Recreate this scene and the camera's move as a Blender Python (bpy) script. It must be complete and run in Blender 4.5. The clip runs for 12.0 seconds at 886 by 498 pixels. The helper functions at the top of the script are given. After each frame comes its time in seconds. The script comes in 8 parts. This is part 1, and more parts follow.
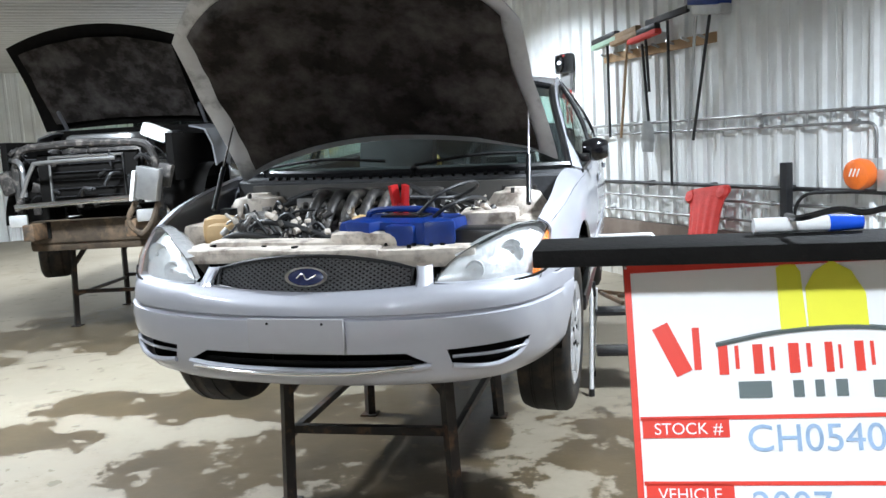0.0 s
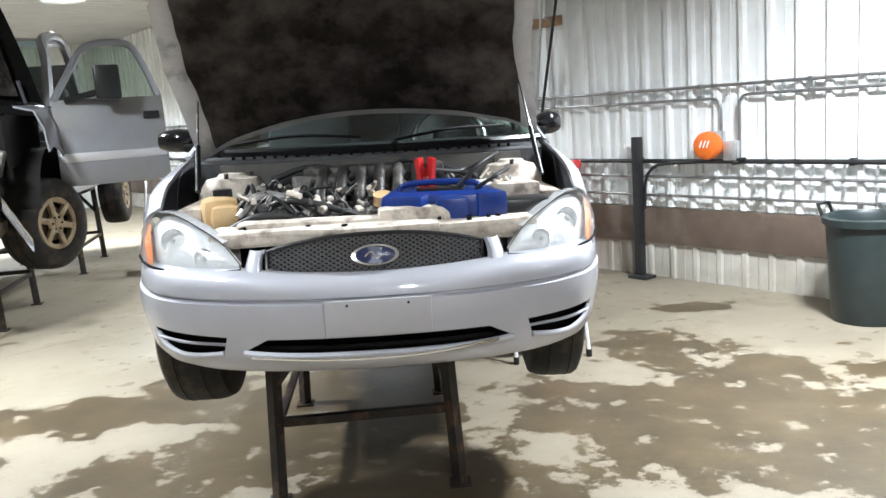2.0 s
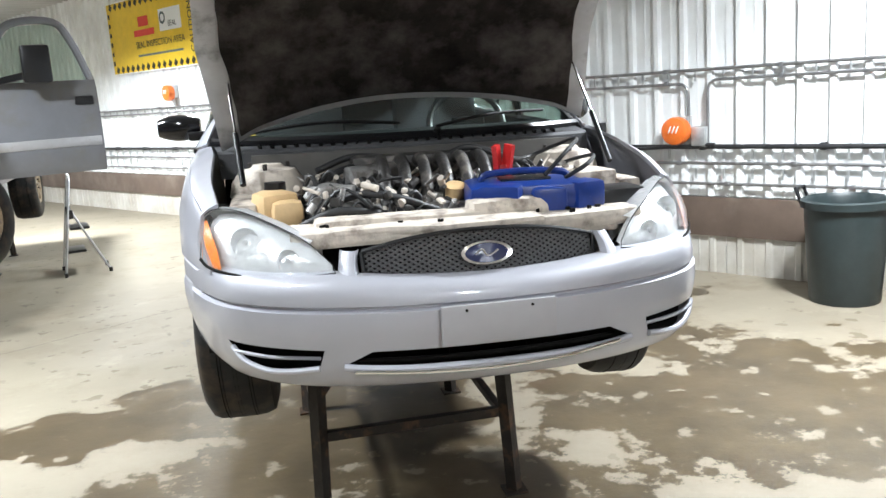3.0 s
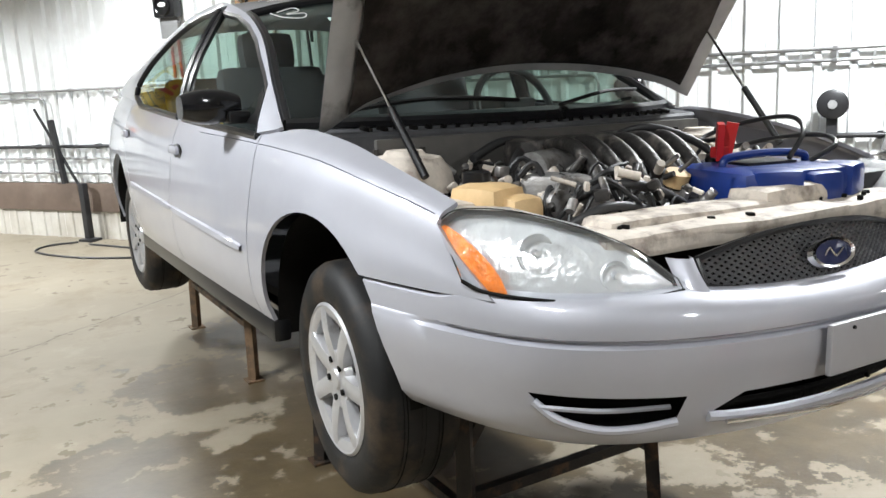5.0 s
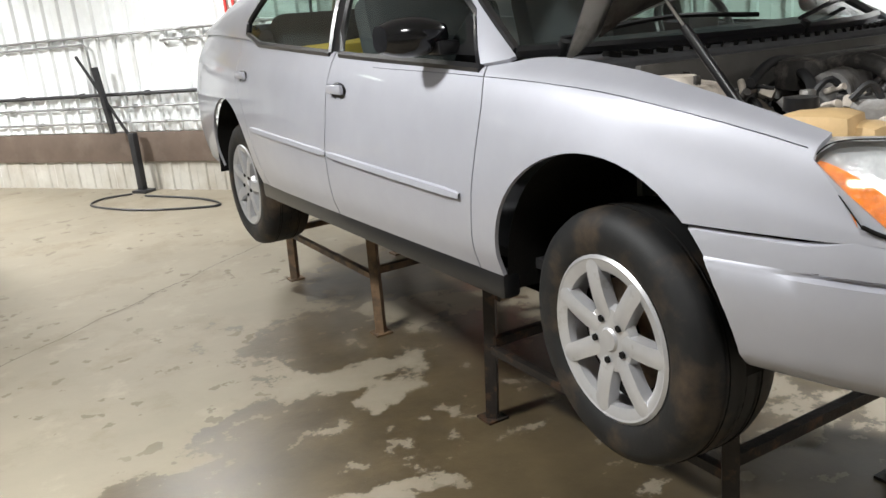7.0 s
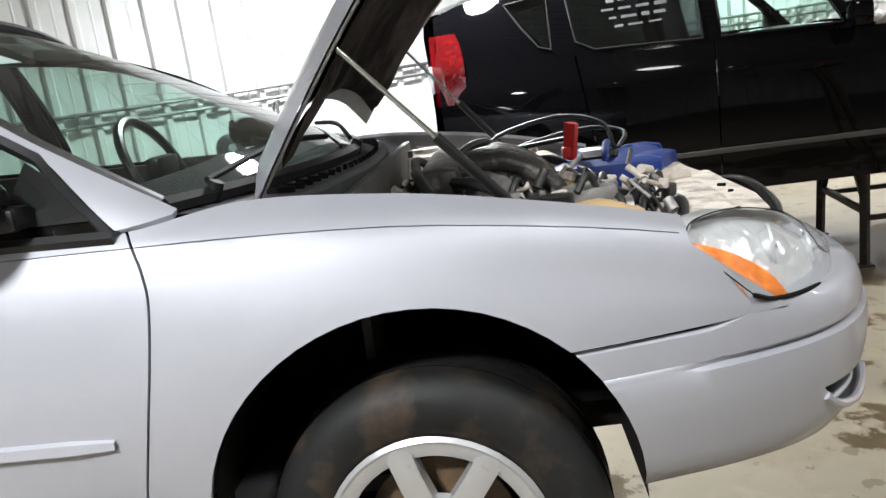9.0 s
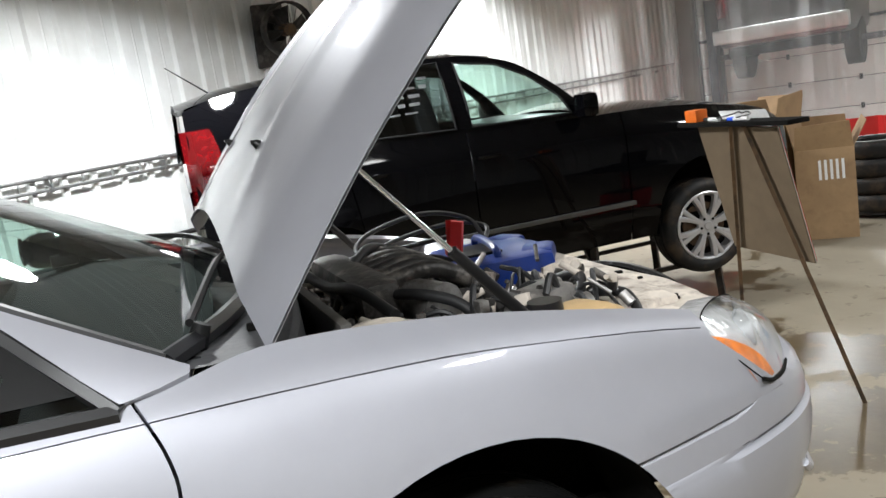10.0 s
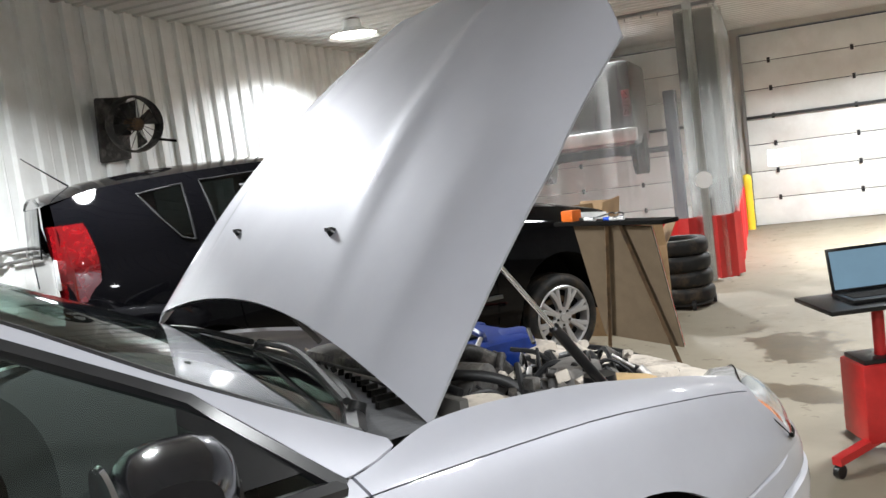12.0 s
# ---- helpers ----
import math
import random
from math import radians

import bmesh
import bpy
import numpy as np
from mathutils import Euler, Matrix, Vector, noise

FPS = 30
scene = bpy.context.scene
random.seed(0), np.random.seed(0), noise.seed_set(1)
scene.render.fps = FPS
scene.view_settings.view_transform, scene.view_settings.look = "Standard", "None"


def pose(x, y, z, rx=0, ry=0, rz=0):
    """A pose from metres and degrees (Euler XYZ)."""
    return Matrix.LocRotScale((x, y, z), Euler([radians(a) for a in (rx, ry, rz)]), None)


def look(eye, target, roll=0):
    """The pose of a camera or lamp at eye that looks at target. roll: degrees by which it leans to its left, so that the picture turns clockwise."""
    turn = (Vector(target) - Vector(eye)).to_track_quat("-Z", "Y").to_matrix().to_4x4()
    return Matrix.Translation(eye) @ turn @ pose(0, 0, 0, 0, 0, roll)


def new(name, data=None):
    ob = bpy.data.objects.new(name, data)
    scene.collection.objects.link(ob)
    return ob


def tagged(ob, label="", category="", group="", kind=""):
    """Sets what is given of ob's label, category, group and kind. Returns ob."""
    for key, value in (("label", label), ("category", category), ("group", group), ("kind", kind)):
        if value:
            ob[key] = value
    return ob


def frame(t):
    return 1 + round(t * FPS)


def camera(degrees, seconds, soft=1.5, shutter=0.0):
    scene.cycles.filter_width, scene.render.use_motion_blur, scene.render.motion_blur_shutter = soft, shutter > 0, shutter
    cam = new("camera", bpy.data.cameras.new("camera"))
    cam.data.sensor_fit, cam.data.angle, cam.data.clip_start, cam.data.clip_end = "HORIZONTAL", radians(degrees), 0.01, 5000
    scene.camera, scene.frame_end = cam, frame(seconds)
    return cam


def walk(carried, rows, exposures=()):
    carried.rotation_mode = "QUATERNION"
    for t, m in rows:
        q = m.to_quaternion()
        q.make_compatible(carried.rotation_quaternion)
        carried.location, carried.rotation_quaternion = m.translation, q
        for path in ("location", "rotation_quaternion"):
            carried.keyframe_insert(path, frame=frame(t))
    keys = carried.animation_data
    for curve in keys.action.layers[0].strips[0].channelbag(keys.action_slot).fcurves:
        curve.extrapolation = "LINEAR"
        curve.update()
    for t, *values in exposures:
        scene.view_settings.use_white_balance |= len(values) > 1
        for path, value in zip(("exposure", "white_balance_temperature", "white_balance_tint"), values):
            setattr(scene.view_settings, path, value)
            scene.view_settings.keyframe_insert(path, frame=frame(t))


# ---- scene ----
cam = camera(55.9, 12.0)
PATH = [
    (0, (1.027, -2.507, 1.544), (0.581, -0.574, 1.288), -3.4),
    (0.5, (0.799, -2.58, 1.556), (0.516, -0.622, 1.259), -5.1),
    (1, (0.583, -2.607, 1.553), (0.337, -0.64, 1.287), -5.6),
    (1.5, (0.351, -2.56, 1.552), (0.302, -0.577, 1.302), -4.5),
    (2, (0.053, -2.545, 1.557), (0.176, -0.576, 1.23), -4.0),
    (2.5, (-0.246, -2.415, 1.568), (-0.015, -0.452, 1.261), -4.1),
    (2.7, (-0.364, -2.342, 1.587), (-0.082, -0.39, 1.252), -3.7),
    (4.5, (-1.437, -1.428, 1.568), (-0.52, 0.282, 1.083), -6.5),
    (5, (-1.615, -1.161, 1.563), (-0.649, 0.541, 1.154), -3.0),
    (5.5, (-1.755, -0.967, 1.594), (-0.924, 0.804, 1.179), -4.1),
    (6, (-1.897, -0.863, 1.601), (-1.181, 0.962, 1.203), -4.9),
    (6.5, (-1.993, -0.761, 1.594), (-1.193, 1.017, 1.148), -5.2),
    (6.7, (-2.014, -0.702, 1.576), (-1.175, 1.041, 1.067), -5.4),
    (8.5, (-2.212, 0.291, 1.603), (-0.429, 1.079, 1.155), -6.2),
    (9, (-2.171, 0.645, 1.62), (-0.227, 0.807, 1.179), -8.5),
    (9.5, (-2.069, 0.951, 1.681), (-0.142, 0.66, 1.231), -9.1),
    (10, (-1.953, 1.206, 1.745), (-0.089, 0.577, 1.38), -9.1),
    (10.5, (-1.849, 1.458, 1.773), (-0.08, 0.611, 1.378), -9.4),
    (11, (-1.766, 1.605, 1.8), (-0.034, 0.644, 1.522), -8.7),
    (11.5, (-1.753, 1.696, 1.814), (-0.085, 0.613, 1.603), -7.7),
    (12, (-1.8, 1.749, 1.807), (-0.153, 0.632, 1.606), -7.6),
]
EXPOSURES = [(0, 0.36, 5900, 8), (1.0, 0.66, 6200, 9), (3.0, 0.62, 6200, 9), (4.5, 0.05, 6450, 10), (5.0, 0.2, 6450, 10), (6.0, -0.06, 6750, 11),
             (8.5, 0.08, 6550, 10), (9.0, 0.04, 6550, 10), (10.0, -0.16, 6550, 10), (11.0, 0.04, 6550, 10), (12, 0.02, 6550, 10)]
walk(cam, [(t, look(e, g, r)) for t, e, g, r in PATH], EXPOSURES)

# ---- light ----
world = bpy.data.worlds.new("world")
scene.world = world
world.use_nodes = True
world.node_tree.nodes["Background"].inputs[0].default_value = (0.55, 0.6, 0.65, 1)
world.node_tree.nodes["Background"].inputs[1].default_value = 0.08

# the building's axes: X along the long ribbed wall, Y out through it
BANG = math.degrees(math.atan2(-0.824, 0.567))
B = pose(2.646, 4.06, 0, 0, 0, BANG)
CEIL = 3.45


# ---- materials ----
def material(name, color, rough=0.5, metal=0.0, var=0.15, scale=6.0, bump=0.0, bump_scale=60.0, coat=0.0,
             color2=None, mask_scale=3.0, mask=0.5, soft=0.1, coat_rough=0.06, rough2=None, alpha=None, spec=0.5, trans=0.0, emit=None, per_object=0.0):
    m = bpy.data.materials.new(name)
    m.use_nodes = True
    nt = m.node_tree
    p = nt.nodes["Principled BSDF"]
    nd, ln = nt.nodes.new, nt.links.new
    p.inputs["Roughness"].default_value = rough
    p.inputs["Metallic"].default_value = metal
    p.inputs["Coat Weight"].default_value = coat
    p.inputs["Coat Roughness"].default_value = coat_rough
    p.inputs["Specular IOR Level"].default_value = spec
    p.inputs["Transmission Weight"].default_value = trans
    c = (*color, 1)
    p.inputs["Base Color"].default_value = c
    if emit:
        p.inputs["Emission Color"].default_value = (*emit[:3], 1)
        p.inputs["Emission Strength"].default_value = emit[3]
    co = nd("ShaderNodeTexCoord")
    geo = nd("ShaderNodeNewGeometry")
    pos = geo.outputs["Position"]
    last = None
    if var > 0:
        n1 = nd("ShaderNodeTexNoise")
        n1.inputs["Scale"].default_value = scale
        n1.inputs["Detail"].default_value = 8
        n1.inputs["Roughness"].default_value = 0.65
        ln(pos, n1.inputs["Vector"])
        ramp = nd("ShaderNodeMapRange")
        ramp.inputs["From Min"].default_value = 0.3
        ramp.inputs["From Max"].default_value = 0.7
        ramp.inputs["To Min"].default_value = 1 - var
        ramp.inputs["To Max"].default_value = 1 + var
        ln(n1.outputs["Fac"], ramp.inputs["Value"])
        mul = nd("ShaderNodeMixRGB")
        mul.blend_type = "MULTIPLY"
        mul.inputs[0].default_value = 1
        mul.inputs[1].default_value = c
        ln(ramp.outputs[0], mul.inputs[2])
        last = mul.outputs[0]
    if color2:
        n2 = nd("ShaderNodeTexNoise")
        n2.inputs["Scale"].default_value = mask_scale
        n2.inputs["Detail"].default_value = 9
        n2.inputs["Roughness"].default_value = 0.62
        ln(pos, n2.inputs["Vector"])
        mr = nd("ShaderNodeMapRange")
        mr.inputs["From Min"].default_value = mask - soft
        mr.inputs["From Max"].default_value = mask + soft
        ln(n2.outputs["Fac"], mr.inputs["Value"])
        mx = nd("ShaderNodeMixRGB")
        ln(mr.outputs[0], mx.inputs[0])
        if last:
            ln(last, mx.inputs[1])
        else:
            mx.inputs[1].default_value = c
        mx.inputs[2].default_value = (*color2, 1)
        last = mx.outputs[0]
        if rough2 is not None:
            rr = nd("ShaderNodeMapRange")
            rr.inputs["To Min"].default_value = rough
            rr.inputs["To Max"].default_value = rough2
            ln(mr.outputs[0], rr.inputs["Value"])
            ln(rr.outputs[0], p.inputs["Roughness"])
    if per_object > 0:
        oi = nd("ShaderNodeObjectInfo")
        mr = nd("ShaderNodeMapRange")
        mr.inputs["To Min"].default_value = 1 - per_object
        mr.inputs["To Max"].default_value = 1 + per_object
        ln(oi.outputs["Random"], mr.inputs["Value"])
        mm = nd("ShaderNodeMixRGB")
        mm.blend_type = "MULTIPLY"
        mm.inputs[0].default_value = 1
        if last:
            ln(last, mm.inputs[1])
        else:
            mm.inputs[1].default_value = c
        ln(mr.outputs[0], mm.inputs[2])
        last = mm.outputs[0]
    if last:
        ln(last, p.inputs["Base Color"])
    if bump > 0:
        nb = nd("ShaderNodeTexNoise")
        nb.inputs["Scale"].default_value = bump_scale
        nb.inputs["Detail"].default_value = 6
        ln(pos, nb.inputs["Vector"])
        bp = nd("ShaderNodeBump")
        bp.inputs["Strength"].default_value = bump
        bp.inputs["Distance"].default_value = 0.01
        ln(nb.outputs["Fac"], bp.inputs["Height"])
        ln(bp.outputs[0], p.inputs["Normal"])
    return m


def glass(name, tint, rough=0.02, haze=0.0, gloss=0.06):
    """A thin pane: partly clear, tinted, with a glossy face."""
    m = bpy.data.materials.new(name)
    m.use_nodes = True
    nt = m.node_tree
    nt.nodes.remove(nt.nodes["Principled BSDF"])
    out = nt.nodes["Material Output"]
    tr = nt.nodes.new("ShaderNodeBsdfTransparent")
    tr.inputs[0].default_value = (*tint, 1)
    gl = nt.nodes.new("ShaderNodeBsdfGlossy")
    gl.inputs["Roughness"].default_value = rough
    lw = nt.nodes.new("ShaderNodeLayerWeight")
    lw.inputs["Blend"].default_value = 0.5
    pw = nt.nodes.new("ShaderNodeMath")
    pw.operation = "POWER"
    pw.inputs[1].default_value = 5.0
    nt.links.new(lw.outputs["Facing"], pw.inputs[0])
    mp = nt.nodes.new("ShaderNodeMath")
    mp.operation = "MULTIPLY_ADD"
    mp.inputs[1].default_value = 0.75
    mp.inputs[2].default_value = gloss
    nt.links.new(pw.outputs[0], mp.inputs[0])
    ms = nt.nodes.new("ShaderNodeMixShader")
    nt.links.new(mp.outputs[0], ms.inputs[0])
    nt.links.new(tr.outputs[0], ms.inputs[1])
    nt.links.new(gl.outputs[0], ms.inputs[2])
    if haze > 0:
        tl = nt.nodes.new("ShaderNodeBsdfTranslucent")
        tl.inputs[0].default_value = (0.85, 0.86, 0.86, 1)
        hz = nt.nodes.new("ShaderNodeMixShader")
        hz.inputs[0].default_value = haze
        nt.links.new(ms.outputs[0], hz.inputs[1])
        nt.links.new(tl.outputs[0], hz.inputs[2])
        nt.links.new(hz.outputs[0], out.inputs[0])
    else:
        nt.links.new(ms.outputs[0], out.inputs[0])
    return m


SILVER = material("silver_paint", (0.40, 0.405, 0.445), 0.55, 0.40, 0.05, 3.0, 0.02, 900, coat=0.8, coat_rough=0.06, spec=0.3)
TRUCKP = material("truck_silver", (0.21, 0.215, 0.235), 0.45, 0.4, 0.08, 3.0, coat=0.5, color2=(0.2, 0.19, 0.17), mask_scale=2.0, mask=0.62)
BLACKP = material("black_paint", (0.0015, 0.0015, 0.002), 0.04, 0.0, 0.1, 3.0, spec=0.2)
BLACKPL = material("black_plastic", (0.008, 0.008, 0.009), 0.32, 0, 0.2, 20, 0.02, 300)
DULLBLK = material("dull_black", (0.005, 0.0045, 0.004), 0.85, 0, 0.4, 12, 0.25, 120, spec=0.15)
RUBBER = material("rubber", (0.009, 0.009, 0.009), 0.6, 0, 0.3, 10, 0.08, 220, color2=(0.055, 0.038, 0.024), mask_scale=9, mask=0.60, soft=0.12, spec=0.3)
PAD = material("hood_pad", (0.022, 0.0185, 0.0165), 0.95, 0, 0.5, 7, 0.6, 40, color2=(0.085, 0.076, 0.07), mask_scale=5, mask=0.56, soft=0.12, spec=0.1)
HOODIN = material("hood_inner", (0.50, 0.50, 0.50), 0.5, 0.3, 0.15, 5, color2=(0.12, 0.11, 0.10), mask_scale=6, mask=0.66)
ALLOY = material("alloy", (0.50, 0.50, 0.51), 0.34, 0.6, 0.06, 15, color2=(0.30, 0.28, 0.25), mask_scale=18, mask=0.72)
CHROME = material("chrome", (0.8, 0.8, 0.82), 0.12, 1.0, 0.04, 10)
STEEL = material("stand_steel", (0.022, 0.018, 0.015), 0.55, 0.3, 0.3, 14, 0.15, 90, color2=(0.12, 0.06, 0.03), mask_scale=14, mask=0.64)
BROWNLEG = material("rusty_steel", (0.16, 0.10, 0.055), 0.7, 0.2, 0.3, 14, 0.2, 90, color2=(0.05, 0.04, 0.03), mask_scale=9, mask=0.55)
WHITEM = material("white_sheet", (0.85, 0.87, 0.87), 0.38, 0.0, 0.05, 2.0, 0.03, 30, color2=(0.62, 0.62, 0.60), mask_scale=1.3, mask=0.62, soft=0.2, per_object=0.02)
BROWNB = material("brown_band", (0.115, 0.082, 0.062), 0.6, 0, 0.25, 2.5, 0.1, 50, color2=(0.19, 0.15, 0.12), mask_scale=1.6, mask=0.6)
LOWW = material("lower_sheet", (0.50, 0.48, 0.43), 0.5, 0.05, 0.12, 2.5, color2=(0.36, 0.32, 0.26), mask_scale=2.2, mask=0.56, soft=0.15)
CEILM = material("ceiling_sheet", (0.50, 0.50, 0.49), 0.45, 0.2, 0.08, 1.5)
PIPE = material("conduit", (0.34, 0.34, 0.34), 0.35, 0.8, 0.1, 20)
PIPED = material("dark_pipe", (0.03, 0.03, 0.032), 0.4, 0.3, 0.2, 20)
ORANGE = material("orange_plastic", (0.75, 0.16, 0.02), 0.4, 0, 0.1, 20)
RED = material("red_paint", (0.55, 0.02, 0.02), 0.4, 0, 0.15, 8, coat=0.2)
REDR = material("red_rubber", (0.62, 0.05, 0.04), 0.6, 0, 0.15, 12, 0.3, 40)
BLUE = material("blue_plastic", (0.006, 0.03, 0.19), 0.35, 0, 0.25, 12, 0.05, 200)
YELLOW = material("yellow_paint", (0.80, 0.55, 0.03), 0.5, 0, 0.08, 8)
BEIGE = material("dusty_plastic", (0.58, 0.52, 0.45), 0.7, 0, 0.2, 14, 0.2, 80, color2=(0.22, 0.18, 0.15), mask_scale=11, mask=0.58, soft=0.08)
TANK = material("aged_tank", (0.62, 0.43, 0.22), 0.5, 0, 0.15, 15)
ENGM = material("engine_grime", (0.045, 0.042, 0.040), 0.45, 0.3, 0.4, 18, 0.3, 90, color2=(0.20, 0.18, 0.16), mask_scale=16, mask=0.60, soft=0.08)
ALUM = material("cast_aluminium", (0.42, 0.41, 0.40), 0.45, 0.7, 0.25, 18, 0.2, 90, color2=(0.14, 0.12, 0.10), mask_scale=14, mask=0.58)
HOSE = material("hose_rubber", (0.02, 0.02, 0.021), 0.5, 0, 0.2, 14)
AMBER = material("amber_lens", (0.80, 0.20, 0.012), 0.18, 0, 0.45, 45, 0.6, 70, coat=0.6)
TAILRED = material("red_lens", (0.075, 0.002, 0.003), 0.10, 0, 0.4, 30, coat=1.0)
LENSW = material("clear_lens_inner", (0.74, 0.75, 0.76), 0.20, 0.42, 0.1, 22, 0.6, 38)
GLOSSBLK = material("gloss_black_plastic", (0.006, 0.006, 0.007), 0.13, 0, 0.1, 20)
SEATM = material("seat_cloth", (0.05, 0.05, 0.055), 0.9, 0, 0.2, 20)
BLUEOV = material("emblem_blue", (0.02, 0.026, 0.075), 0.25, 0, 0, 1)
PLATE = material("grey_plate_holder", (0.34, 0.335, 0.35), 0.5, 0.1, 0.04, 10)
WOODB = material("hardboard", (0.15, 0.11, 0.07), 0.7, 0, 0.12, 9, 0.05, 150)
CARD = material("cardboard", (0.36, 0.235, 0.125), 0.8, 0, 0.15, 10, color2=(0.24, 0.15, 0.08), mask_scale=5, mask=0.6)
WHITEB = material("white_board", (0.86, 0.86, 0.86), 0.3, 0, 0.02, 3)
INKR = material("red_ink", (0.72, 0.05, 0.03), 0.4, 0, 0.05, 10)
INKG = material("grey_ink", (0.12, 0.15, 0.15), 0.5, 0, 0.05, 10)
INKB = material("blue_ink", (0.30, 0.42, 0.60), 0.5, 0, 0.2, 60)
INKY = material("yellow_ink", (0.82, 0.80, 0.04), 0.4, 0, 0.03, 10)
TUBE = material("lamp_tube", (1, 1, 1), 0.4, 0, 0, 1, emit=(1.0, 0.97, 0.9, 12.0))
GLASS = glass("car_glass", (0.60, 0.73, 0.68))
GLASSD = glass("dark_glass", (0.10, 0.12, 0.12))
GLASSC = glass("clear_cover", (0.93, 0.95, 0.95), 0.03, haze=0.10)


def floor_material():
    """Worn concrete with brown wet patches, thickest round the car, and shade painted under the cars."""
    m = bpy.data.materials.new("concrete_floor")
    m.use_nodes = True
    nt = m.node_tree
    p = nt.nodes["Principled BSDF"]
    nd, ln = nt.nodes.new, nt.links.new
    geo = nd("ShaderNodeNewGeometry")

    def noise_node(s, d=8, r=0.6):
        n = nd("ShaderNodeTexNoise")
        n.inputs["Scale"].default_value, n.inputs["Detail"].default_value, n.inputs["Roughness"].default_value = s, d, r
        ln(geo.outputs["Position"], n.inputs["Vector"])
        return n.outputs["Fac"]

    def ranged(v, a, b, lo=0.0, hi=1.0):
        r = nd("ShaderNodeMapRange")
        r.inputs["From Min"].default_value, r.inputs["From Max"].default_value = a, b
        r.inputs["To Min"].default_value, r.inputs["To Max"].default_value = lo, hi
        ln(v, r.inputs["Value"])
        return r.outputs[0]

    def mix(f, a, b):
        x = nd("ShaderNodeMixRGB")
        ln(f, x.inputs[0])
        for k, v in ((1, a), (2, b)):
            if isinstance(v, tuple):
                x.inputs[k].default_value = (*v, 1)
            else:
                ln(v, x.inputs[k])
        return x.outputs[0]

    base = mix(ranged(noise_node(0.7), 0.35, 0.65), (0.235, 0.203, 0.150), (0.185, 0.159, 0.116))
    base = mix(ranged(noise_node(9, 9, 0.7), 0.55, 0.8, 0, 0.35), base, (0.205, 0.175, 0.132))
    base = mix(ranged(noise_node(28, 4, 0.6), 0.70, 0.76, 0, 0.5), base, (0.18, 0.14, 0.1))
    base = mix(ranged(noise_node(0.45, 9, 0.7), 0.56, 0.66, 0, 0.55), base, (0.205, 0.167, 0.112))
    base = mix(ranged(noise_node(1.7, 10, 0.72), 0.52, 0.62, 0, 0.6), base, (0.165, 0.133, 0.087))
    base = mix(ranged(noise_node(3.1, 9, 0.68), 0.57, 0.66, 0, 0.45), base, (0.27, 0.237, 0.18))
    # wet patches, and painted shade under the cars: centre and half lengths of each
    patches = ((-0.15, 1.9, 0.62, 1.35), (-0.72, 3.2, 0.42, 0.5), (-1.2, 2.5, 0.42, 0.22), (-1.65, 2.1, 0.85, 0.33),
               (-0.9, 1.1, 0.55, 0.5), (0.2, 0.75, 0.85, 0.45), (1.75, 1.25, 1.0, 0.85), (2.3, 0.5, 0.6, 0.6), (2.15, 3.35, 0.28, 0.15),
               (1.55, 2.2, 0.3, 0.5), (0.1, 3.9, 0.5, 0.6), (2.1, -4.25, 0.5, 0.35), (-2.4, 1.4, 0.5, 0.25), (-4.0, 4.2, 0.8, 1.2), (3.2, -1.0, 0.9, 1.7), (1.5, -3.1, 0.4, 0.16), (0.95, -1.35, 0.5, 0.6), (1.6, -2.1, 0.45, 0.4))
    field = None
    for cx, cy, hx, hy in patches:
        sub = nd("ShaderNodeVectorMath")
        sub.operation = "SUBTRACT"
        sub.inputs[1].default_value = (cx, cy, 0)
        ln(geo.outputs["Position"], sub.inputs[0])
        mul = nd("ShaderNodeVectorMath")
        mul.operation = "MULTIPLY"
        mul.inputs[1].default_value = (1 / hx, 1 / hy, 0)
        ln(sub.outputs[0], mul.inputs[0])
        leng = nd("ShaderNodeVectorMath")
        leng.operation = "LENGTH"
        ln(mul.outputs[0], leng.inputs[0])
        inv = nd("ShaderNodeMath")
        inv.operation = "MULTIPLY_ADD"
        inv.inputs[1].default_value, inv.inputs[2].default_value = -0.2, 0.2
        ln(leng.outputs["Value"], inv.inputs[0])
        if field is None:
            field = inv.outputs[0]
        else:
            mx = nd("ShaderNodeMath")
            mx.operation = "MAXIMUM"
            ln(field, mx.inputs[0])
            ln(inv.outputs[0], mx.inputs[1])
            field = mx.outputs[0]
    add = nd("ShaderNodeMath")
    ln(noise_node(1.7, 11, 0.68), add.inputs[0])
    ln(field, add.inputs[1])
    base = mix(ranged(add.outputs[0], 0.40, 0.50, 0, 0.45), base, (0.19, 0.158, 0.112))
    # mask of the wet patches together with the painted shade
    wet = ranged(add.outputs[0], 0.488, 0.506)
    # dry flecks inside the patches
    fleck = ranged(noise_node(6.3, 7, 0.62), 0.60, 0.62, 1.0, 0.2)
    cut = nd("ShaderNodeMath")
    cut.operation = "MULTIPLY"
    ln(wet, cut.inputs[0])
    ln(fleck, cut.inputs[1])
    wet = cut.outputs[0]
    # drips and spatter on the dry concrete
    drip = nd("ShaderNodeMath")
    drip.operation = "MULTIPLY"
    ln(ranged(noise_node(7.5, 4, 0.5), 0.630, 0.645, 0, 0.75), drip.inputs[0])
    ln(ranged(noise_node(0.8, 3, 0.5), 0.44, 0.54), drip.inputs[1])
    base = mix(drip.outputs[0], base, (0.105, 0.082, 0.05))
    wet_shade_col = mix(ranged(noise_node(3.0), 0.35, 0.7), (0.092, 0.068, 0.037), (0.052, 0.039, 0.022))
    col = mix(wet, base, wet_shade_col)
    ln(col, p.inputs["Base Color"])
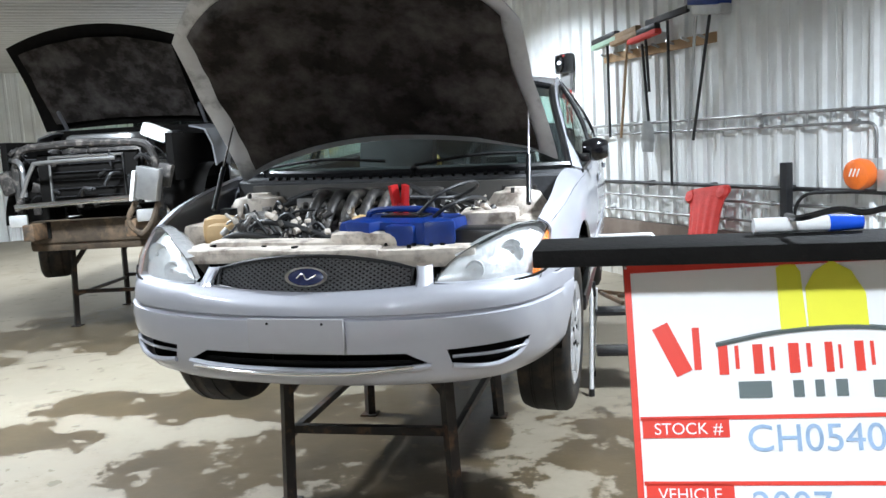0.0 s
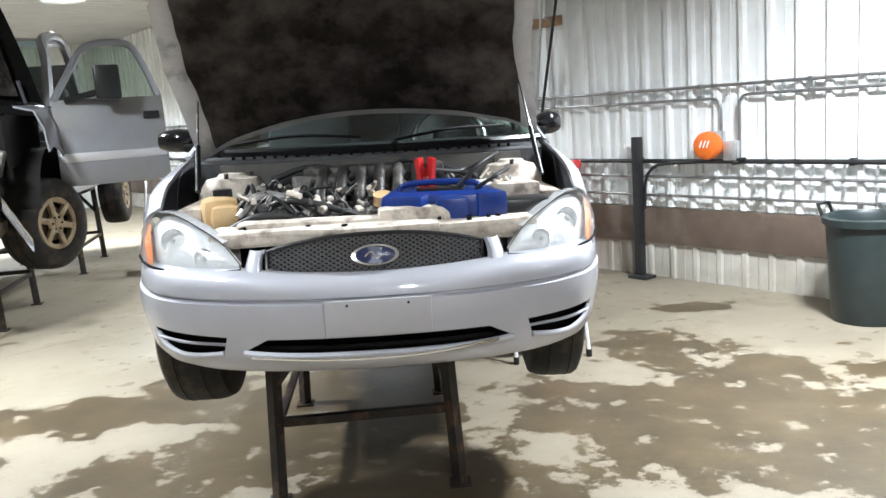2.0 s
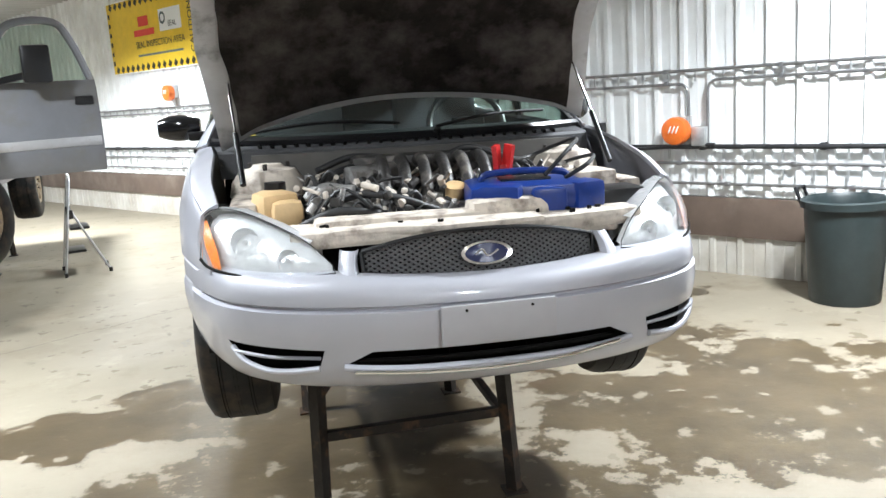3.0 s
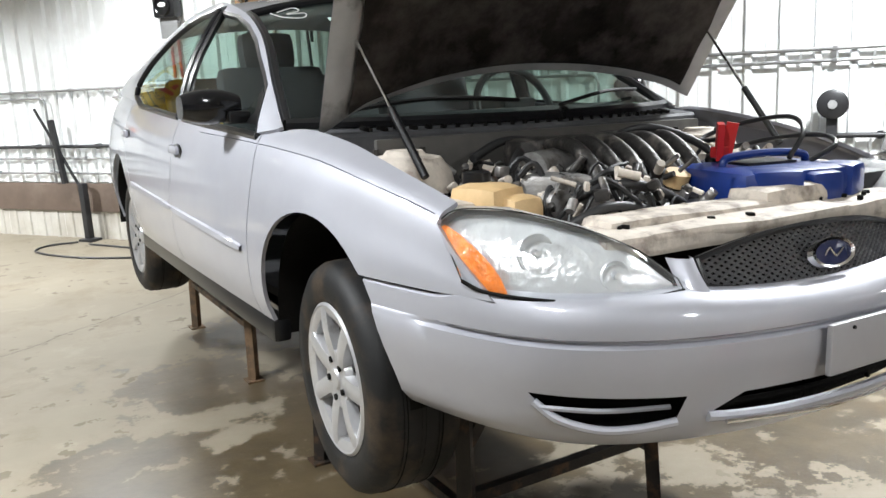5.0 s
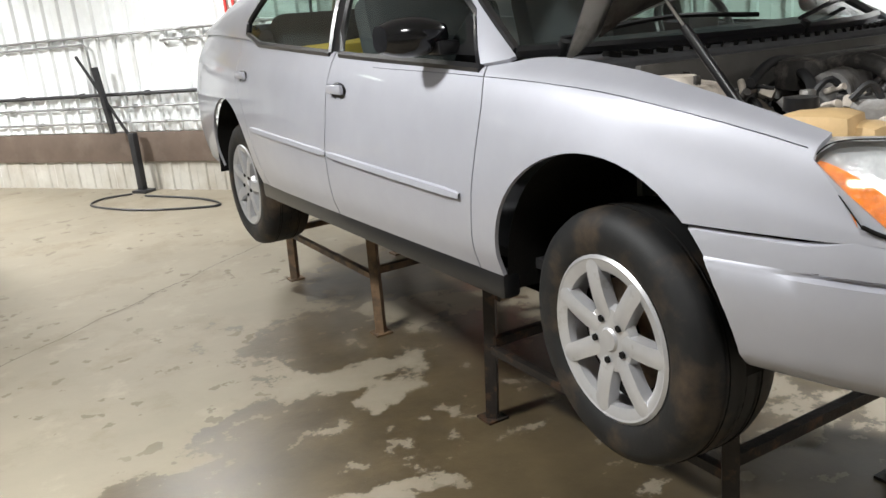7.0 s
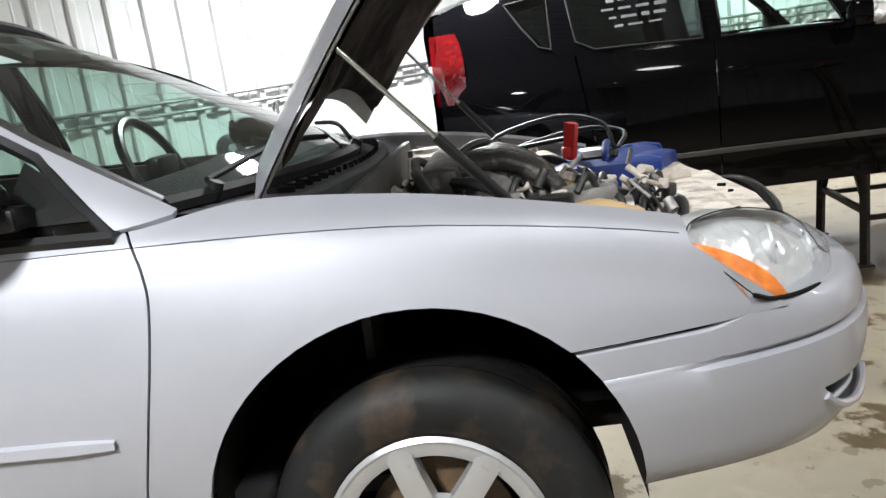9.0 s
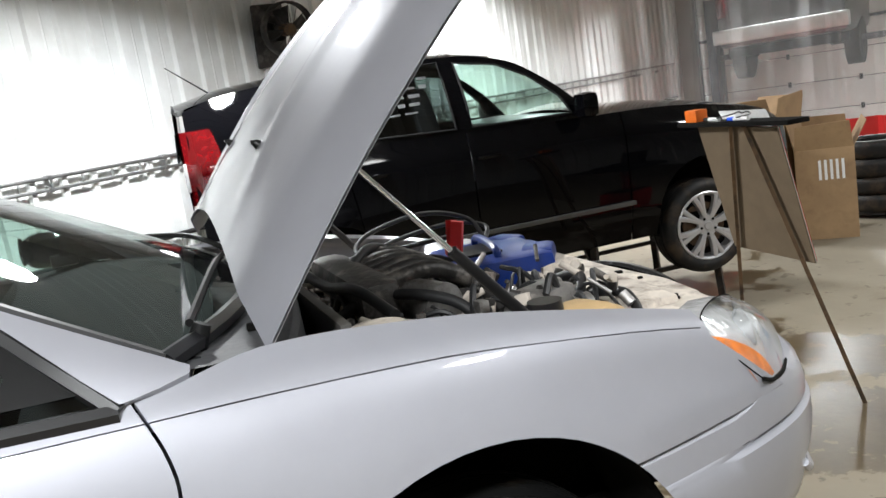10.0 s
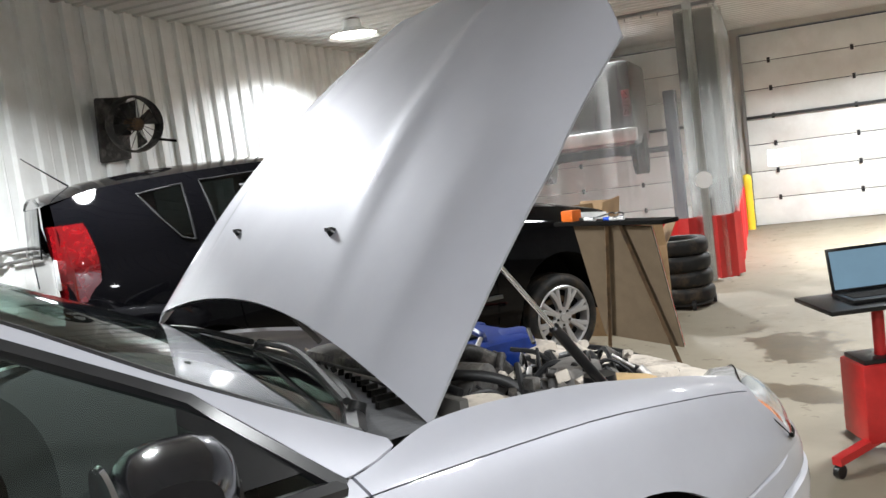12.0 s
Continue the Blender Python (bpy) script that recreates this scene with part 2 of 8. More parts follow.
    ln(ranged(wet, 0, 1, 0.66, 0.36), p.inputs["Roughness"])
    bp = nd("ShaderNodeBump")
    bp.inputs["Strength"].default_value = 0.12
    bp.inputs["Distance"].default_value = 0.01
    ln(noise_node(14, 6), bp.inputs["Height"])
    ln(bp.outputs[0], p.inputs["Normal"])
    return m


FLOORM = floor_material()


# ---- geometry helpers ----
def mesh_object(name, bm, mat, smooth=True, angle=40):
    me = bpy.data.meshes.new(name)
    bm.normal_update()
    bm.to_mesh(me)
    bm.free()
    if smooth:
        me.shade_smooth()
        me.set_sharp_from_angle(angle=radians(angle))
    for k in mat if isinstance(mat, (list, tuple)) else [mat]:
        me.materials.append(k)
    return new(name, me)


def part(name, bm, mat, parent=None, label="", smooth=True, angle=40):
    ob = mesh_object(name, bm, mat, smooth, angle)
    if parent is not None:
        ob.parent = parent
    if label:
        ob["label"] = label
    return ob


def thing(name, label, category, group="", at=None, kind=""):
    ob = new(name)
    ob.empty_display_size = 0.1
    if at is not None:
        ob.matrix_world = at
        ob.matrix_basis = at
    return tagged(ob, label, category, group, kind)


def box(bm, c, s, rot=None, bevel=0.0):
    """A block at c of size s."""
    m = Matrix.Translation(c) @ (rot.to_4x4() if rot is not None else Matrix()) @ Matrix.Diagonal((*s, 1))
    r = bmesh.ops.create_cube(bm, size=1, matrix=m)
    if bevel > 0:
        es = list({e for v in r["verts"] for e in v.link_edges})
        bmesh.ops.bevel(bm, geom=es, offset=bevel, segments=2, affect="EDGES", profile=0.6)
    return bm


def blk(c, s, rot=None, bevel=0.0):
    return box(bmesh.new(), c, s, rot, bevel)


def cyl(bm, a, b, r, r2=None, seg=16, caps=True):
    a, b = Vector(a), Vector(b)
    d = b - a
    m = Matrix.Translation((a + b) / 2) @ d.to_track_quat("Z", "Y").to_matrix().to_4x4()
    bmesh.ops.create_cone(bm, cap_ends=caps, segments=seg, radius1=r, radius2=r if r2 is None else r2, depth=d.length, matrix=m)
    return bm


def bar(bm, a, b, w, h=None):
    """A square bar from a to b."""
    a, b = Vector(a), Vector(b)
    d = b - a
    m = Matrix.Translation((a + b) / 2) @ d.to_track_quat("Z", "Y").to_matrix().to_4x4() @ Matrix.Diagonal((w, h or w, d.length, 1))
    bmesh.ops.create_cube(bm, size=1, matrix=m)
    return bm


def catmull(pts, n):
    """n points per span along a smooth line through pts."""
    P = [Vector(p) for p in pts]
    P = [P[0] * 2 - P[1]] + P + [P[-1] * 2 - P[-2]]
    out = []
    for i in range(1, len(P) - 2):
        a, b, c, d = P[i - 1:i + 3]
        for k in range(n):
            t = k / n
            out.append(0.5 * (2 * b + (c - a) * t + (2 * a - 5 * b + 4 * c - d) * t * t + (3 * b - a - 3 * c + d) * t ** 3))
    return out + [P[-2]]


def tube(bm, pts, r, seg=8, smooth=6):
    """A hose through pts."""
    pts = catmull(pts, smooth) if smooth > 1 and len(pts) > 2 else [Vector(p) for p in pts]
    rings = []
    up = Vector((0.13, 0.21, 0.97))
    for i, p in enumerate(pts):
        d = (pts[min(i + 1, len(pts) - 1)] - pts[max(i - 1, 0)]).normalized()
        u = d.cross(up)
        if u.length < 1e-3:
            u = d.cross(Vector((1, 0, 0)))
        u.normalize()
        w = d.cross(u)
        rings.append([bm.verts.new(p + r * (math.cos(2 * math.pi * k / seg) * u + math.sin(2 * math.pi * k / seg) * w)) for k in range(seg)])
    for a, b in zip(rings, rings[1:]):
        for k in range(seg):
            bm.faces.new((a[k], a[(k + 1) % seg], b[(k + 1) % seg], b[k]))
    bm.faces.new(rings[0][::-1])
    bm.faces.new(rings[-1])
    return bm


def lathe(bm, profile, seg=32, m=None, closed=False):
    """Turn (radius, height) pairs about the z axis."""
    m = m or Matrix()
    rings = []
    for k in range(seg):
        a = 2 * math.pi * k / seg
        rings.append([bm.verts.new(m @ Vector((r * math.cos(a), r * math.sin(a), z))) for r, z in profile])
    n = len(profile)
    for k in range(seg):
        a, b = rings[k], rings[(k + 1) % seg]
        for i in range(n if closed else n - 1):
            j = (i + 1) % n
            bm.faces.new((a[i], b[i], b[j], a[j]))
    return bm


def grid(bm, rows):
    """A sheet from rows of points."""
    vs = [[bm.verts.new(p) for p in r] for r in rows]
    for a, b in zip(vs, vs[1:]):
        for i in range(len(a) - 1):
            bm.faces.new((a[i], a[i + 1], b[i + 1], b[i]))
    return vs


def solid(bm, d):
    """Give a sheet thickness, inwards."""
    bmesh.ops.recalc_face_normals(bm, faces=bm.faces)
    bmesh.ops.solidify(bm, geom=bm.faces[:], thickness=d)
    return bm


def prism(bm, poly, h, m=None):
    """A flat outline in x, y raised by h."""
    m = m or Matrix()
    lo = [bm.verts.new(m @ Vector((x, y, 0))) for x, y in poly]
    hi = [bm.verts.new(m @ Vector((x, y, h))) for x, y in poly]
    n = len(poly)
    bm.faces.new(lo[::-1])
    bm.faces.new(hi)
    for i in range(n):
        bm.faces.new((lo[i], lo[(i + 1) % n], hi[(i + 1) % n], hi[i]))
    return bm


def cut(bm, planes):
    """Split the sheet by planes (point, normal) and give the faces on the inner side of all of them."""
    P = [(Vector(c), Vector(n)) for c, n in planes]
    cand = list(bm.faces)
    for c, n in P:
        cand = [f for f in cand if any((v.co - c).dot(n) < -1e-6 for v in f.verts)]
    for co, no in P:
        vs = {v for f in cand for v in f.verts}
        es = {e for f in cand for e in f.edges}
        r = bmesh.ops.bisect_plane(bm, geom=list(vs) + list(es) + cand, plane_co=co, plane_no=no, dist=1e-5)
        cand = [f for f in r["geom"] if isinstance(f, bmesh.types.BMFace) and (f.calc_center_median() - co).dot(no) <= 1e-6]
    return cand


def planes_yz(poly):
    """Planes round a convex outline in y, z."""
    cy = sum(p[0] for p in poly) / len(poly)
    cz = sum(p[1] for p in poly) / len(poly)
    out = []
    for (y0, z0), (y1, z1) in zip(poly, poly[1:] + poly[:1]):
        n = Vector((0, z1 - z0, -(y1 - y0))).normalized()
        if n.dot(Vector((0, cy - y0, cz - z0))) > 0:
            n = -n
        out.append(((0, y0, z0), n))
    return out


def planes_xz(poly):
    return [((p[1], 0, p[2]), (n[1], 0, n[2])) for p, n in planes_yz(poly)]


def take(bm, faces):
    """Move faces into a bmesh of their own."""
    out = bmesh.new()
    made = {}
    for f in faces:
        for v in f.verts:
            if v not in made:
                made[v] = out.verts.new(v.co)
        out.faces.new([made[v] for v in f.verts])
    bmesh.ops.delete(bm, geom=faces, context="FACES")
    return out


def mirror_x(bm):
    out = bm.copy()
    bmesh.ops.scale(out, vec=(-1, 1, 1), verts=out.verts)
    bmesh.ops.reverse_faces(out, faces=out.faces)
    return out


def spline(xs, ys, x):
    """Smooth interpolation without overshoot."""
    xs, ys = np.array(xs, float), np.array(ys, float)
    d = np.diff(ys) / np.diff(xs)
    m = np.zeros(len(xs))
    for i in range(1, len(xs) - 1):
        m[i] = 0 if d[i - 1] * d[i] <= 0 else 2 * d[i - 1] * d[i] / (d[i - 1] + d[i])
    m[0], m[-1] = d[0], d[-1]
    i = int(np.clip(np.searchsorted(xs, x) - 1, 0, len(xs) - 2))
    h = xs[i + 1] - xs[i]
    t = min(max((x - xs[i]) / h, 0), 1)
    return float((2 * t ** 3 - 3 * t * t + 1) * ys[i] + (t ** 3 - 2 * t * t + t) * h * m[i] + (3 * t * t - 2 * t ** 3) * ys[i + 1] + (t ** 3 - t * t) * h * m[i + 1])


# ---- the building ----
def ribbed(x0, x1, z0, z1, depth=0.034, pitch=0.2286, seed=0):
    """A sheet of ribbed metal in the plane y = 0, ribs towards -y."""
    bm = bmesh.new()
    xs = [(x0, 0.0)]
    n = max(1, round((x1 - x0) / pitch))
    p = (x1 - x0) / n
    for i in range(n):
        c = x0 + (i + 0.5) * p
        xs += [(c - 0.032, 0), (c - 0.018, -depth), (c + 0.018, -depth), (c + 0.032, 0)]
        if i < n - 1:
            xs += [(c + p / 2 - 0.01, 0), (c + p / 2, -0.004), (c + p / 2 + 0.01, 0)]
    xs.append((x1, 0.0))
    grid(bm, [[(x, y, z) for x, y in xs] for z in (z0, z1)])
    bmesh.ops.recalc_face_normals(bm, faces=bm.faces)
    bmesh.ops.reverse_faces(bm, faces=[f for f in bm.faces if f.normal.y > 0.1])
    return bm


def wall(name, m, length, h, label, bands=True):
    """A ribbed metal wall with a core behind it, made of separate sheets."""
    w = thing(name, label, "wall", at=m, kind="structure")
    core = part("wall_core", blk((length / 2, 0.08, h / 2), (length, 0.12, h)), WHITEM, w)
    n = round(length / 0.914)
    step = length / n
    for i in range(n):
        lo = 0.62 if bands else 0.0
        part("wall_panel", ribbed(i * step, (i + 1) * step - 0.003, lo, h), WHITEM, w, smooth=False)
    if bands:
        bm = blk((length / 2, -0.014, 0.455), (length, 0.028, 0.31), bevel=0.004)
        part("wall_band", bm, BROWNB, w, "brown wooden band along the wall")
        for i in range(n):
            part("lower_panel", ribbed(i * step, (i + 1) * step - 0.003, 0.0, 0.30, 0.014), LOWW, w, smooth=False)
    return w


X0, X1, YB = -15.0, 15.0, -12.0
wall("wall_north", B @ pose(X0, 0, 0), X1 - X0, CEIL, "white ribbed metal wall with a brown band")
wall("wall_west", B @ pose(X0, YB, 0, 0, 0, 90), -YB, CEIL, "white ribbed metal end wall", False)
wall("wall_south", B @ pose(X1, YB, 0, 0, 0, 180), X1 - X0, CEIL, "white ribbed metal wall behind the cars", False)

floor = mesh_object("floor", blk((0, -6, -0.1), (31, 13, 0.2)), FLOORM, False)
floor.matrix_world = B
tagged(floor, "worn concrete shop floor with wet brown stains and shade painted under the cars", "floor", kind="structure")
bm = bmesh.new()
n = 130
xs = []
for i in range(n):
    a = X0 + i * (X1 - X0) / n
    xs += [(a, 0), (a + 0.16, 0), (a + 0.175, -0.018), (a + 0.215, -0.018)]
xs.append((X1, 0))
grid(bm, [[(x, y, CEIL + z) for x, z in xs] for y in (0.1, YB)])
box(bm, (0, -6, CEIL + 0.1), (31, 13, 0.1))
ceiling = mesh_object("ceiling", bm, CEILM, False)
ceiling.matrix_world = B
tagged(ceiling, "grey ribbed metal ceiling", "ceiling", kind="structure")

# joint sawn across the floor
bm = bmesh.new()
pts = [(-2.72 + 0.012 * math.sin(k * 1.7) + 0.006 * math.sin(k * 4.1), -0.1 - k * 0.15) for k in range(75)]
grid(bm, [[(x - 0.0028, y, 0.004) for x, y in pts], [(x + 0.0028, y, 0.004) for x, y in pts]])
j = mesh_object("floor_joint", bm, material("joint_dirt", (0.07, 0.056, 0.04), 0.85, 0, 0.5, 9), False)
j.matrix_world = B
tagged(j, "thin dark crack running across the concrete floor", "floor joint", kind="structure")

# end wall: overhead door between two wall pieces
XE = 15.0
end = thing("wall_east", "block end wall round an overhead door", "wall", at=B, kind="structure")
BLOCKW = material("block_wall", (0.55, 0.54, 0.51), 0.8, 0, 0.1, 3, 0.2, 30, color2=(0.36, 0.34, 0.31), mask_scale=1.5, mask=0.55, soft=0.2)
part("wall_core", blk((XE + 0.1, -4.66, CEIL / 2), (0.2, 0.28, CEIL)), BLOCKW, end, smooth=False)
part("wall_core", blk((XE + 0.1, -0.16, CEIL / 2), (0.2, 0.32, CEIL)), BLOCKW, end, smooth=False)
part("lintel", blk((XE + 0.1, -2.42, CEIL - 0.05), (0.2, 4.2, 0.14)), BLOCKW, end, smooth=False)
part("wall_core", blk((XE + 0.1, -10.9, CEIL / 2), (0.2, 2.6, CEIL)), BLOCKW, end, smooth=False)
part("lintel", blk((XE + 0.1, -7.2, CEIL - 0.05), (0.2, 4.8, 0.14)), BLOCKW, end, smooth=False)


def ceiling_lamp(x, y, power):
    """A round high-bay fixture with a glowing lens, and its light."""
    t = thing("ceiling_light", "bright white round shop light hanging under the ceiling", "ceiling light", "shop lights", at=B @ pose(x, y, CEIL))
    part("housing", lathe(bmesh.new(), [(0.0, -0.02), (0.09, -0.02), (0.10, -0.10), (0.23, -0.17), (0.27, -0.20), (0.262, -0.20), (0.22, -0.165), (0.0, -0.15)], 28), WHITEM, t)
    part("stem", cyl(bmesh.new(), (0, 0, 0), (0, 0, -0.03), 0.02, seg=10), PIPED, t)
    part("lens", lathe(bmesh.new(), [(0.0, -0.185), (0.20, -0.18), (0.245, -0.172)], 28), TUBE, t, "glowing lamp lens")
    lamp = bpy.data.lights.new("shop_lamp", "AREA")
    lamp.shape = "DISK"
    lamp.size = 0.46
    lamp.spread = radians(150)
    lamp.energy = power
    lamp.color = (0.94, 0.975, 1.0)
    lo = new("shop_lamp", lamp)
    lo.parent = t
    lo.location = (0, 0, -0.20)
    return t


for x, y, w in ((7.55, -1.1, 185), (-7.5, -2.7, 360), (2.5, -1.8, 235), (1.2, -6.4, 40), (-4.0, -1.5, 110), (-1.5, -5.8, 215), (5.4, -6.2, 130), (11.8, -6.8, 440), (12.4, -2.6, 480), (-11.5, -3.6, 190), (-8.5, -8.5, 165)):
    ceiling_lamp(x, y, w)


# ---- the silver sedan ----
ARCH_F, ARCH_R, ARCH_Z, ARCH_RAD = 0.842, 3.615, 0.845, 0.380
YS = [0.16, 0.34, 0.60, 0.85, 1.10, 1.30, 2.0, 2.8, 3.4, 3.9, 4.35, 4.70, 4.84]
# half widths and heights of the side, from the sill up to the belt or bonnet gap
SIDE = [
    ([0.715, 0.775, 0.832, 0.855, 0.86, 0.86, 0.86, 0.86, 0.855, 0.835, 0.79, 0.70, 0.60], [0.86, 0.86, 0.86, 0.86, 0.85, 0.845, 0.835, 0.83, 0.83, 0.83, 0.84, 0.86, 0.90]),
    ([0.735, 0.797, 0.857, 0.885, 0.89, 0.89, 0.895, 0.895, 0.887, 0.862, 0.815, 0.725, 0.62], [0.95, 0.95, 0.95, 0.95, 0.94, 0.93, 0.93, 0.93, 0.94, 0.94, 0.95, 0.96, 0.97]),
    ([0.745, 0.808, 0.868, 0.898, 0.906, 0.908, 0.915, 0.912, 0.90, 0.875, 0.825, 0.735, 0.63], [1.04, 1.05, 1.06, 1.07, 1.07, 1.07, 1.07, 1.08, 1.08, 1.08, 1.08, 1.08, 1.08]),
    ([0.745, 0.806, 0.866, 0.896, 0.904, 0.905, 0.913, 0.91, 0.898, 0.872, 0.82, 0.73, 0.62], [1.10, 1.13, 1.15, 1.17, 1.18, 1.18, 1.18, 1.19, 1.20, 1.20, 1.20, 1.20, 1.19]),
    ([0.738, 0.795, 0.848, 0.876, 0.885, 0.888, 0.898, 0.895, 0.88, 0.85, 0.795, 0.70, 0.59], [1.14, 1.18, 1.23, 1.27, 1.29, 1.30, 1.31, 1.33, 1.35, 1.36, 1.36, 1.35, 1.32]),
    ([0.742, 0.772, 0.818, 0.838, 0.85, 0.862, 0.873, 0.868, 0.85, 0.815, 0.755, 0.66, 0.55], [1.195, 1.258, 1.322, 1.354, 1.372, 1.374, 1.39, 1.41, 1.435, 1.45, 1.46, 1.44, 1.40]),
    ([0.700, 0.725, 0.752, 0.755, 0.775, 0.838, 0.847, 0.84, 0.815, 0.77, 0.71, 0.61, 0.50], [1.225, 1.288, 1.355, 1.401, 1.424, 1.405, 1.436, 1.468, 1.505, 1.525, 1.53, 1.50, 1.45]),
]


def section(y, sub=5):
    ctl = [Vector((-spline(YS, xs, y), y, spline(YS, zs, y))) for xs, zs in SIDE]
    return catmull(ctl, sub)


def body_side():
    bm = bmesh.new()
    ys = sorted(set([round(v, 4) for v in np.linspace(0.16, 4.84, 150)]))
    grid(bm, [section(y) for y in ys])
    return bm


def circle_planes(cy, cz, r, n=60):
    return [((0, cy + r * math.cos(a), cz + r * math.sin(a)), (0, math.cos(a), math.sin(a))) for a in [2 * math.pi * k / n for k in range(n)]]


def drop(bm, faces):
    bmesh.ops.delete(bm, geom=faces, context="FACES")


LEAN = Matrix.Translation((-0.4, 0, 1.0)) @ Matrix.Rotation(radians(1.2), 4, "Y") @ Matrix.Translation((0.4, 0, -1.0))
car = thing("sedan_car", "silver four-door sedan with open hood, raised on steel stands", "car", at=LEAN)
side = body_side()
# what lies below the belt of the front corner belongs to the bumper
drop(side, cut(side, planes_yz([(0.0, 0.5), (0.60, 0.5), (0.60, 1.111), (0.0, 1.111)])))
drop(side, cut(side, planes_yz([(0.0, 1.0), (0.045, 1.0), (0.345, 1.25), (0.352, 1.40), (0.0, 1.40)])))
for cy in (ARCH_F, ARCH_R):
    drop(side, cut(side, circle_planes(cy, ARCH_Z, ARCH_RAD)))
drop(side, cut(side, planes_yz([(ARCH_F - 0.37, 0.4), (ARCH_F + 0.385, 0.4), (ARCH_F + 0.378, 0.86), (ARCH_F - 0.37, 0.86)])))
drop(side, cut(side, planes_yz([(ARCH_R - 0.376, 0.4), (ARCH_R + 0.376, 0.4), (ARCH_R + 0.376, 0.86), (ARCH_R - 0.376, 0.86)])))
# shut lines
G = 0.0025
front_shut = tuple((v.y, v.z) for v in catmull([(0, y, z) for y, z in ((1.36, 0.6), (1.34, 0.82), (1.325, 0.93), (1.29, 1.06), (1.262, 1.18), (1.247, 1.28), (1.251, 1.332), (1.27, 1.384), (1.31, 1.46))], 4))
for line in (front_shut, ((2.375, 0.6), (2.255, 1.2), (2.215, 1.7))):
    for (y0, z0), (y1, z1) in zip(line, line[1:]):
        drop(side, cut(side, planes_yz([(y0 - G, z0), (y0 + G, z0), (y1 + G, z1), (y1 - G, z1)])))
crease = tuple((y, spline([0.36, 0.5, 0.66, 0.845, 1.09, 1.44, 1.9], [1.268, 1.302, 1.331, 1.356, 1.373, 1.386, 1.396], y)) for y in np.linspace(0.36, 1.9, 20))
for (y0, z0), (y1, z1) in zip(crease, crease[1:]):
    drop(side, cut(side, planes_yz([(y0, z0 - 0.0009), (y1, z1 - 0.0009), (y1, z1 + 0.0009), (y0, z0 + 0.0009)])))
for (y0, z0), (y1, z1) in zip(((3.14, 0.6), (3.14, 0.90), (3.22, 1.12), (3.36, 1.30)), ((3.14, 0.90), (3.22, 1.12), (3.36, 1.30), (3.36, 1.6))):
    drop(side, cut(side, planes_yz([(y0 - G, z0), (y0 + G, z0), (y1 + G, z1), (y1 - G, z1)])))


def regions(bm):
    """The connected pieces of a sheet."""
    left = set(bm.faces)
    out = []
    while left:
        seed = left.pop()
        stack, got = [seed], [seed]
        while stack:
            f = stack.pop()
            for e in f.edges:
                for g in e.link_faces:
                    if g in left:
                        left.remove(g)
                        stack.append(g)
                        got.append(g)
        out.append(got)
    return out


def panel_name(c):
    if c.y < 1.2:
        return "fender", 0
    if c.y < 2.25:
        return "front_door", 1
    if c.y < 3.2:
        return "rear_door", 2
    return "quarter_panel", 3


DOORS = {}
for sgn in (-1, 1):
    bm = side.copy() if sgn < 0 else mirror_x(side)
    pieces = {}
    for fs in regions(bm):
        c = sum((f.calc_center_median() * f.calc_area() for f in fs), Vector()) / sum(f.calc_area() for f in fs)
        nm = panel_name(c)[0]
        pieces.setdefault(nm, []).extend(fs)
    for nm, fs in pieces.items():
        sub = take(bm, fs)
        bmesh.ops.recalc_face_normals(sub, faces=sub.faces)
        bmesh.ops.triangulate(sub, faces=sub.faces[:], quad_method="BEAUTY", ngon_method="BEAUTY")
        flip = sum(f.normal.x * f.calc_area() for f in sub.faces) * sgn < 0
        if flip:
            bmesh.ops.reverse_faces(sub, faces=sub.faces)
        bmesh.ops.solidify(sub, geom=sub.faces[:], thickness=0.012)
        DOORS[nm, sgn] = part(nm, sub, SILVER, car)
    bm.free()
side.free()

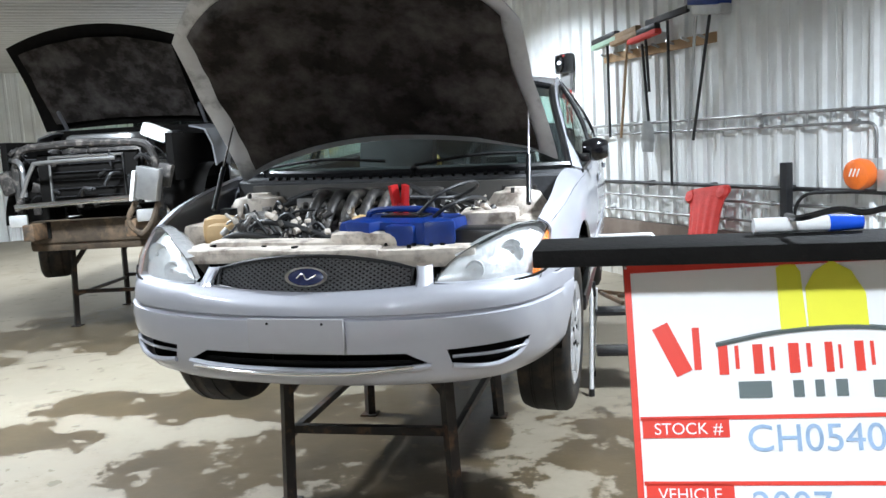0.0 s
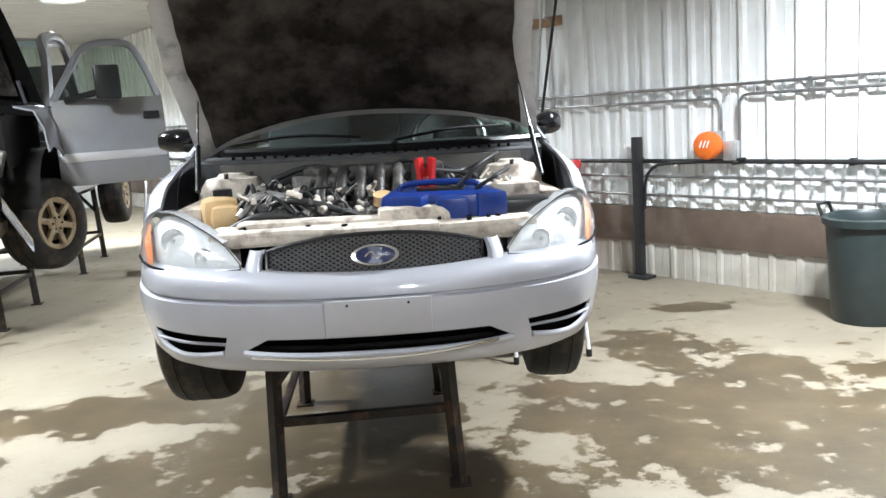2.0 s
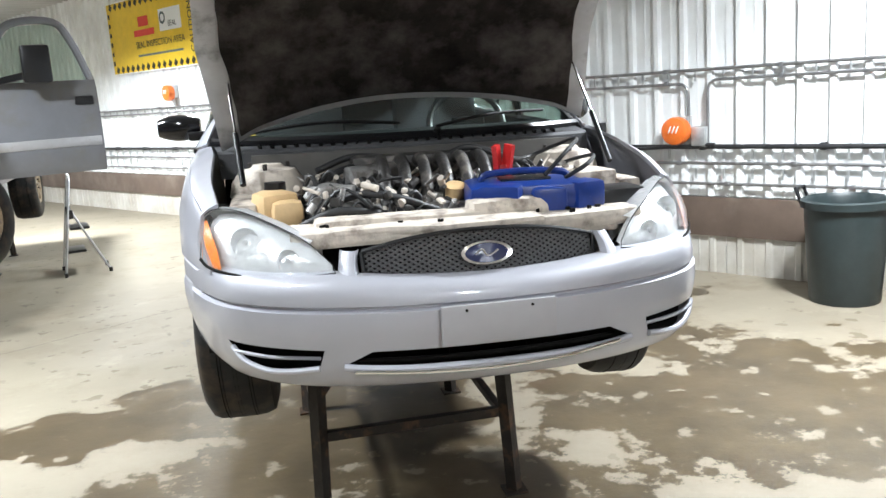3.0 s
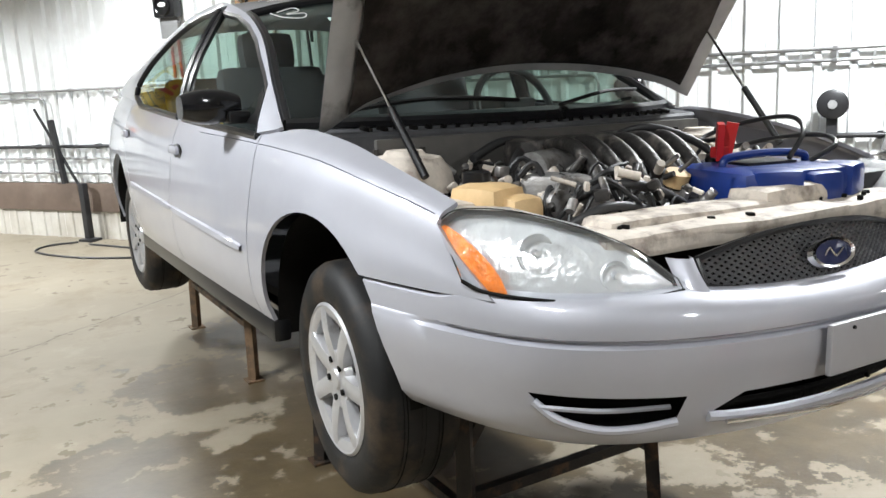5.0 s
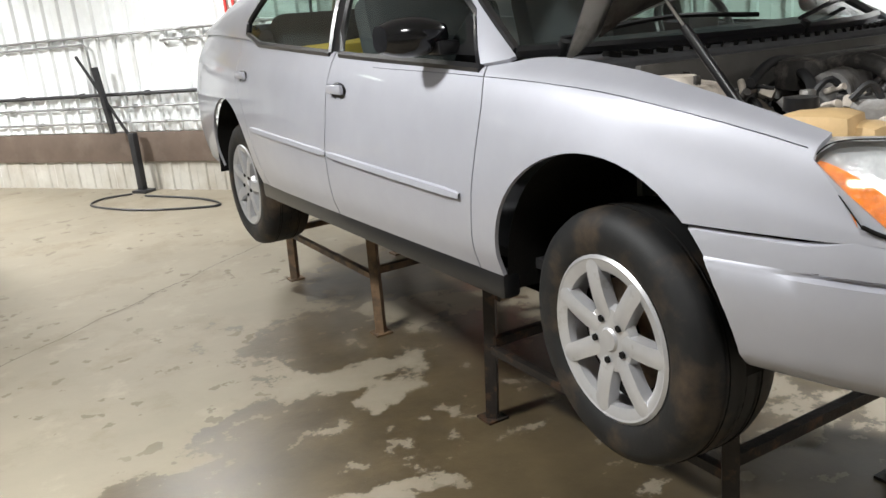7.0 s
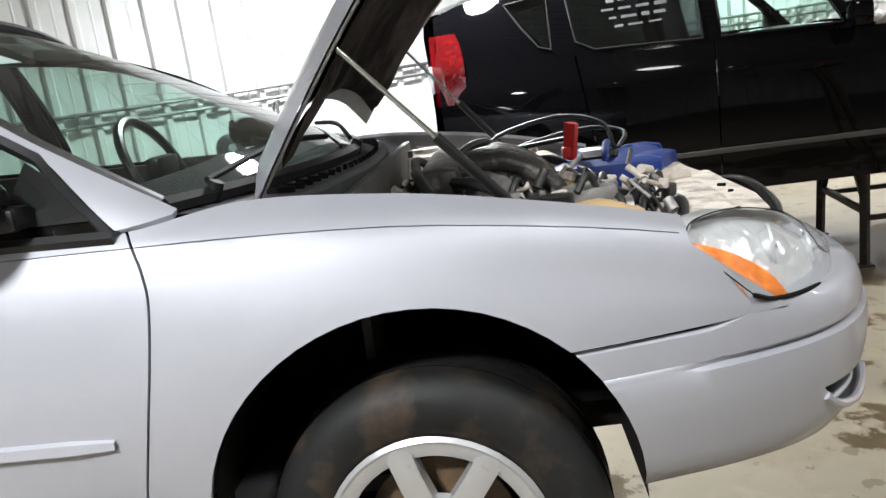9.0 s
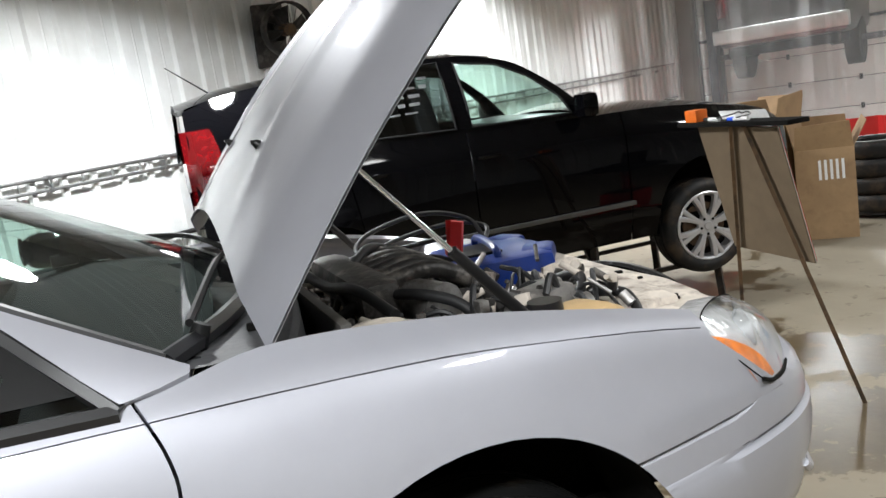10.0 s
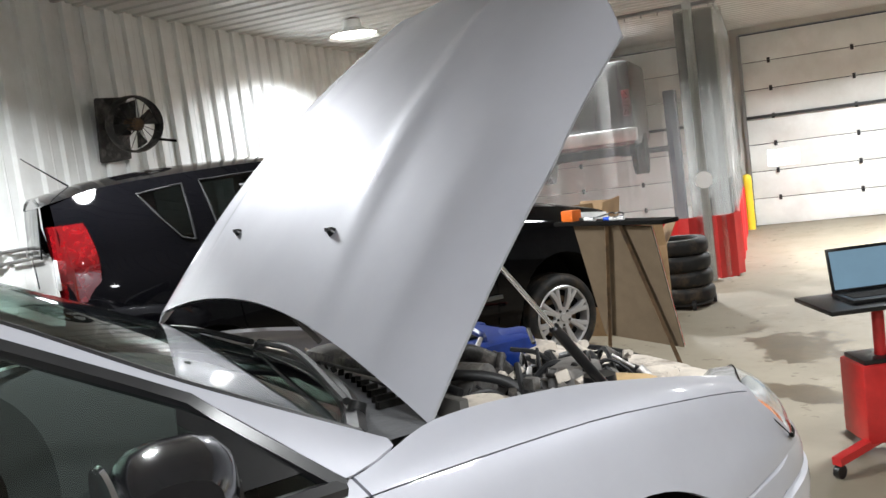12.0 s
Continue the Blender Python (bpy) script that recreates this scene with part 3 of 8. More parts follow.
# dark wheel houses
for sgn in (-1, 1):
    for cy in (ARCH_F, ARCH_R):
        bm = bmesh.new()
        ring = []
        for k in range(29):
            a = math.pi * (-0.02 + 1.04 * k / 28)
            ring.append((cy + math.cos(a) * (ARCH_RAD + 0.004), ARCH_Z + math.sin(a) * (ARCH_RAD + 0.004)))
        ring = [(ring[0][0], 0.80)] + ring + [(ring[-1][0], 0.80)]
        edge_x = 0.845 if cy < 2 else 0.85
        rows = [[(sgn * (edge_x - (0.045 * min(1, max(0, (i - 10) / 10)) if cy < 2 else 0)), y, z) for i, (y, z) in enumerate(ring)], [(sgn * 0.62, y, z) for y, z in ring], [(sgn * 0.48, y, z) for y, z in ring]]
        grid(bm, rows)
        bm.faces.new([bm.verts.new((sgn * 0.48, y, z)) for y, z in ring])
        part("wheel_house", bm, DULLBLK, car, "black wheel house")
    bm = bmesh.new()
    box(bm, (sgn * 0.835, 2.23, 0.812), (0.06, 2.02, 0.075), bevel=0.018)
    part("rocker_sill", bm, BLACKPL, car, "black plastic sill")
    bm = bmesh.new()
    pts = [(1.345, 1.060), (2.262, 1.085)], [(2.275, 1.085), (3.16, 1.108)]
    for (y0, z0), (y1, z1) in pts:
        rows = []
        for k in range(13):
            y = y0 + (y1 - y0) * k / 12
            z = z0 + (z1 - z0) * k / 12
            x = spline(YS, SIDE[2][0], y)
            e = 0.7 if k in (0, 12) else 1
            rows.append([(sgn * (x - 0.004), y, z + 0.016 * e), (sgn * (x + 0.010 * e), y, z + 0.010 * e), (sgn * (x + 0.012 * e), y, z - 0.008 * e), (sgn * (x - 0.004), y, z - 0.015 * e)])
        grid(bm, rows)
    bmesh.ops.recalc_face_normals(bm, faces=bm.faces)
    part("side_moulding", bm, SILVER, car, "silver rub strip along the doors")

# front bumper
PLAN = [(-0.872, 0.64), (-0.858, 0.54), (-0.836, 0.44), (-0.793, 0.28), (-0.733, 0.14), (-0.645, 0.035), (-0.51, -0.045), (-0.345, -0.095), (-0.17, -0.122), (0, -0.13)]
PLAN = PLAN + [(-x, y) for x, y in PLAN[-2::-1]]
PROF = [(-0.10, 1.118), (-0.03, 1.112), (-0.010, 1.094), (0.0, 1.062), (0.0, 1.040), (-0.010, 1.035), (-0.010, 1.030), (0.007, 1.024), (0.009, 1.00), (0.005, 0.96), (-0.004, 0.92), (-0.012, 0.88), (-0.022, 0.845), (-0.045, 0.815), (-0.085, 0.795)]


def bumper_point(x, y, nx, ny, d, z):
    w = abs(x) / 0.872
    zz = z + (0.012 * w * w if z > 1.02 else 0)
    if abs(x) < 0.42 and z > 1.09:
        zz = z - 0.02 * (1 - (abs(x) / 0.42) ** 2)
    if z > 1.05:
        zz -= 0.024 * min(1, max(0, (y - 0.22) / 0.1))
    if z < 0.9:
        zz += 0.012 * w ** 4
    return (x + nx * d, y + ny * d, zz)


def bumper_sheet():
    pl = catmull([(x, y, 0) for x, y in PLAN], 6)
    pr = PROF
    bm = bmesh.new()
    rows = []
    for i, p in enumerate(pl):
        t = (pl[min(i + 1, len(pl) - 1)] - pl[max(i - 1, 0)]).normalized()
        nx, ny = t.y, -t.x
        k = min(1, max(0.12, (0.80 - abs(p.x)) / 0.1))
        fade = min(1, max(0, (p.y - 0.26) / 0.14))
        rows.append([bumper_point(p.x, p.y, nx, ny, d * (k if z > 1.05 else 1) * (1 - fade if 1.028 < z < 1.038 else 1) + (0.004 * fade if 1.028 < z < 1.038 else 0), z) for d, z in pr])
    grid(bm, rows)
    bmesh.ops.recalc_face_normals(bm, faces=bm.faces)
    if sum(f.normal.y * f.calc_area() for f in bm.faces) > 0:
        bmesh.ops.reverse_faces(bm, faces=bm.faces)
    return bm


bump = bumper_sheet()
LOWER = [(-0.40, 0.884), (-0.335, 0.918), (0.335, 0.918), (0.40, 0.884), (0.36, 0.866), (-0.36, 0.866)]
FOG = [(-0.715, 0.935), (-0.46, 0.925), (-0.475, 0.872), (-0.60, 0.862), (-0.68, 0.885)]
drop(bump, cut(bump, circle_planes(ARCH_F, ARCH_Z, ARCH_RAD)))
front_only = ((0, 0.16, 0), (0, 1, 0))
hole1 = take(bump, cut(bump, planes_xz(LOWER) + [front_only]))
hole2 = take(bump, cut(bump, planes_xz(FOG) + [front_only]))
hole3 = take(bump, cut(bump, planes_xz([(-x, z) for x, z in FOG[::-1]]) + [front_only]))
for h in (hole1, hole2, hole3):
    h.free()
bumper = part("front_bumper", bump, SILVER, car, "silver bumper cover with a step line")
FRONT = sorted(PLAN)


def front_y(x):
    return spline([q[0] for q in FRONT], [q[1] for q in FRONT], x)


# added black sheet, stands in for the shade inside the bumper openings
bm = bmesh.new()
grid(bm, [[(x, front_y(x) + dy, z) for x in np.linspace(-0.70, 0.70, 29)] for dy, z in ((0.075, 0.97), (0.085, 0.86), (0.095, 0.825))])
part("bumper_backing", bm, DULLBLK, car, "black sheet standing in for the shade behind the bumper openings")
bm = tube(bmesh.new(), [(x, front_y(x) + 0.012, 0.862 + 0.012 * (abs(x) / 0.41) ** 4) for x in np.linspace(-0.41, 0.41, 25)], 0.011, 8, 1)
part("lower_lip", bm, SILVER, bumper, "rounded silver lip under the lower opening")
for s in (-1, 1):
    bm = tube(bmesh.new(), [(s * x, front_y(s * x) + 0.010, z) for x, z in ((0.705, 0.915), (0.68, 0.886), (0.645, 0.870), (0.60, 0.861), (0.54, 0.864), (0.475, 0.872))], 0.009, 8, 3)
    part("fog_lip", bm, SILVER, bumper)
bm = bmesh.new()
tube(bm, [(-0.37, -0.03, 0.876), (-0.2, -0.075, 0.880), (0, -0.09, 0.881), (0.2, -0.075, 0.880), (0.37, -0.03, 0.876)], 0.008, 6)
for x in (-0.12, 0.1):
    bar(bm, (x, -0.07, 0.85), (x, -0.07, 0.918), 0.008)
part("grille_bar", bm, DULLBLK, bumper)
bm = tube(bmesh.new(), [(-0.385, -0.092, 0.866), (-0.2, -0.132, 0.860), (0, -0.146, 0.858), (0.18, -0.137, 0.864), (0.36, -0.105, 0.880)], 0.005, 6)
part("trim_strip", bm, CHROME, bumper, "loose bright trim strip")
for s in (-1, 1):
    bm = bmesh.new()
    tube(bm, [(s * 0.70, 0.095, 0.906), (s * 0.60, 0.025, 0.898), (s * 0.47, -0.025, 0.894)], 0.0055, 6)
    part("fog_slat", bm, SILVER, bumper)
bm = blk((0, -0.148, 0.982), (0.315, 0.014, 0.108), bevel=0.004)
plate = part("plate_holder", bm, PLATE, bumper, "blank grey plate holder")
for x in (-0.09, 0.09):
    part("screw", cyl(bmesh.new(), (x, -0.159, 1.022), (x, -0.153, 1.022), 0.004, seg=8), DULLBLK, plate)

# nose pieces beside the grille, grille and badge
for s in (-1, 1):
    bm = bmesh.new()
    rows = []
    for k in range(7):
        t = k / 6
        z = 1.085 + 0.085 * t
        y = -0.045 + 0.075 * t ** 1.2
        x0, x1 = 0.338 + 0.012 * math.sin(t * 3), 0.412 - 0.02 * t
        rows.append([(s * x0, y + 0.03, z), (s * (x0 + 0.012), y + 0.006, z), (s * (x0 + x1) / 2, y + 0.004, z), (s * (x1 - 0.01), y + 0.018, z), (s * x1, y + 0.045, z)])
    grid(bm, rows)
    bmesh.ops.recalc_face_normals(bm, faces=bm.faces)
    part("nose_panel", bm, SILVER, car)


def grille_edge(x, top):
    u = abs(x) / 0.338
    return (1.208 - 0.045 * u ** 2.2) if top else (1.082 + 0.030 * u ** 2.0)


def grille_y(x, z):
    return -0.045 + 0.10 * (x / 0.338) ** 2 * 0.5 + (z - 1.08) * 0.42


bm = bmesh.new()
xs = np.linspace(-0.332, 0.332, 29)
grid(bm, [[(x, grille_y(x, z) + 0.022, z) for x in xs for z in [grille_edge(x, False) * (1 - k / 6) + grille_edge(x, True) * k / 6]] for k in range(7)])
grille = part("grille", bm, DULLBLK, car, "black diamond-mesh grille")
bm = bmesh.new()
for sgn in (-1, 1):
    for c in np.arange(-0.55, 0.55, 0.0235):
        seg = []
        for k in range(25):
            z = 1.08 + 0.13 * k / 24
            x = c + sgn * (z - 1.145) * 1.75
            ok = abs(x) < 0.333 and grille_edge(x, False) < z < grille_edge(x, True)
            if ok:
                seg.append((x, grille_y(x, z) + 0.008, z))
        if len(seg) > 1:
            for p, q in ((seg[0], seg[len(seg) // 2]), (seg[len(seg) // 2], seg[-1])):
                if (Vector(p) - Vector(q)).length > 0.003:
                    bar(bm, p, q, 0.0034, 0.006)
part("grille_mesh", bm, material("grille_grey", (0.10, 0.10, 0.104), 0.3, 0.3, 0.2, 20), grille, smooth=False)
bm = bmesh.new()
loop = [(x, grille_y(x, grille_edge(x, True)) + 0.002, grille_edge(x, True)) for x in np.linspace(-0.335, 0.335, 17)]
loop += [(x, grille_y(x, grille_edge(x, False)) - 0.002, grille_edge(x, False)) for x in np.linspace(0.335, -0.335, 17)]
tube(bm, loop + [loop[0]], 0.007, 6, 1)
part("grille_rim", bm, BLACKPL, grille)
emb_m = pose(0, -0.028, 1.145, 90 - 18, 0, 0)
bm = bmesh.new()
lathe(bm, [(0.0, 0.008), (0.030, 0.009), (0.034, 0.006)], 32, emb_m @ Matrix.Diagonal((1.9, 0.86, 1, 1)))
badge = part("badge", bm, BLUEOV, grille, "blue oval badge with a chrome rim")
bm = bmesh.new()
lathe(bm, [(0.031, 0.004), (0.032, 0.011), (0.038, 0.012), (0.040, 0.0)], 32, emb_m @ Matrix.Diagonal((1.9, 0.86, 1, 1)))
part("badge_rim", bm, CHROME, badge)
bm = bmesh.new()
tube(bm, [emb_m @ Vector(p) for p in ((-0.032, -0.004, 0.010), (-0.012, 0.010, 0.011), (0.004, -0.008, 0.011), (0.034, 0.006, 0.010))], 0.0028, 6)
part("badge_mark", bm, CHROME, badge)

# headlights
HB = [(-0.412, 0.000, 1.118), (-0.50, 0.012, 1.113), (-0.61, 0.055, 1.112), (-0.705, 0.135, 1.119), (-0.757, 0.205, 1.128), (-0.780, 0.245, 1.145)]
HT = [(-0.418, 0.012, 1.140), (-0.475, 0.062, 1.196), (-0.555, 0.130, 1.240), (-0.655, 0.240, 1.275), (-0.732, 0.328, 1.277), (-0.772, 0.352, 1.252)]


def lamp_sheet(inset=0.0, a0=0.0, a1=1.0, b0=0.0, b1=1.0, n=22, m=9):
    lo, hi = catmull(HB, 8), catmull(HT, 8)
    rows = []
    for i in range(n + 1):
        a = (a0 + (a1 - a0) * i / n) * (len(lo) - 1)
        k = min(int(a), len(lo) - 2)
        p, q = lo[k].lerp(lo[k + 1], a - k), hi[k].lerp(hi[k + 1], a - k)
        out = (Vector((-0.25 - 0.7 * i / n, -1.0 + 0.45 * i / n, 0.45))).normalized()
        row = []
        for j in range(m + 1):
            b = b0 + (b1 - b0) * j / m
            bulge = 0.026 * math.sin(math.pi * b) * (0.35 + 0.65 * math.sin(math.pi * min(0.95, 0.12 + 0.8 * (a / (len(lo) - 1)))))
            row.append(p.lerp(q, b) + out * (bulge - inset))
        rows.append(row)
    return rows


for sgn in (-1, 1):
    bm = bmesh.new()
    grid(bm, lamp_sheet(0.0))
    bmesh.ops.recalc_face_normals(bm, faces=bm.faces)
    if sgn > 0:
        bm = mirror_x(bm)
    hl = part("headlight", bm, GLASSC, car, "clear headlight with an amber corner")
    hl.visible_shadow = False
    bm = bmesh.new()
    grid(bm, lamp_sheet(0.034, 0.02, 0.985, 0.03, 0.97))
    bm2 = mirror_x(bm) if sgn > 0 else bm
    part("reflector", bm2, LENSW, hl, "silvered reflector")
    for a, b, r in ((0.30, 0.42, 0.030), (0.54, 0.55, 0.040)):
        sh = lamp_sheet(0.032, a, a + 0.001, b, b + 0.001, 1, 1)
        p = Vector(sh[0][0])
        m = Matrix.Translation((p.x * -sgn if sgn > 0 else p.x, p.y, p.z)) @ Vector((-sgn * -0.18, -1, 0.1)).to_track_quat("Z", "Y").to_matrix().to_4x4()
        bm = lathe(bmesh.new(), [(0.012, -0.022), (0.03 * r / 0.05, -0.018), (r, 0.0), (r + 0.002, -0.006)], 24, m)
        part("lamp_bowl", bm, LENSW, hl)
        part("bulb", cyl(bmesh.new(), m @ Vector((0, 0, -0.022)), m @ Vector((0, 0, 0.008)), 0.009, 0.007, 12), LENSW, hl)
    bm = bmesh.new()
    full = [lamp_sheet(0.014, a, a + 0.001, 0.03, min(0.90, 0.06 + 0.9 * ((a - 0.66) / 0.30) ** 0.75), 1, 8)[0] for a in np.linspace(0.66, 0.985, 14)]
    grid(bm, full)
    part("turn_signal", mirror_x(bm) if sgn > 0 else bm, AMBER, hl, "amber turn signal")
    bm = bmesh.new()
    back = [Vector(p) for p in HT[1:]]
    grid(bm, [back, [p + Vector((0.02, 0.045, 0.002)) for p in back], [p + Vector((0.04, 0.085, -0.03)) for p in back], [p + Vector((0.04, 0.09, -0.10)) for p in back]])
    part("lamp_housing", mirror_x(bm) if sgn > 0 else bm, LENSW, hl, "grey back of the lamp")
    bm = bmesh.new()
    rim = catmull(HB, 6) + catmull(HT, 6)[::-1]
    tube(bm, catmull(HB, 6), 0.0045, 6, 1)
    tube(bm, rim + [rim[0]], 0.0014, 6, 1)
    part("seal", mirror_x(bm) if sgn > 0 else bm, DULLBLK, hl)

# greenhouse: pillars, glass and roof
RX = [1.20, 1.45, 1.75, 2.05, 2.40, 2.8, 3.2, 3.6, 4.0, 4.3]


def belt_pt(y):
    return Vector((-spline(YS, SIDE[6][0], y), y, spline(YS, SIDE[6][1], y)))


ROOFE_Y = [1.20, 1.45, 1.72, 2.0, 2.4, 2.8, 3.2, 3.6, 4.0, 4.4]
ROOFE_X = [0.795, 0.732, 0.664, 0.630, 0.61, 0.605, 0.615, 0.65, 0.70, 0.71]
ROOFE_Z = [1.416, 1.556, 1.716, 1.818, 1.885, 1.875, 1.825, 1.735, 1.63, 1.535]


def rail_pt(y):
    return Vector((-spline(ROOFE_Y, ROOFE_X, y), y, spline(ROOFE_Y, ROOFE_Z, y)))


gs = bmesh.new()
rows = []
for y in np.linspace(1.205, 4.4, 80):
    a, b = belt_pt(y), rail_pt(y)
    rows.append([a.lerp(b, t) + Vector((-0.035 * math.sin(math.pi * t) * min(1, (b.z - a.z) / 0.3), 0, 0)) for t in np.linspace(0, 1, 13)])
grid(gs, rows)
WIN_F = [(1.298, 1.400), (2.185, 1.436), (2.245, 1.838), (2.02, 1.803), (1.86, 1.757), (1.72, 1.698), (1.45, 1.543)]
WIN_R = [(2.275, 1.440), (3.10, 1.478), (3.30, 1.520), (3.32, 1.575), (3.20, 1.69), (3.02, 1.785), (2.80, 1.838), (2.60, 1.855), (2.33, 1.855)]
glass_f = take(gs, cut(gs, planes_yz(WIN_F)))
glass_r = take(gs, cut(gs, planes_yz(WIN_R)))
for sgn in (-1, 1):
    def side_of(b):
        return b.copy() if sgn < 0 else mirror_x(b)
    bm = side_of(gs)
    bmesh.ops.recalc_face_normals(bm, faces=bm.faces)
    black = cut(bm, planes_yz([(2.15, 1.4), (2.315, 1.4), (2.35, 1.86), (2.225, 1.86)]))
    sub = take(bm, black)
    part("b_pillar", sub, BLACKPL, car)
    bmesh.ops.solidify(bm, geom=bm.faces[:], thickness=0.012)
    part("pillar_frame", bm, SILVER, car)
    for nm, src, outline in (("front_window", glass_f, WIN_F), ("rear_window", glass_r, WIN_R)):
        pane = part(nm, side_of(src), GLASS, DOORS["front_door" if nm[0] == "f" else "rear_door", sgn])
        pane.visible_shadow = False
        bm = bmesh.new()
        loop = []
        for (y0, z0), (y1, z1) in zip(outline, outline[1:] + outline[:1]):
            for k in range(5):
                y, z = y0 + (y1 - y0) * k / 5, z0 + (z1 - z0) * k / 5
                a, b = belt_pt(y), rail_pt(y)
                t = (z - a.z) / max(1e-3, b.z - a.z)
                x = a.lerp(b, t).x - 0.035 * math.sin(math.pi * min(max(t, 0), 1)) * min(1, (b.z - a.z) / 0.3)
                loop.append((-sgn * x if sgn > 0 else x, y, z))
        loop = [(abs(p[0]) * sgn, p[1], p[2]) for p in loop]
        tube(bm, loop + [loop[0]], 0.014, 6, 1)
        part("window_seal", bm, BLACKPL, pane)
gs.free()
glass_f.free()
glass_r.free()

# roof, windscreen, rear glass, boot lid


def across(y, zc, n=15, edge=None):
    e = edge or rail_pt(y)
    return [(e.x * -u, y, e.z + (zc - e.z) * (1 - u * u)) for u in np.linspace(-1, 1, n)]


bm = bmesh.new()
grid(bm, [across(y, z) for y, z in [(1.98 + 0.0, 1.888), (2.1, 1.905), (2.3, 1.922), (2.6, 1.928), (2.9, 1.918), (3.15, 1.89), (3.3, 1.86)]])
bmesh.ops.recalc_face_normals(bm, faces=bm.faces)
bmesh.ops.solidify(bm, geom=bm.faces[:], thickness=0.01)
part("roof", bm, SILVER, car)
bm = bmesh.new()
rows = []
for k in range(11):
    t = k / 10
    row = []
    for u in np.linspace(-1, 1, 17):
        ye = 1.235 + (1.99 - 1.235) * t
        e = rail_pt(ye)
        yc = 1.03 + (1.94 - 1.03) * t
        zc = 1.425 + (1.885 - 1.425) * (t ** 0.92)
        w = u * u
        row.append((e.x * -u * 0.985, yc + (ye - yc) * w, zc + (e.z - 0.004 - zc) * w))
    rows.append(row)
grid(bm, rows)
wind = part("windscreen", bm, GLASS, car, "windscreen with marker scrawl and a sticker")
wind.visible_shadow = False
bm = bmesh.new()
grid(bm, [across(y, z) for y, z in [(3.3, 1.858), (3.5, 1.80), (3.8, 1.70), (4.1, 1.60)]])
rg = part("rear_glass", bm, GLASS, car)
rg.visible_shadow = False
bm = bmesh.new()
grid(bm, [across(y, z, edge=Vector((-spline(YS, SIDE[6][0], y), y, spline(YS, SIDE[6][1], y)))) for y, z in [(4.1, 1.585), (4.3, 1.59), (4.6, 1.575), (4.78, 1.54), (4.84, 1.48)]] + [[(0.5 * -u, 4.86, 1.2) for u in np.linspace(-1, 1, 15)], [(0.5 * -u, 4.84, 0.9) for u in np.linspace(-1, 1, 15)]])
bmesh.ops.recalc_face_normals(bm, faces=bm.faces)
part("trunk_lid", bm, SILVER, car)
bm = bmesh.new()
grid(bm, [[(e * 0.62, y, z) for e in (-1, -0.5, 0, 0.5, 1)] for y, z in ((1.0, 0.72), (1.3, 0.70), (4.2, 0.72), (4.8, 0.8))])
part("underbody", bm, DULLBLK, car)


# ---- open bonnet ----
HN, HZ = 1.11, 1.425
HOOD_ANG = 46.0
hood_m = Matrix.Translation((0, HN, HZ)) @ Matrix.Rotation(radians(-HOOD_ANG), 4, "X")
# local axes: x across, y towards the rear (front is -y), z up


def hood_edge(u):
    """The side, rear and front of the bonnet at the share u of its half width."""
    rear = -0.12 * (1 - abs(u) ** 2.0)
    front = -1.09 + 0.32 * abs(u) ** 3.4
    return rear, front


def hood_point(u, v, lift=0.0):
    rear, front = hood_edge(u)
    y = rear + (front - rear) * v
    half = 0.735 - 0.055 * (-y / 1.1) ** 1.4
    crown = 0.075 * (1 - u * u) - 0.03 * max(0, abs(u) - 0.82) / 0.18 + 0.055 * math.sin(math.pi * min(1, -y / 1.1)) - 0.02 * (-y / 1.1) ** 4
    crease = 0.010 * math.exp(-((abs(u) - 0.52 + 0.12 * v) / 0.05) ** 2) * min(1, v * 3)
    p = hood_m @ Vector((u * half, y, crown + crease + lift))
    p.z += 0.06 * max(0, u) ** 2 * (1 - v) ** 1.5
    p.x -= 0.06 * min(1, v * 1.7) ** 1.2
    return p


bm = bmesh.new()
US, VS = np.linspace(-1, 1, 49), np.linspace(0, 1, 31)
grid(bm, [[hood_point(u, v) for u in US] for v in VS])
bmesh.ops.recalc_face_normals(bm, faces=bm.faces)
hood = part("hood", bm, SILVER, car, "raised silver hood with dark insulation underneath")
bm = bmesh.new()
grid(bm, [[hood_point(u, v, -0.004 - 0.018 * min(1, (1 - abs(u)) / 0.06, v / 0.05 + 0.2, (1 - v) / 0.05 + 0.2) - 0.012 * (abs(u) < 0.86) * (0.06 < v < 0.93)) for u in US] for v in VS])
rim_in = part("hood_frame", bm, HOODIN, hood, "grey inner frame of the hood")
bm = bmesh.new()
rows = []
for v in np.linspace(0.05, 0.91, 38):
    row = []
    for u in np.linspace(-0.89, 0.89, 45):
        lump = 0.012 * noise.noise(Vector((u * 5, v * 6, 3))) + 0.022 * max(0, noise.noise(Vector((u * 2.3, v * 3.1, 9))))
        edge = min(1, (0.89 - abs(u)) / 0.05, (v - 0.05) / 0.03, (0.91 - v) / 0.05)
        row.append(hood_point(u * (1 + 0.016 * noise.noise(Vector((0, v * 7, u)))), v, -0.036 - (0.022 + lump) * max(0, edge)))
    rows.append(row)
grid(bm, rows)
part("insulation_pad", bm, PAD, hood, "sagging black insulation pad")
for u in (-0.395, 0.312):
    p = hood_point(u, 0.19, 0.0)
    q = hood_point(u, 0.19, 0.010)
    bm = cyl(bmesh.new(), p, q, 0.011, 0.007, 10)
    box(bm, q, (0.010, 0.014, 0.008))
    part("washer_nozzle", bm, BLACKPL, hood)
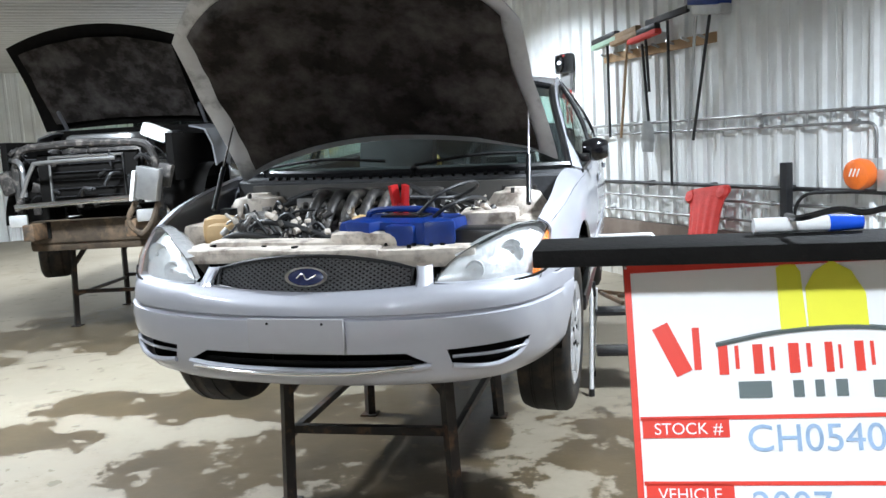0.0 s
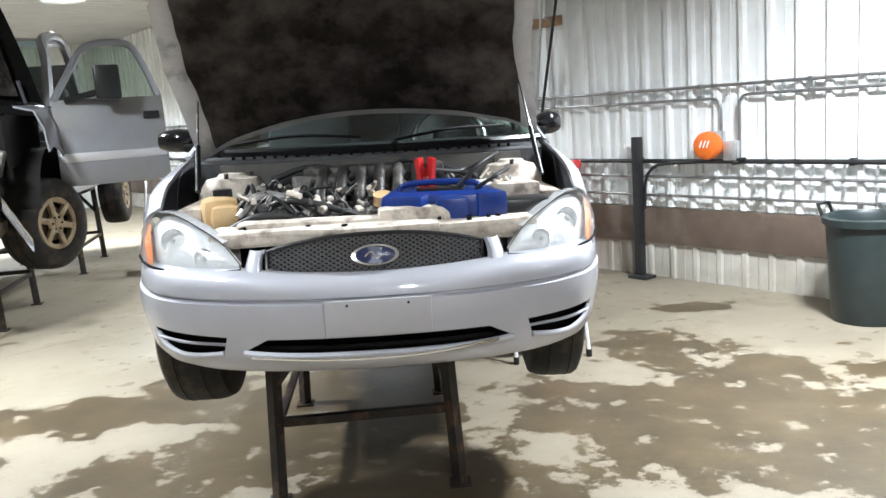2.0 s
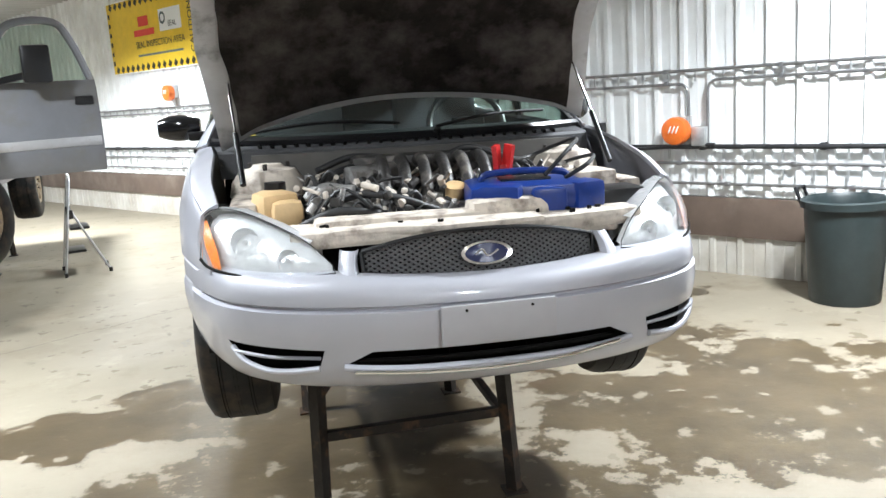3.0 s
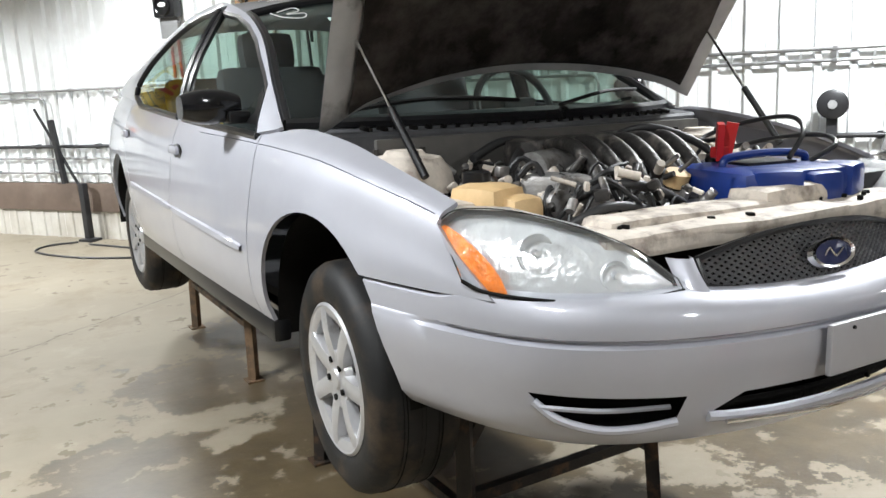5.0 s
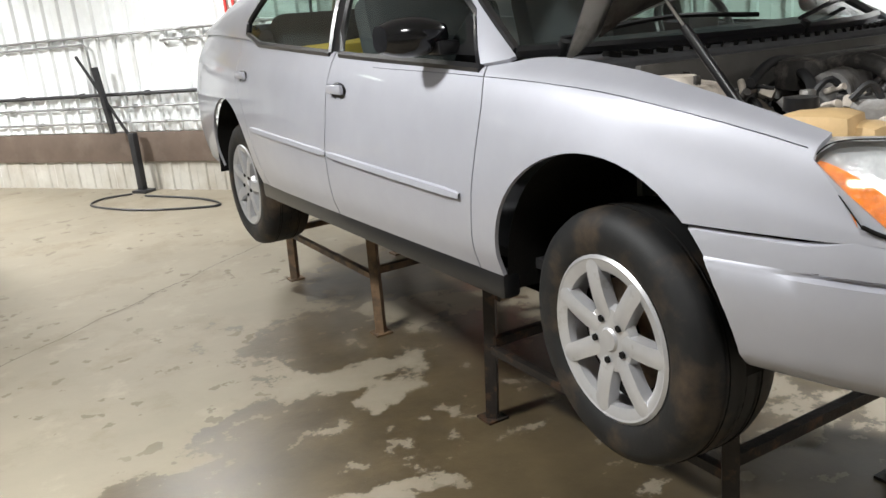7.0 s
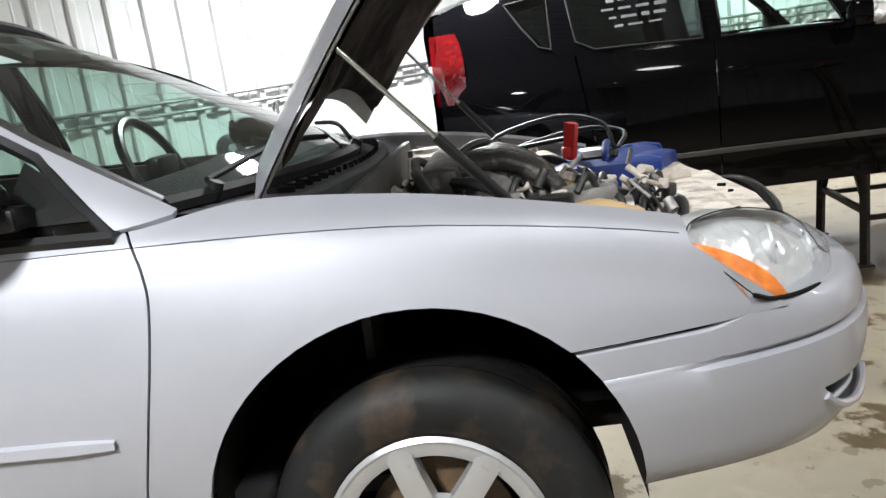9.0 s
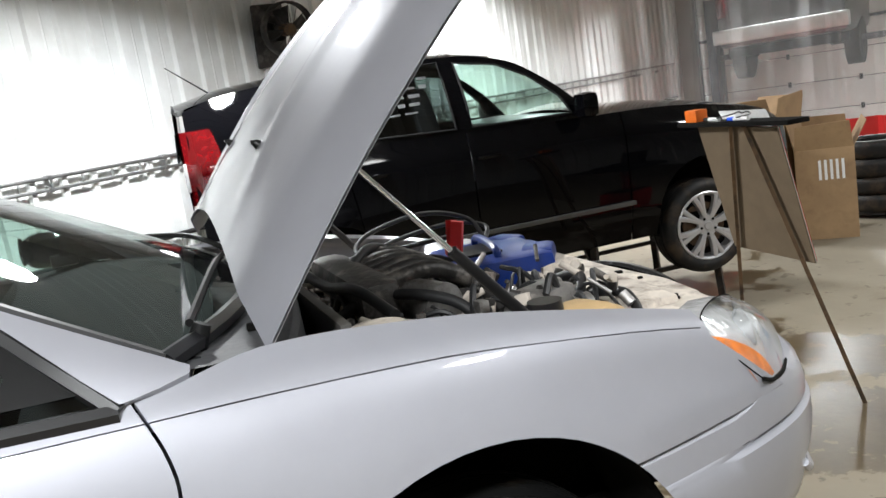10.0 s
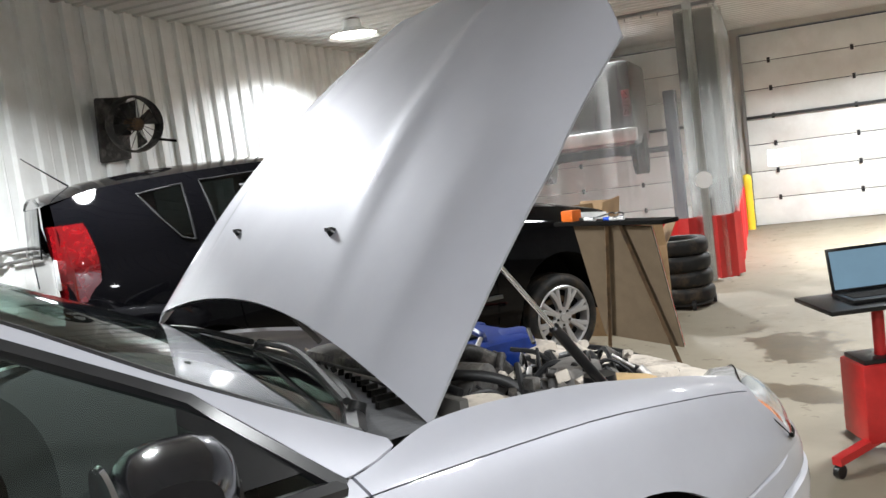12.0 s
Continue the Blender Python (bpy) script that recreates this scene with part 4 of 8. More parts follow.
for s in (-1, 1):
    a = hood_point(s * 0.90, 0.34, -0.03)
    b = Vector((s * 0.652, 0.615, 1.315))
    mid = a.lerp(b, 0.52)
    bm = cyl(bmesh.new(), b, mid, 0.0105, seg=12)
    st = part("gas_strut", bm, BLACKPL, car, "black gas strut")
    part("strut_rod", cyl(bmesh.new(), mid, a, 0.005, seg=10), CHROME, st)


# ---- wheels, mirrors, handles ----
def wheel_at(parent, x, y, z, sgn, r, width, rim, spokes, lean=0.0, steer=0.0, tyre_mat=None, rim_mat=None, lugs=5, twin=False, name="wheel"):
    """A wheel whose face points to sgn along x."""
    m = Matrix.Translation((x, y, z)) @ Matrix.Rotation(radians(steer), 4, "Z") @ Matrix.Rotation(radians(lean), 4, "Y") @ Matrix.Rotation(radians(90 * sgn), 4, "Y")
    w = width
    prof = [(rim - 0.012, -w * 0.98), (rim + 0.012, -w), (r * 0.82, -w * 1.06), (r * 0.95, -w * 1.0), (r * 0.99, -w * 0.85), (r, -w * 0.5), (r * 0.99, -w * 0.12), (r * 0.955, -0.004), (r * 0.86, 0.014), (rim + 0.022, 0.012), (rim + 0.006, 0.002), (rim - 0.012, -0.01)]
    whl = part(name, lathe(bmesh.new(), prof, 56, m, True), tyre_mat or RUBBER, parent, "dusty black tyre on a silver rim")
    bm = bmesh.new()
    for gz in (-0.28, -0.5, -0.72):
        lathe(bm, [(r * 1.0015, -w * gz * -1 - 0.006), (r * 0.985, -w * -gz), (r * 1.0015, -w * -gz + 0.006)], 48, m)
    part("tread_groove", bm, DULLBLK, whl)
    bm = bmesh.new()
    lathe(bm, [(rim + 0.004, 0.004), (rim - 0.004, 0.010), (rim - 0.016, 0.004), (rim - 0.02, -0.02), (rim - 0.03, -0.06)], 48, m)
    rm = rim_mat or ALLOY
    if not twin:
        lathe(bm, [(rim - 0.004, 0.008), (rim * 0.90, 0.006), (rim * 0.83, 0.0), (rim * 0.82, -0.02)], 48, m)
    part("rim", bm, rm, whl)
    part("rim_well", lathe(bmesh.new(), [(0.0, -0.075), (0.10, -0.075), (rim - 0.02, -0.07)], 32, m), DULLBLK, whl)
    part("brake_disc", lathe(bmesh.new(), [(0.05, -0.055), (rim * 0.68, -0.055), (rim * 0.68, -0.065)], 32, m), BROWNLEG, whl)
    for k in range(spokes):
        a = 2 * math.pi * k / spokes + 0.28
        for da in ((-0.13, 0.13) if twin else (0.0,)):
            bm = bmesh.new()
            wd = 0.5 if twin else 1.0
            rows = []
            for t in np.linspace(0, 1, 6):
                rr = 0.045 + (rim - 0.052) * t
                hw = (0.026 + 0.012 * t + 0.008 * (1 - t) ** 3) * wd if twin else 0.0265 - 0.002 * t + 0.010 * max(0, t - 0.75)
                zz = 0.012 - 0.016 * (1 - t) ** 2 - 0.008 * t ** 3
                ang = a + da * t
                c, s_ = math.cos(ang), math.sin(ang)
                rows.append([m @ Vector((rr * c - h * s_, rr * s_ + h * c, z2)) for h, z2 in ((-hw, zz - 0.03), (-hw * 0.92, zz), (-hw * 0.3, zz + 0.004), (hw * 0.3, zz + 0.004), (hw * 0.92, zz), (hw, zz - 0.03))])
            grid(bm, rows)
            bmesh.ops.recalc_face_normals(bm, faces=bm.faces)
            part("spoke", bm, rm, whl)
    hub = part("hub_cap", lathe(bmesh.new(), [(0, 0.006), (0.026, 0.006), (0.031, 0.0), (0.080 if not twin else 0.070, -0.001), (0.088 if not twin else 0.076, -0.02)], 24, m), rm, whl)
    for k in range(lugs):
        a = 2 * math.pi * k / lugs + 0.5
        c = Vector((0.054 * math.cos(a), 0.054 * math.sin(a), 0))
        part("lug_nut", cyl(bmesh.new(), m @ c, m @ (c + Vector((0, 0, 0.006))), 0.0095, seg=6), DULLBLK, hub)
    return whl


for sgn in (-1, 1):
    wheel_at(car, sgn * 0.825, 0.838, 0.770, sgn, 0.318, 0.215, 0.205, 7, lean=sgn * 1.0, steer=-3)
    wheel_at(car, sgn * 0.825, 3.612, 0.775, sgn, 0.318, 0.215, 0.205, 7)

for sgn in (-1, 1):
    door = DOORS["front_door", sgn]
    bm = bmesh.new()
    rows = []
    for k in range(9):
        t = k / 8
        x = sgn * (0.835 + 0.175 * t)
        hz = 0.056 * (math.sin(math.pi * (0.16 + 0.68 * t)) ** 0.6)
        hy = 0.082 * (math.sin(math.pi * (0.18 + 0.66 * t)) ** 0.6)
        ring = []
        for j in range(16):
            a = 2 * math.pi * j / 16
            ca, sa = math.cos(a), math.sin(a)
            ring.append((x, 1.525 + 0.03 * t + hy * (abs(ca) ** 0.75) * (1 if ca > 0 else -1) * (0.7 if ca > 0 else 1.0), 1.490 + hz * (abs(sa) ** 0.75) * (1 if sa > 0 else -1)))
        rows.append(ring + [ring[0]])
    grid(bm, rows)
    for ring in (rows[0], rows[-1]):
        bm.faces.new([bm.verts.new(p) for p in ring[:-1]])
    bmesh.ops.remove_doubles(bm, verts=bm.verts, dist=0.0005)
    bmesh.ops.recalc_face_normals(bm, faces=bm.faces)
    mir = part("side_mirror", bm, GLOSSBLK, door, "black plastic door mirror")
    bm = bmesh.new()
    lathe(bm, [(0, 0.002), (0.052, 0.001), (0.054, -0.004)], 20, Matrix.Translation((sgn * 0.93, 1.600, 1.496)) @ Matrix.Rotation(radians(-90), 4, "X") @ Matrix.Diagonal((1.3, 0.85, 1, 1)))
    part("mirror_glass", bm, CHROME, mir)
    bm = bmesh.new()
    tri = [(1.305, 1.430), (1.50, 1.438), (1.47, 1.542)]
    vs = []
    for y, z in tri:
        a, b = belt_pt(y), rail_pt(y)
        t = min(1, max(0, (z - a.z) / max(1e-3, b.z - a.z)))
        x = a.lerp(b, t).x - 0.035 * math.sin(math.pi * t) * min(1, (b.z - a.z) / 0.3) - 0.006
        vs.append(Vector((abs(x) * sgn, y, z)))
    f = bm.faces.new([bm.verts.new(p) for p in vs])
    bmesh.ops.solidify(bm, geom=bm.faces[:], thickness=0.01)
    part("mirror_sail", bm, BLACKPL, door)
    bm = bmesh.new()
    box(bm, (sgn * 0.85, 1.48, 1.455), (0.07, 0.08, 0.04), bevel=0.012)
    part("mirror_foot", bm, BLACKPL, mir)
    for y, z, dn in ((2.135, 1.315, "front_door"), (3.245, 1.338, "rear_door")):
        x = spline(YS, SIDE[4][0], y)
        d = DOORS[dn, sgn]
        bm = bmesh.new()
        lathe(bm, [(0.0, 0.002), (0.030, 0.003), (0.040, 0.004), (0.043, -0.002)], 20, Matrix.Translation((sgn * (x + 0.0), y, z)) @ Matrix.Rotation(radians(90 * sgn), 4, "Y") @ Matrix.Diagonal((0.72, 1.5, 1, 1)))
        rec = part("handle_recess", bm, BLACKPL, d)
        part("door_handle", blk((sgn * (x + 0.016), y, z + 0.008), (0.018, 0.125, 0.034), bevel=0.010), SILVER, d, "silver pull handle")

# ---- windscreen: seal, sticker, scrawl, wipers, cowl ----


def wind_pt(u, t, off=0.0):
    ye = 1.235 + (1.99 - 1.235) * t
    e = rail_pt(ye)
    yc = 1.03 + (1.94 - 1.03) * t
    zc = 1.425 + (1.885 - 1.425) * (t ** 0.92)
    w = u * u
    return Vector((e.x * -u * 0.985, yc + (ye - yc) * w - off * 0.5, zc + (e.z - 0.004 - zc) * w + off))


bm = bmesh.new()
loop = [wind_pt(u, 0, 0.002) for u in np.linspace(-1, 1, 15)] + [wind_pt(1, t, 0.002) for t in np.linspace(0.1, 1, 10)] + [wind_pt(u, 1, 0.002) for u in np.linspace(0.86, -1, 14)] + [wind_pt(-1, t, 0.002) for t in np.linspace(0.9, 0, 10)]
tube(bm, loop, 0.017, 6, 1)
part("windscreen_seal", bm, BLACKPL, wind)
bm = bmesh.new()
grid(bm, [[wind_pt(-0.62 + 0.14 * a, 0.80 - 0.11 * b, 0.003) for a in (0, 0.5, 1)] for b in (0, 1)])
part("sticker", bm, material("sticker", (0.55, 0.72, 0.68), 0.5), wind, "pale green sticker")
bm = bmesh.new()
tube(bm, [wind_pt(u, t, 0.004) for u, t in ((-0.86, 0.93), (-0.76, 0.955), (-0.74, 0.91), (-0.82, 0.885), (-0.72, 0.87), (-0.75, 0.82), (-0.85, 0.85), (-0.90, 0.93))], 0.0022, 5)
part("marker_scrawl", bm, material("grease_pencil", (0.7, 0.7, 0.7), 0.7), wind)
bm = bmesh.new()
rows = []
for u in np.linspace(-1, 1, 21):
    p = wind_pt(u, 0)
    yr = 0.955 - 0.0 + 0.10 * u * u
    rows.append([(p.x, p.y + 0.01, p.z - 0.012), (p.x * 0.99, p.y - 0.045, p.z - 0.018), (p.x * 0.97, yr + 0.01, 1.405), (p.x * 0.97, yr, 1.395), (p.x * 0.96, yr - 0.005, 1.30)])
grid(bm, rows)
bmesh.ops.recalc_face_normals(bm, faces=bm.faces)
part("cowl", bm, material("cowl_grey", (0.065, 0.066, 0.07), 0.62, 0, 0.25, 12, 0.15, 100, spec=0.25), car, "dark grey cowl under the windscreen")
for u in np.linspace(-0.78, 0.78, 27):
    p = wind_pt(u, 0)
    part("cowl_louvre", bar(bmesh.new(), (p.x * 0.985, p.y - 0.055, p.z - 0.012), (p.x * 0.975, 0.985 + 0.10 * u * u, 1.412), 0.012), DULLBLK, car)
WIPERB = material("wiper_black", (0.006, 0.006, 0.006), 0.6, 0, 0.2, 20, spec=0.2)
for s, u0, u1 in ((1, 0.12, 0.80), (-1, -0.86, -0.06)):
    bm = bmesh.new()
    a, b = wind_pt(u0, 0.02, 0.02), wind_pt(u1, 0.10 if s > 0 else 0.06, 0.018)
    tube(bm, [a, wind_pt((u0 + u1) / 2, 0.07, 0.028), b], 0.007, 6)
    arm = part("wiper", bm, WIPERB, car, "black wiper arm and blade")
    cyl(bm := bmesh.new(), wind_pt(u0, 0.0, -0.01), wind_pt(u0, 0.0, 0.025), 0.018, 0.014, 12)
    part("wiper_pivot", bm, WIPERB, arm)

# ---- inside the cabin ----


def seat(x, y, back=True, w=0.5):
    bm = bmesh.new()
    box(bm, (x, y, 1.12), (w, 0.5, 0.14), bevel=0.04)
    st = part("seat", bm, SEATM, car, "dark cloth seat")
    part("seat_back", blk((x, y + 0.30, 1.36), (w * 0.96, 0.13, 0.56), Matrix.Rotation(radians(-16), 3, "X"), 0.05), SEATM, st)
    part("headrest", blk((x, y + 0.40, 1.70), (0.25, 0.10, 0.17), Matrix.Rotation(radians(-12), 3, "X"), 0.045), SEATM, st)
    return st


for sgn in (-1, 1):
    bm = bmesh.new()
    grid(bm, [[(sgn * (spline(YS, SIDE[i][0], y) - 0.05), y, spline(YS, SIDE[i][1], y)) for i in (1, 2, 3, 4, 5)] + [(sgn * (spline(YS, SIDE[6][0], y) - 0.045), y, spline(YS, SIDE[6][1], y) - 0.01)] for y in np.linspace(1.36, 3.30, 24)])
    part("door_trim", bm, SEATM, car, "dark grey inner door trim")
seat(-0.38, 2.15)
seat(0.38, 2.15)
bm = blk((0, 3.05, 1.12), (1.3, 0.5, 0.16), bevel=0.05)
rs = part("rear_seat", bm, SEATM, car, "dark cloth rear bench")
part("seat_back", blk((0, 3.36, 1.36), (1.3, 0.14, 0.50), Matrix.Rotation(radians(-20), 3, "X"), 0.05), SEATM, rs)
part("parcel_shelf", blk((0, 3.75, 1.55), (1.15, 0.6, 0.03)), SEATM, car)
bm = bmesh.new()
grid(bm, [[(x, y + 0.06 * (x / 0.7) ** 2, z) for x in np.linspace(-0.72, 0.72, 9)] for y, z in ((1.12, 1.415), (1.35, 1.445), (1.55, 1.43), (1.62, 1.36), (1.60, 1.15))])
part("dashboard", bm, material("dash_vinyl", (0.018, 0.018, 0.019), 0.9, 0, 0.2, 30, 0.1, 200, spec=0.12), car, "dark dashboard")
bm = bmesh.new()
lathe(bm, [(0.185 + 0.016 * math.cos(a), 0.016 * math.sin(a)) for a in [2 * math.pi * k / 8 for k in range(8)]], 28, pose(0.38, 1.70, 1.42, 66, 0, 0), True)
box(bm, (0.38, 1.69, 1.42), (0.16, 0.05, 0.10), bevel=0.015)
part("steering_wheel", bm, BLACKPL, car)
part("cabin_floor", blk((0, 2.4, 0.86), (1.5, 3.0, 0.03)), SEATM, car)
bm = bmesh.new()
box(bm, (-0.45, 3.15, 1.33), (0.38, 0.30, 0.26), Matrix.Rotation(radians(15), 3, "Z"), 0.07)
for v in bm.verts:
    v.co += 0.02 * noise.noise_vector(v.co * 14)
bag = mesh_object("paper_bag", bm, material("yellow_bag", (0.75, 0.50, 0.08), 0.6, 0, 0.15, 12))
tagged(bag, "crumpled yellow bag lying on the rear seat", "bag")
bm = bmesh.new()
box(bm, (0, 1.885, 1.80), (0.22, 0.03, 0.06), bevel=0.012)
part("rear_view_mirror", bm, BLACKPL, car)

# ---- engine bay ----
bay = [
    ("radiator_support", [((0, 0.185, 1.195), (1.05, 0.17, 0.05), 0.015)], BEIGE, "dusty off-white plastic radiator cover"),
    ("radiator_cover", [((-0.10, 0.17, 1.208), (0.62, 0.14, 0.03), 0.012)], BEIGE, ""),
    ("radiator_cover", [((0.14, 0.25, 1.232), (0.26, 0.13, 0.06), 0.025)], BEIGE, ""),
    ("radiator_cover", [((-0.17, 0.25, 1.215), (0.55, 0.14, 0.045), 0.018)], BEIGE, ""),
    ("radiator_cover", [((0.33, 0.17, 1.18), (0.25, 0.12, 0.05), 0.012)], BEIGE, ""),
    ("inner_apron", [((-0.655, 0.72, 1.22), (0.09, 0.55, 0.10), 0.02)], BEIGE, ""),
    ("inner_apron", [((0.655, 0.72, 1.22), (0.09, 0.55, 0.10), 0.02)], BEIGE, ""),
    ("engine_block", [((-0.02, 0.62, 1.10), (0.66, 0.46, 0.26), 0.03)], ENGM, "grimy engine block"),
    ("transaxle", [((0.36, 0.55, 1.04), (0.30, 0.40, 0.24), 0.05)], ALUM, ""),
    ("fan_shroud", [((-0.05, 0.235, 1.10), (0.85, 0.06, 0.20), 0.01)], DULLBLK, ""),
    ("firewall", [((0, 0.945, 1.15), (1.25, 0.02, 0.48), 0.004)], material("firewall_grey", (0.07, 0.066, 0.06), 0.6, 0, 0.25, 9), ""),
    ("bay_floor", [((0, 0.55, 0.90), (1.1, 0.8, 0.02), 0.0)], DULLBLK, ""),
    ("fuse_box", [((0.52, 0.30, 1.21), (0.18, 0.16, 0.11), 0.015)], BLACKPL, ""),
]
for nm, boxes, mt, lb in bay:
    bm = bmesh.new()
    for c, s_, bv in boxes:
        box(bm, c, s_, None, bv)
    if nm in ("radiator_support", "radiator_cover"):
        bmesh.ops.subdivide_edges(bm, edges=bm.edges[:], cuts=3, use_grid_fill=True)
        for v in bm.verts:
            v.co += 0.010 * noise.noise_vector(v.co * 9)
            v.co.y -= 0.035 * (1 - (v.co.x / 0.5) ** 2)
    part(nm, bm, mt, car, lb)
for s in (-1, 1):
    bm = bmesh.new()
    lathe(bm, [(0.0, 1.362), (0.05, 1.362), (0.06, 1.350), (0.10, 1.342), (0.13, 1.30), (0.14, 1.25)], 28, Matrix.Translation((s * 0.57, 0.88, 0)))
    tow = part("strut_tower", bm, BEIGE, car, "dusty white strut tower")
    for k in range(3):
        a = 2.1 * k + 0.4
        part("tower_nut", cyl(bmesh.new(), (s * 0.57 + 0.080 * math.cos(a), 0.88 + 0.080 * math.sin(a), 1.335), (s * 0.57 + 0.080 * math.cos(a), 0.88 + 0.080 * math.sin(a), 1.365), 0.009, seg=6), ENGM, tow)
im = part("intake_manifold", blk((0.0, 0.79, 1.335), (0.56, 0.10, 0.085), None, 0.03), ENGM, car, "grimy intake manifold")
for k in range(6):
    x = -0.20 + 0.07 * k
    part("runner", tube(bmesh.new(), [(x, 0.47, 1.20), (x + 0.01, 0.53, 1.30), (x + 0.015, 0.64, 1.362), (x + 0.02, 0.76, 1.35)], 0.021, 10), ENGM, im)
bm = bmesh.new()
box(bm, (-0.02, 0.42, 1.19), (0.52, 0.10, 0.07), Matrix.Rotation(radians(20), 3, "X"), 0.02)
for k in range(7):
    cyl(bm, (-0.24 + k * 0.075, 0.40, 1.21), (-0.24 + k * 0.075, 0.38, 1.245), 0.012, seg=8)
part("valve_cover", bm, ALUM, car, "cast valve cover")
bm = bmesh.new()
box(bm, (-0.555, 0.49, 1.248), (0.13, 0.15, 0.11), Matrix.Rotation(0.3, 3, "Z"), 0.035)
box(bm, (-0.52, 0.42, 1.235), (0.10, 0.10, 0.09), Matrix.Rotation(0.1, 3, "Z"), 0.03)
res = part("coolant_tank", bm, TANK, car, "aged yellowish coolant tank")
part("tank_cap", cyl(bmesh.new(), (-0.55, 0.545, 1.298), (-0.55, 0.545, 1.325), 0.036, 0.034, 18), BLACKPL, res)
part("oil_cap", cyl(bmesh.new(), (0.03, 0.465, 1.25), (0.03, 0.452, 1.285), 0.034, seg=16), TANK, car)
bm = bmesh.new()
cyl(bm, (-0.33, 0.52, 1.22), (-0.33, 0.40, 1.22), 0.06, seg=20)
cyl(bm, (-0.33, 0.39, 1.22), (-0.33, 0.37, 1.22), 0.045, seg=20)
part("alternator", bm, ALUM, car, "alternator")
bm = bmesh.new()
cyl(bm, (-0.30, 0.66, 1.30), (-0.12, 0.72, 1.31), 0.05, 0.045, 16)
part("throttle_body", bm, ALUM, car)
bm = bmesh.new()
box(bm, (-0.39, 0.47, 1.27), (0.10, 0.11, 0.09), Matrix.Rotation(0.4, 3, "Z"), 0.02)
box(bm, (-0.33, 0.43, 1.285), (0.05, 0.07, 0.05), Matrix.Rotation(-0.3, 3, "Z"), 0.012)
cyl(bm, (-0.42, 0.42, 1.25), (-0.42, 0.38, 1.25), 0.035, seg=16)
part("pump_casting", bm, ALUM, car, "bright cast pump housing")
part("air_box", blk((0.50, 0.60, 1.22), (0.22, 0.26, 0.16), Matrix.Rotation(0.1, 3, "Z"), 0.02), BEIGE, car, "dusty air filter box")
rnd = random.Random(4)
hoses = [
    [(-0.50, 0.30, 1.20), (-0.38, 0.27, 1.25), (-0.24, 0.30, 1.23), (-0.14, 0.36, 1.20)],
    [(-0.42, 0.42, 1.24), (-0.30, 0.33, 1.29), (-0.18, 0.33, 1.27), (-0.05, 0.36, 1.22)],
    [(0.12, 0.40, 1.24), (0.22, 0.50, 1.31), (0.33, 0.62, 1.28), (0.42, 0.62, 1.24)],
    [(-0.40, 0.80, 1.33), (-0.26, 0.84, 1.37), (-0.05, 0.86, 1.35), (0.20, 0.88, 1.36), (0.42, 0.84, 1.30)],
    [(-0.45, 0.60, 1.22), (-0.36, 0.66, 1.32), (-0.24, 0.80, 1.34), (-0.20, 0.92, 1.28)],
    [(0.05, 0.80, 1.34), (0.14, 0.70, 1.39), (0.26, 0.60, 1.34), (0.30, 0.50, 1.25)],
]
for h in hoses:
    part("hose", tube(bmesh.new(), h, 0.0125, 10, 8), HOSE, car, "black rubber hose")
bm = bmesh.new()
for k in range(90):
    p = Vector((rnd.uniform(-0.48, 0.5), rnd.uniform(0.28, 0.9), rnd.uniform(1.14, 1.26)))
    q = p + Vector((rnd.uniform(-0.18, 0.18), rnd.uniform(-0.12, 0.12), rnd.uniform(-0.05, 0.07)))
    mid = (p + q) / 2 + Vector((0, 0, rnd.uniform(0.02, 0.09)))
    if mid.x < -0.02 or mid.y > 0.58:
        tube(bm, [p, mid, q], rnd.choice((0.004, 0.006, 0.008)), 6, 5)
wl = part("wiring", bm, HOSE, car, "tangle of engine wiring")
wl["kind"] = "stuff"
bm = bmesh.new()
bm2 = bmesh.new()
bm3 = bmesh.new()
for k in range(520):
    p = (rnd.uniform(-0.52, 0.52), rnd.uniform(0.27, 0.9), rnd.uniform(1.15, 1.31))
    if p[0] > 0.0 and p[1] < 0.56:
        p = (p[0], p[1], 1.16)
    t = (bm, bm2, bm3, bm)[k % 4]
    if rnd.random() < 0.5:
        box(t, p, (rnd.uniform(0.010, 0.036), rnd.uniform(0.010, 0.036), rnd.uniform(0.010, 0.03)), Matrix.Rotation(rnd.uniform(0, 3), 3, (rnd.random(), rnd.random(), 1)), 0.005)
    else:
        v = Vector(p)
        cyl(t, v, v + Vector((rnd.uniform(-0.05, 0.05), rnd.uniform(-0.05, 0.05), rnd.uniform(0.01, 0.04))), rnd.uniform(0.004, 0.014), seg=10)
part("engine_fitting", bm, ENGM, car, "small grimy engine fittings")["kind"] = "stuff"
part("engine_plug", bm3, BEIGE, car, "dusty pale plugs and brackets")["kind"] = "stuff"
part("engine_casting", bm2, ALUM, car, "small cast engine fittings")["kind"] = "stuff"
bm = bmesh.new()
for k in range(16):
    x = rnd.uniform(-0.46, 0.46)
    y = 0.17 - 0.035 * (1 - (x / 0.5) ** 2) + rnd.uniform(-0.04, 0.06)
    box(bm, (x, y, 1.224), (rnd.uniform(0.006, 0.022), rnd.uniform(0.006, 0.018), rnd.uniform(0.006, 0.014)), Matrix.Rotation(rnd.uniform(0, 3), 3, "Z"), 0.002)
part("clip_cluster", bm, DULLBLK, car, "clips and bolts on the radiator cover")["kind"] = "stuff"

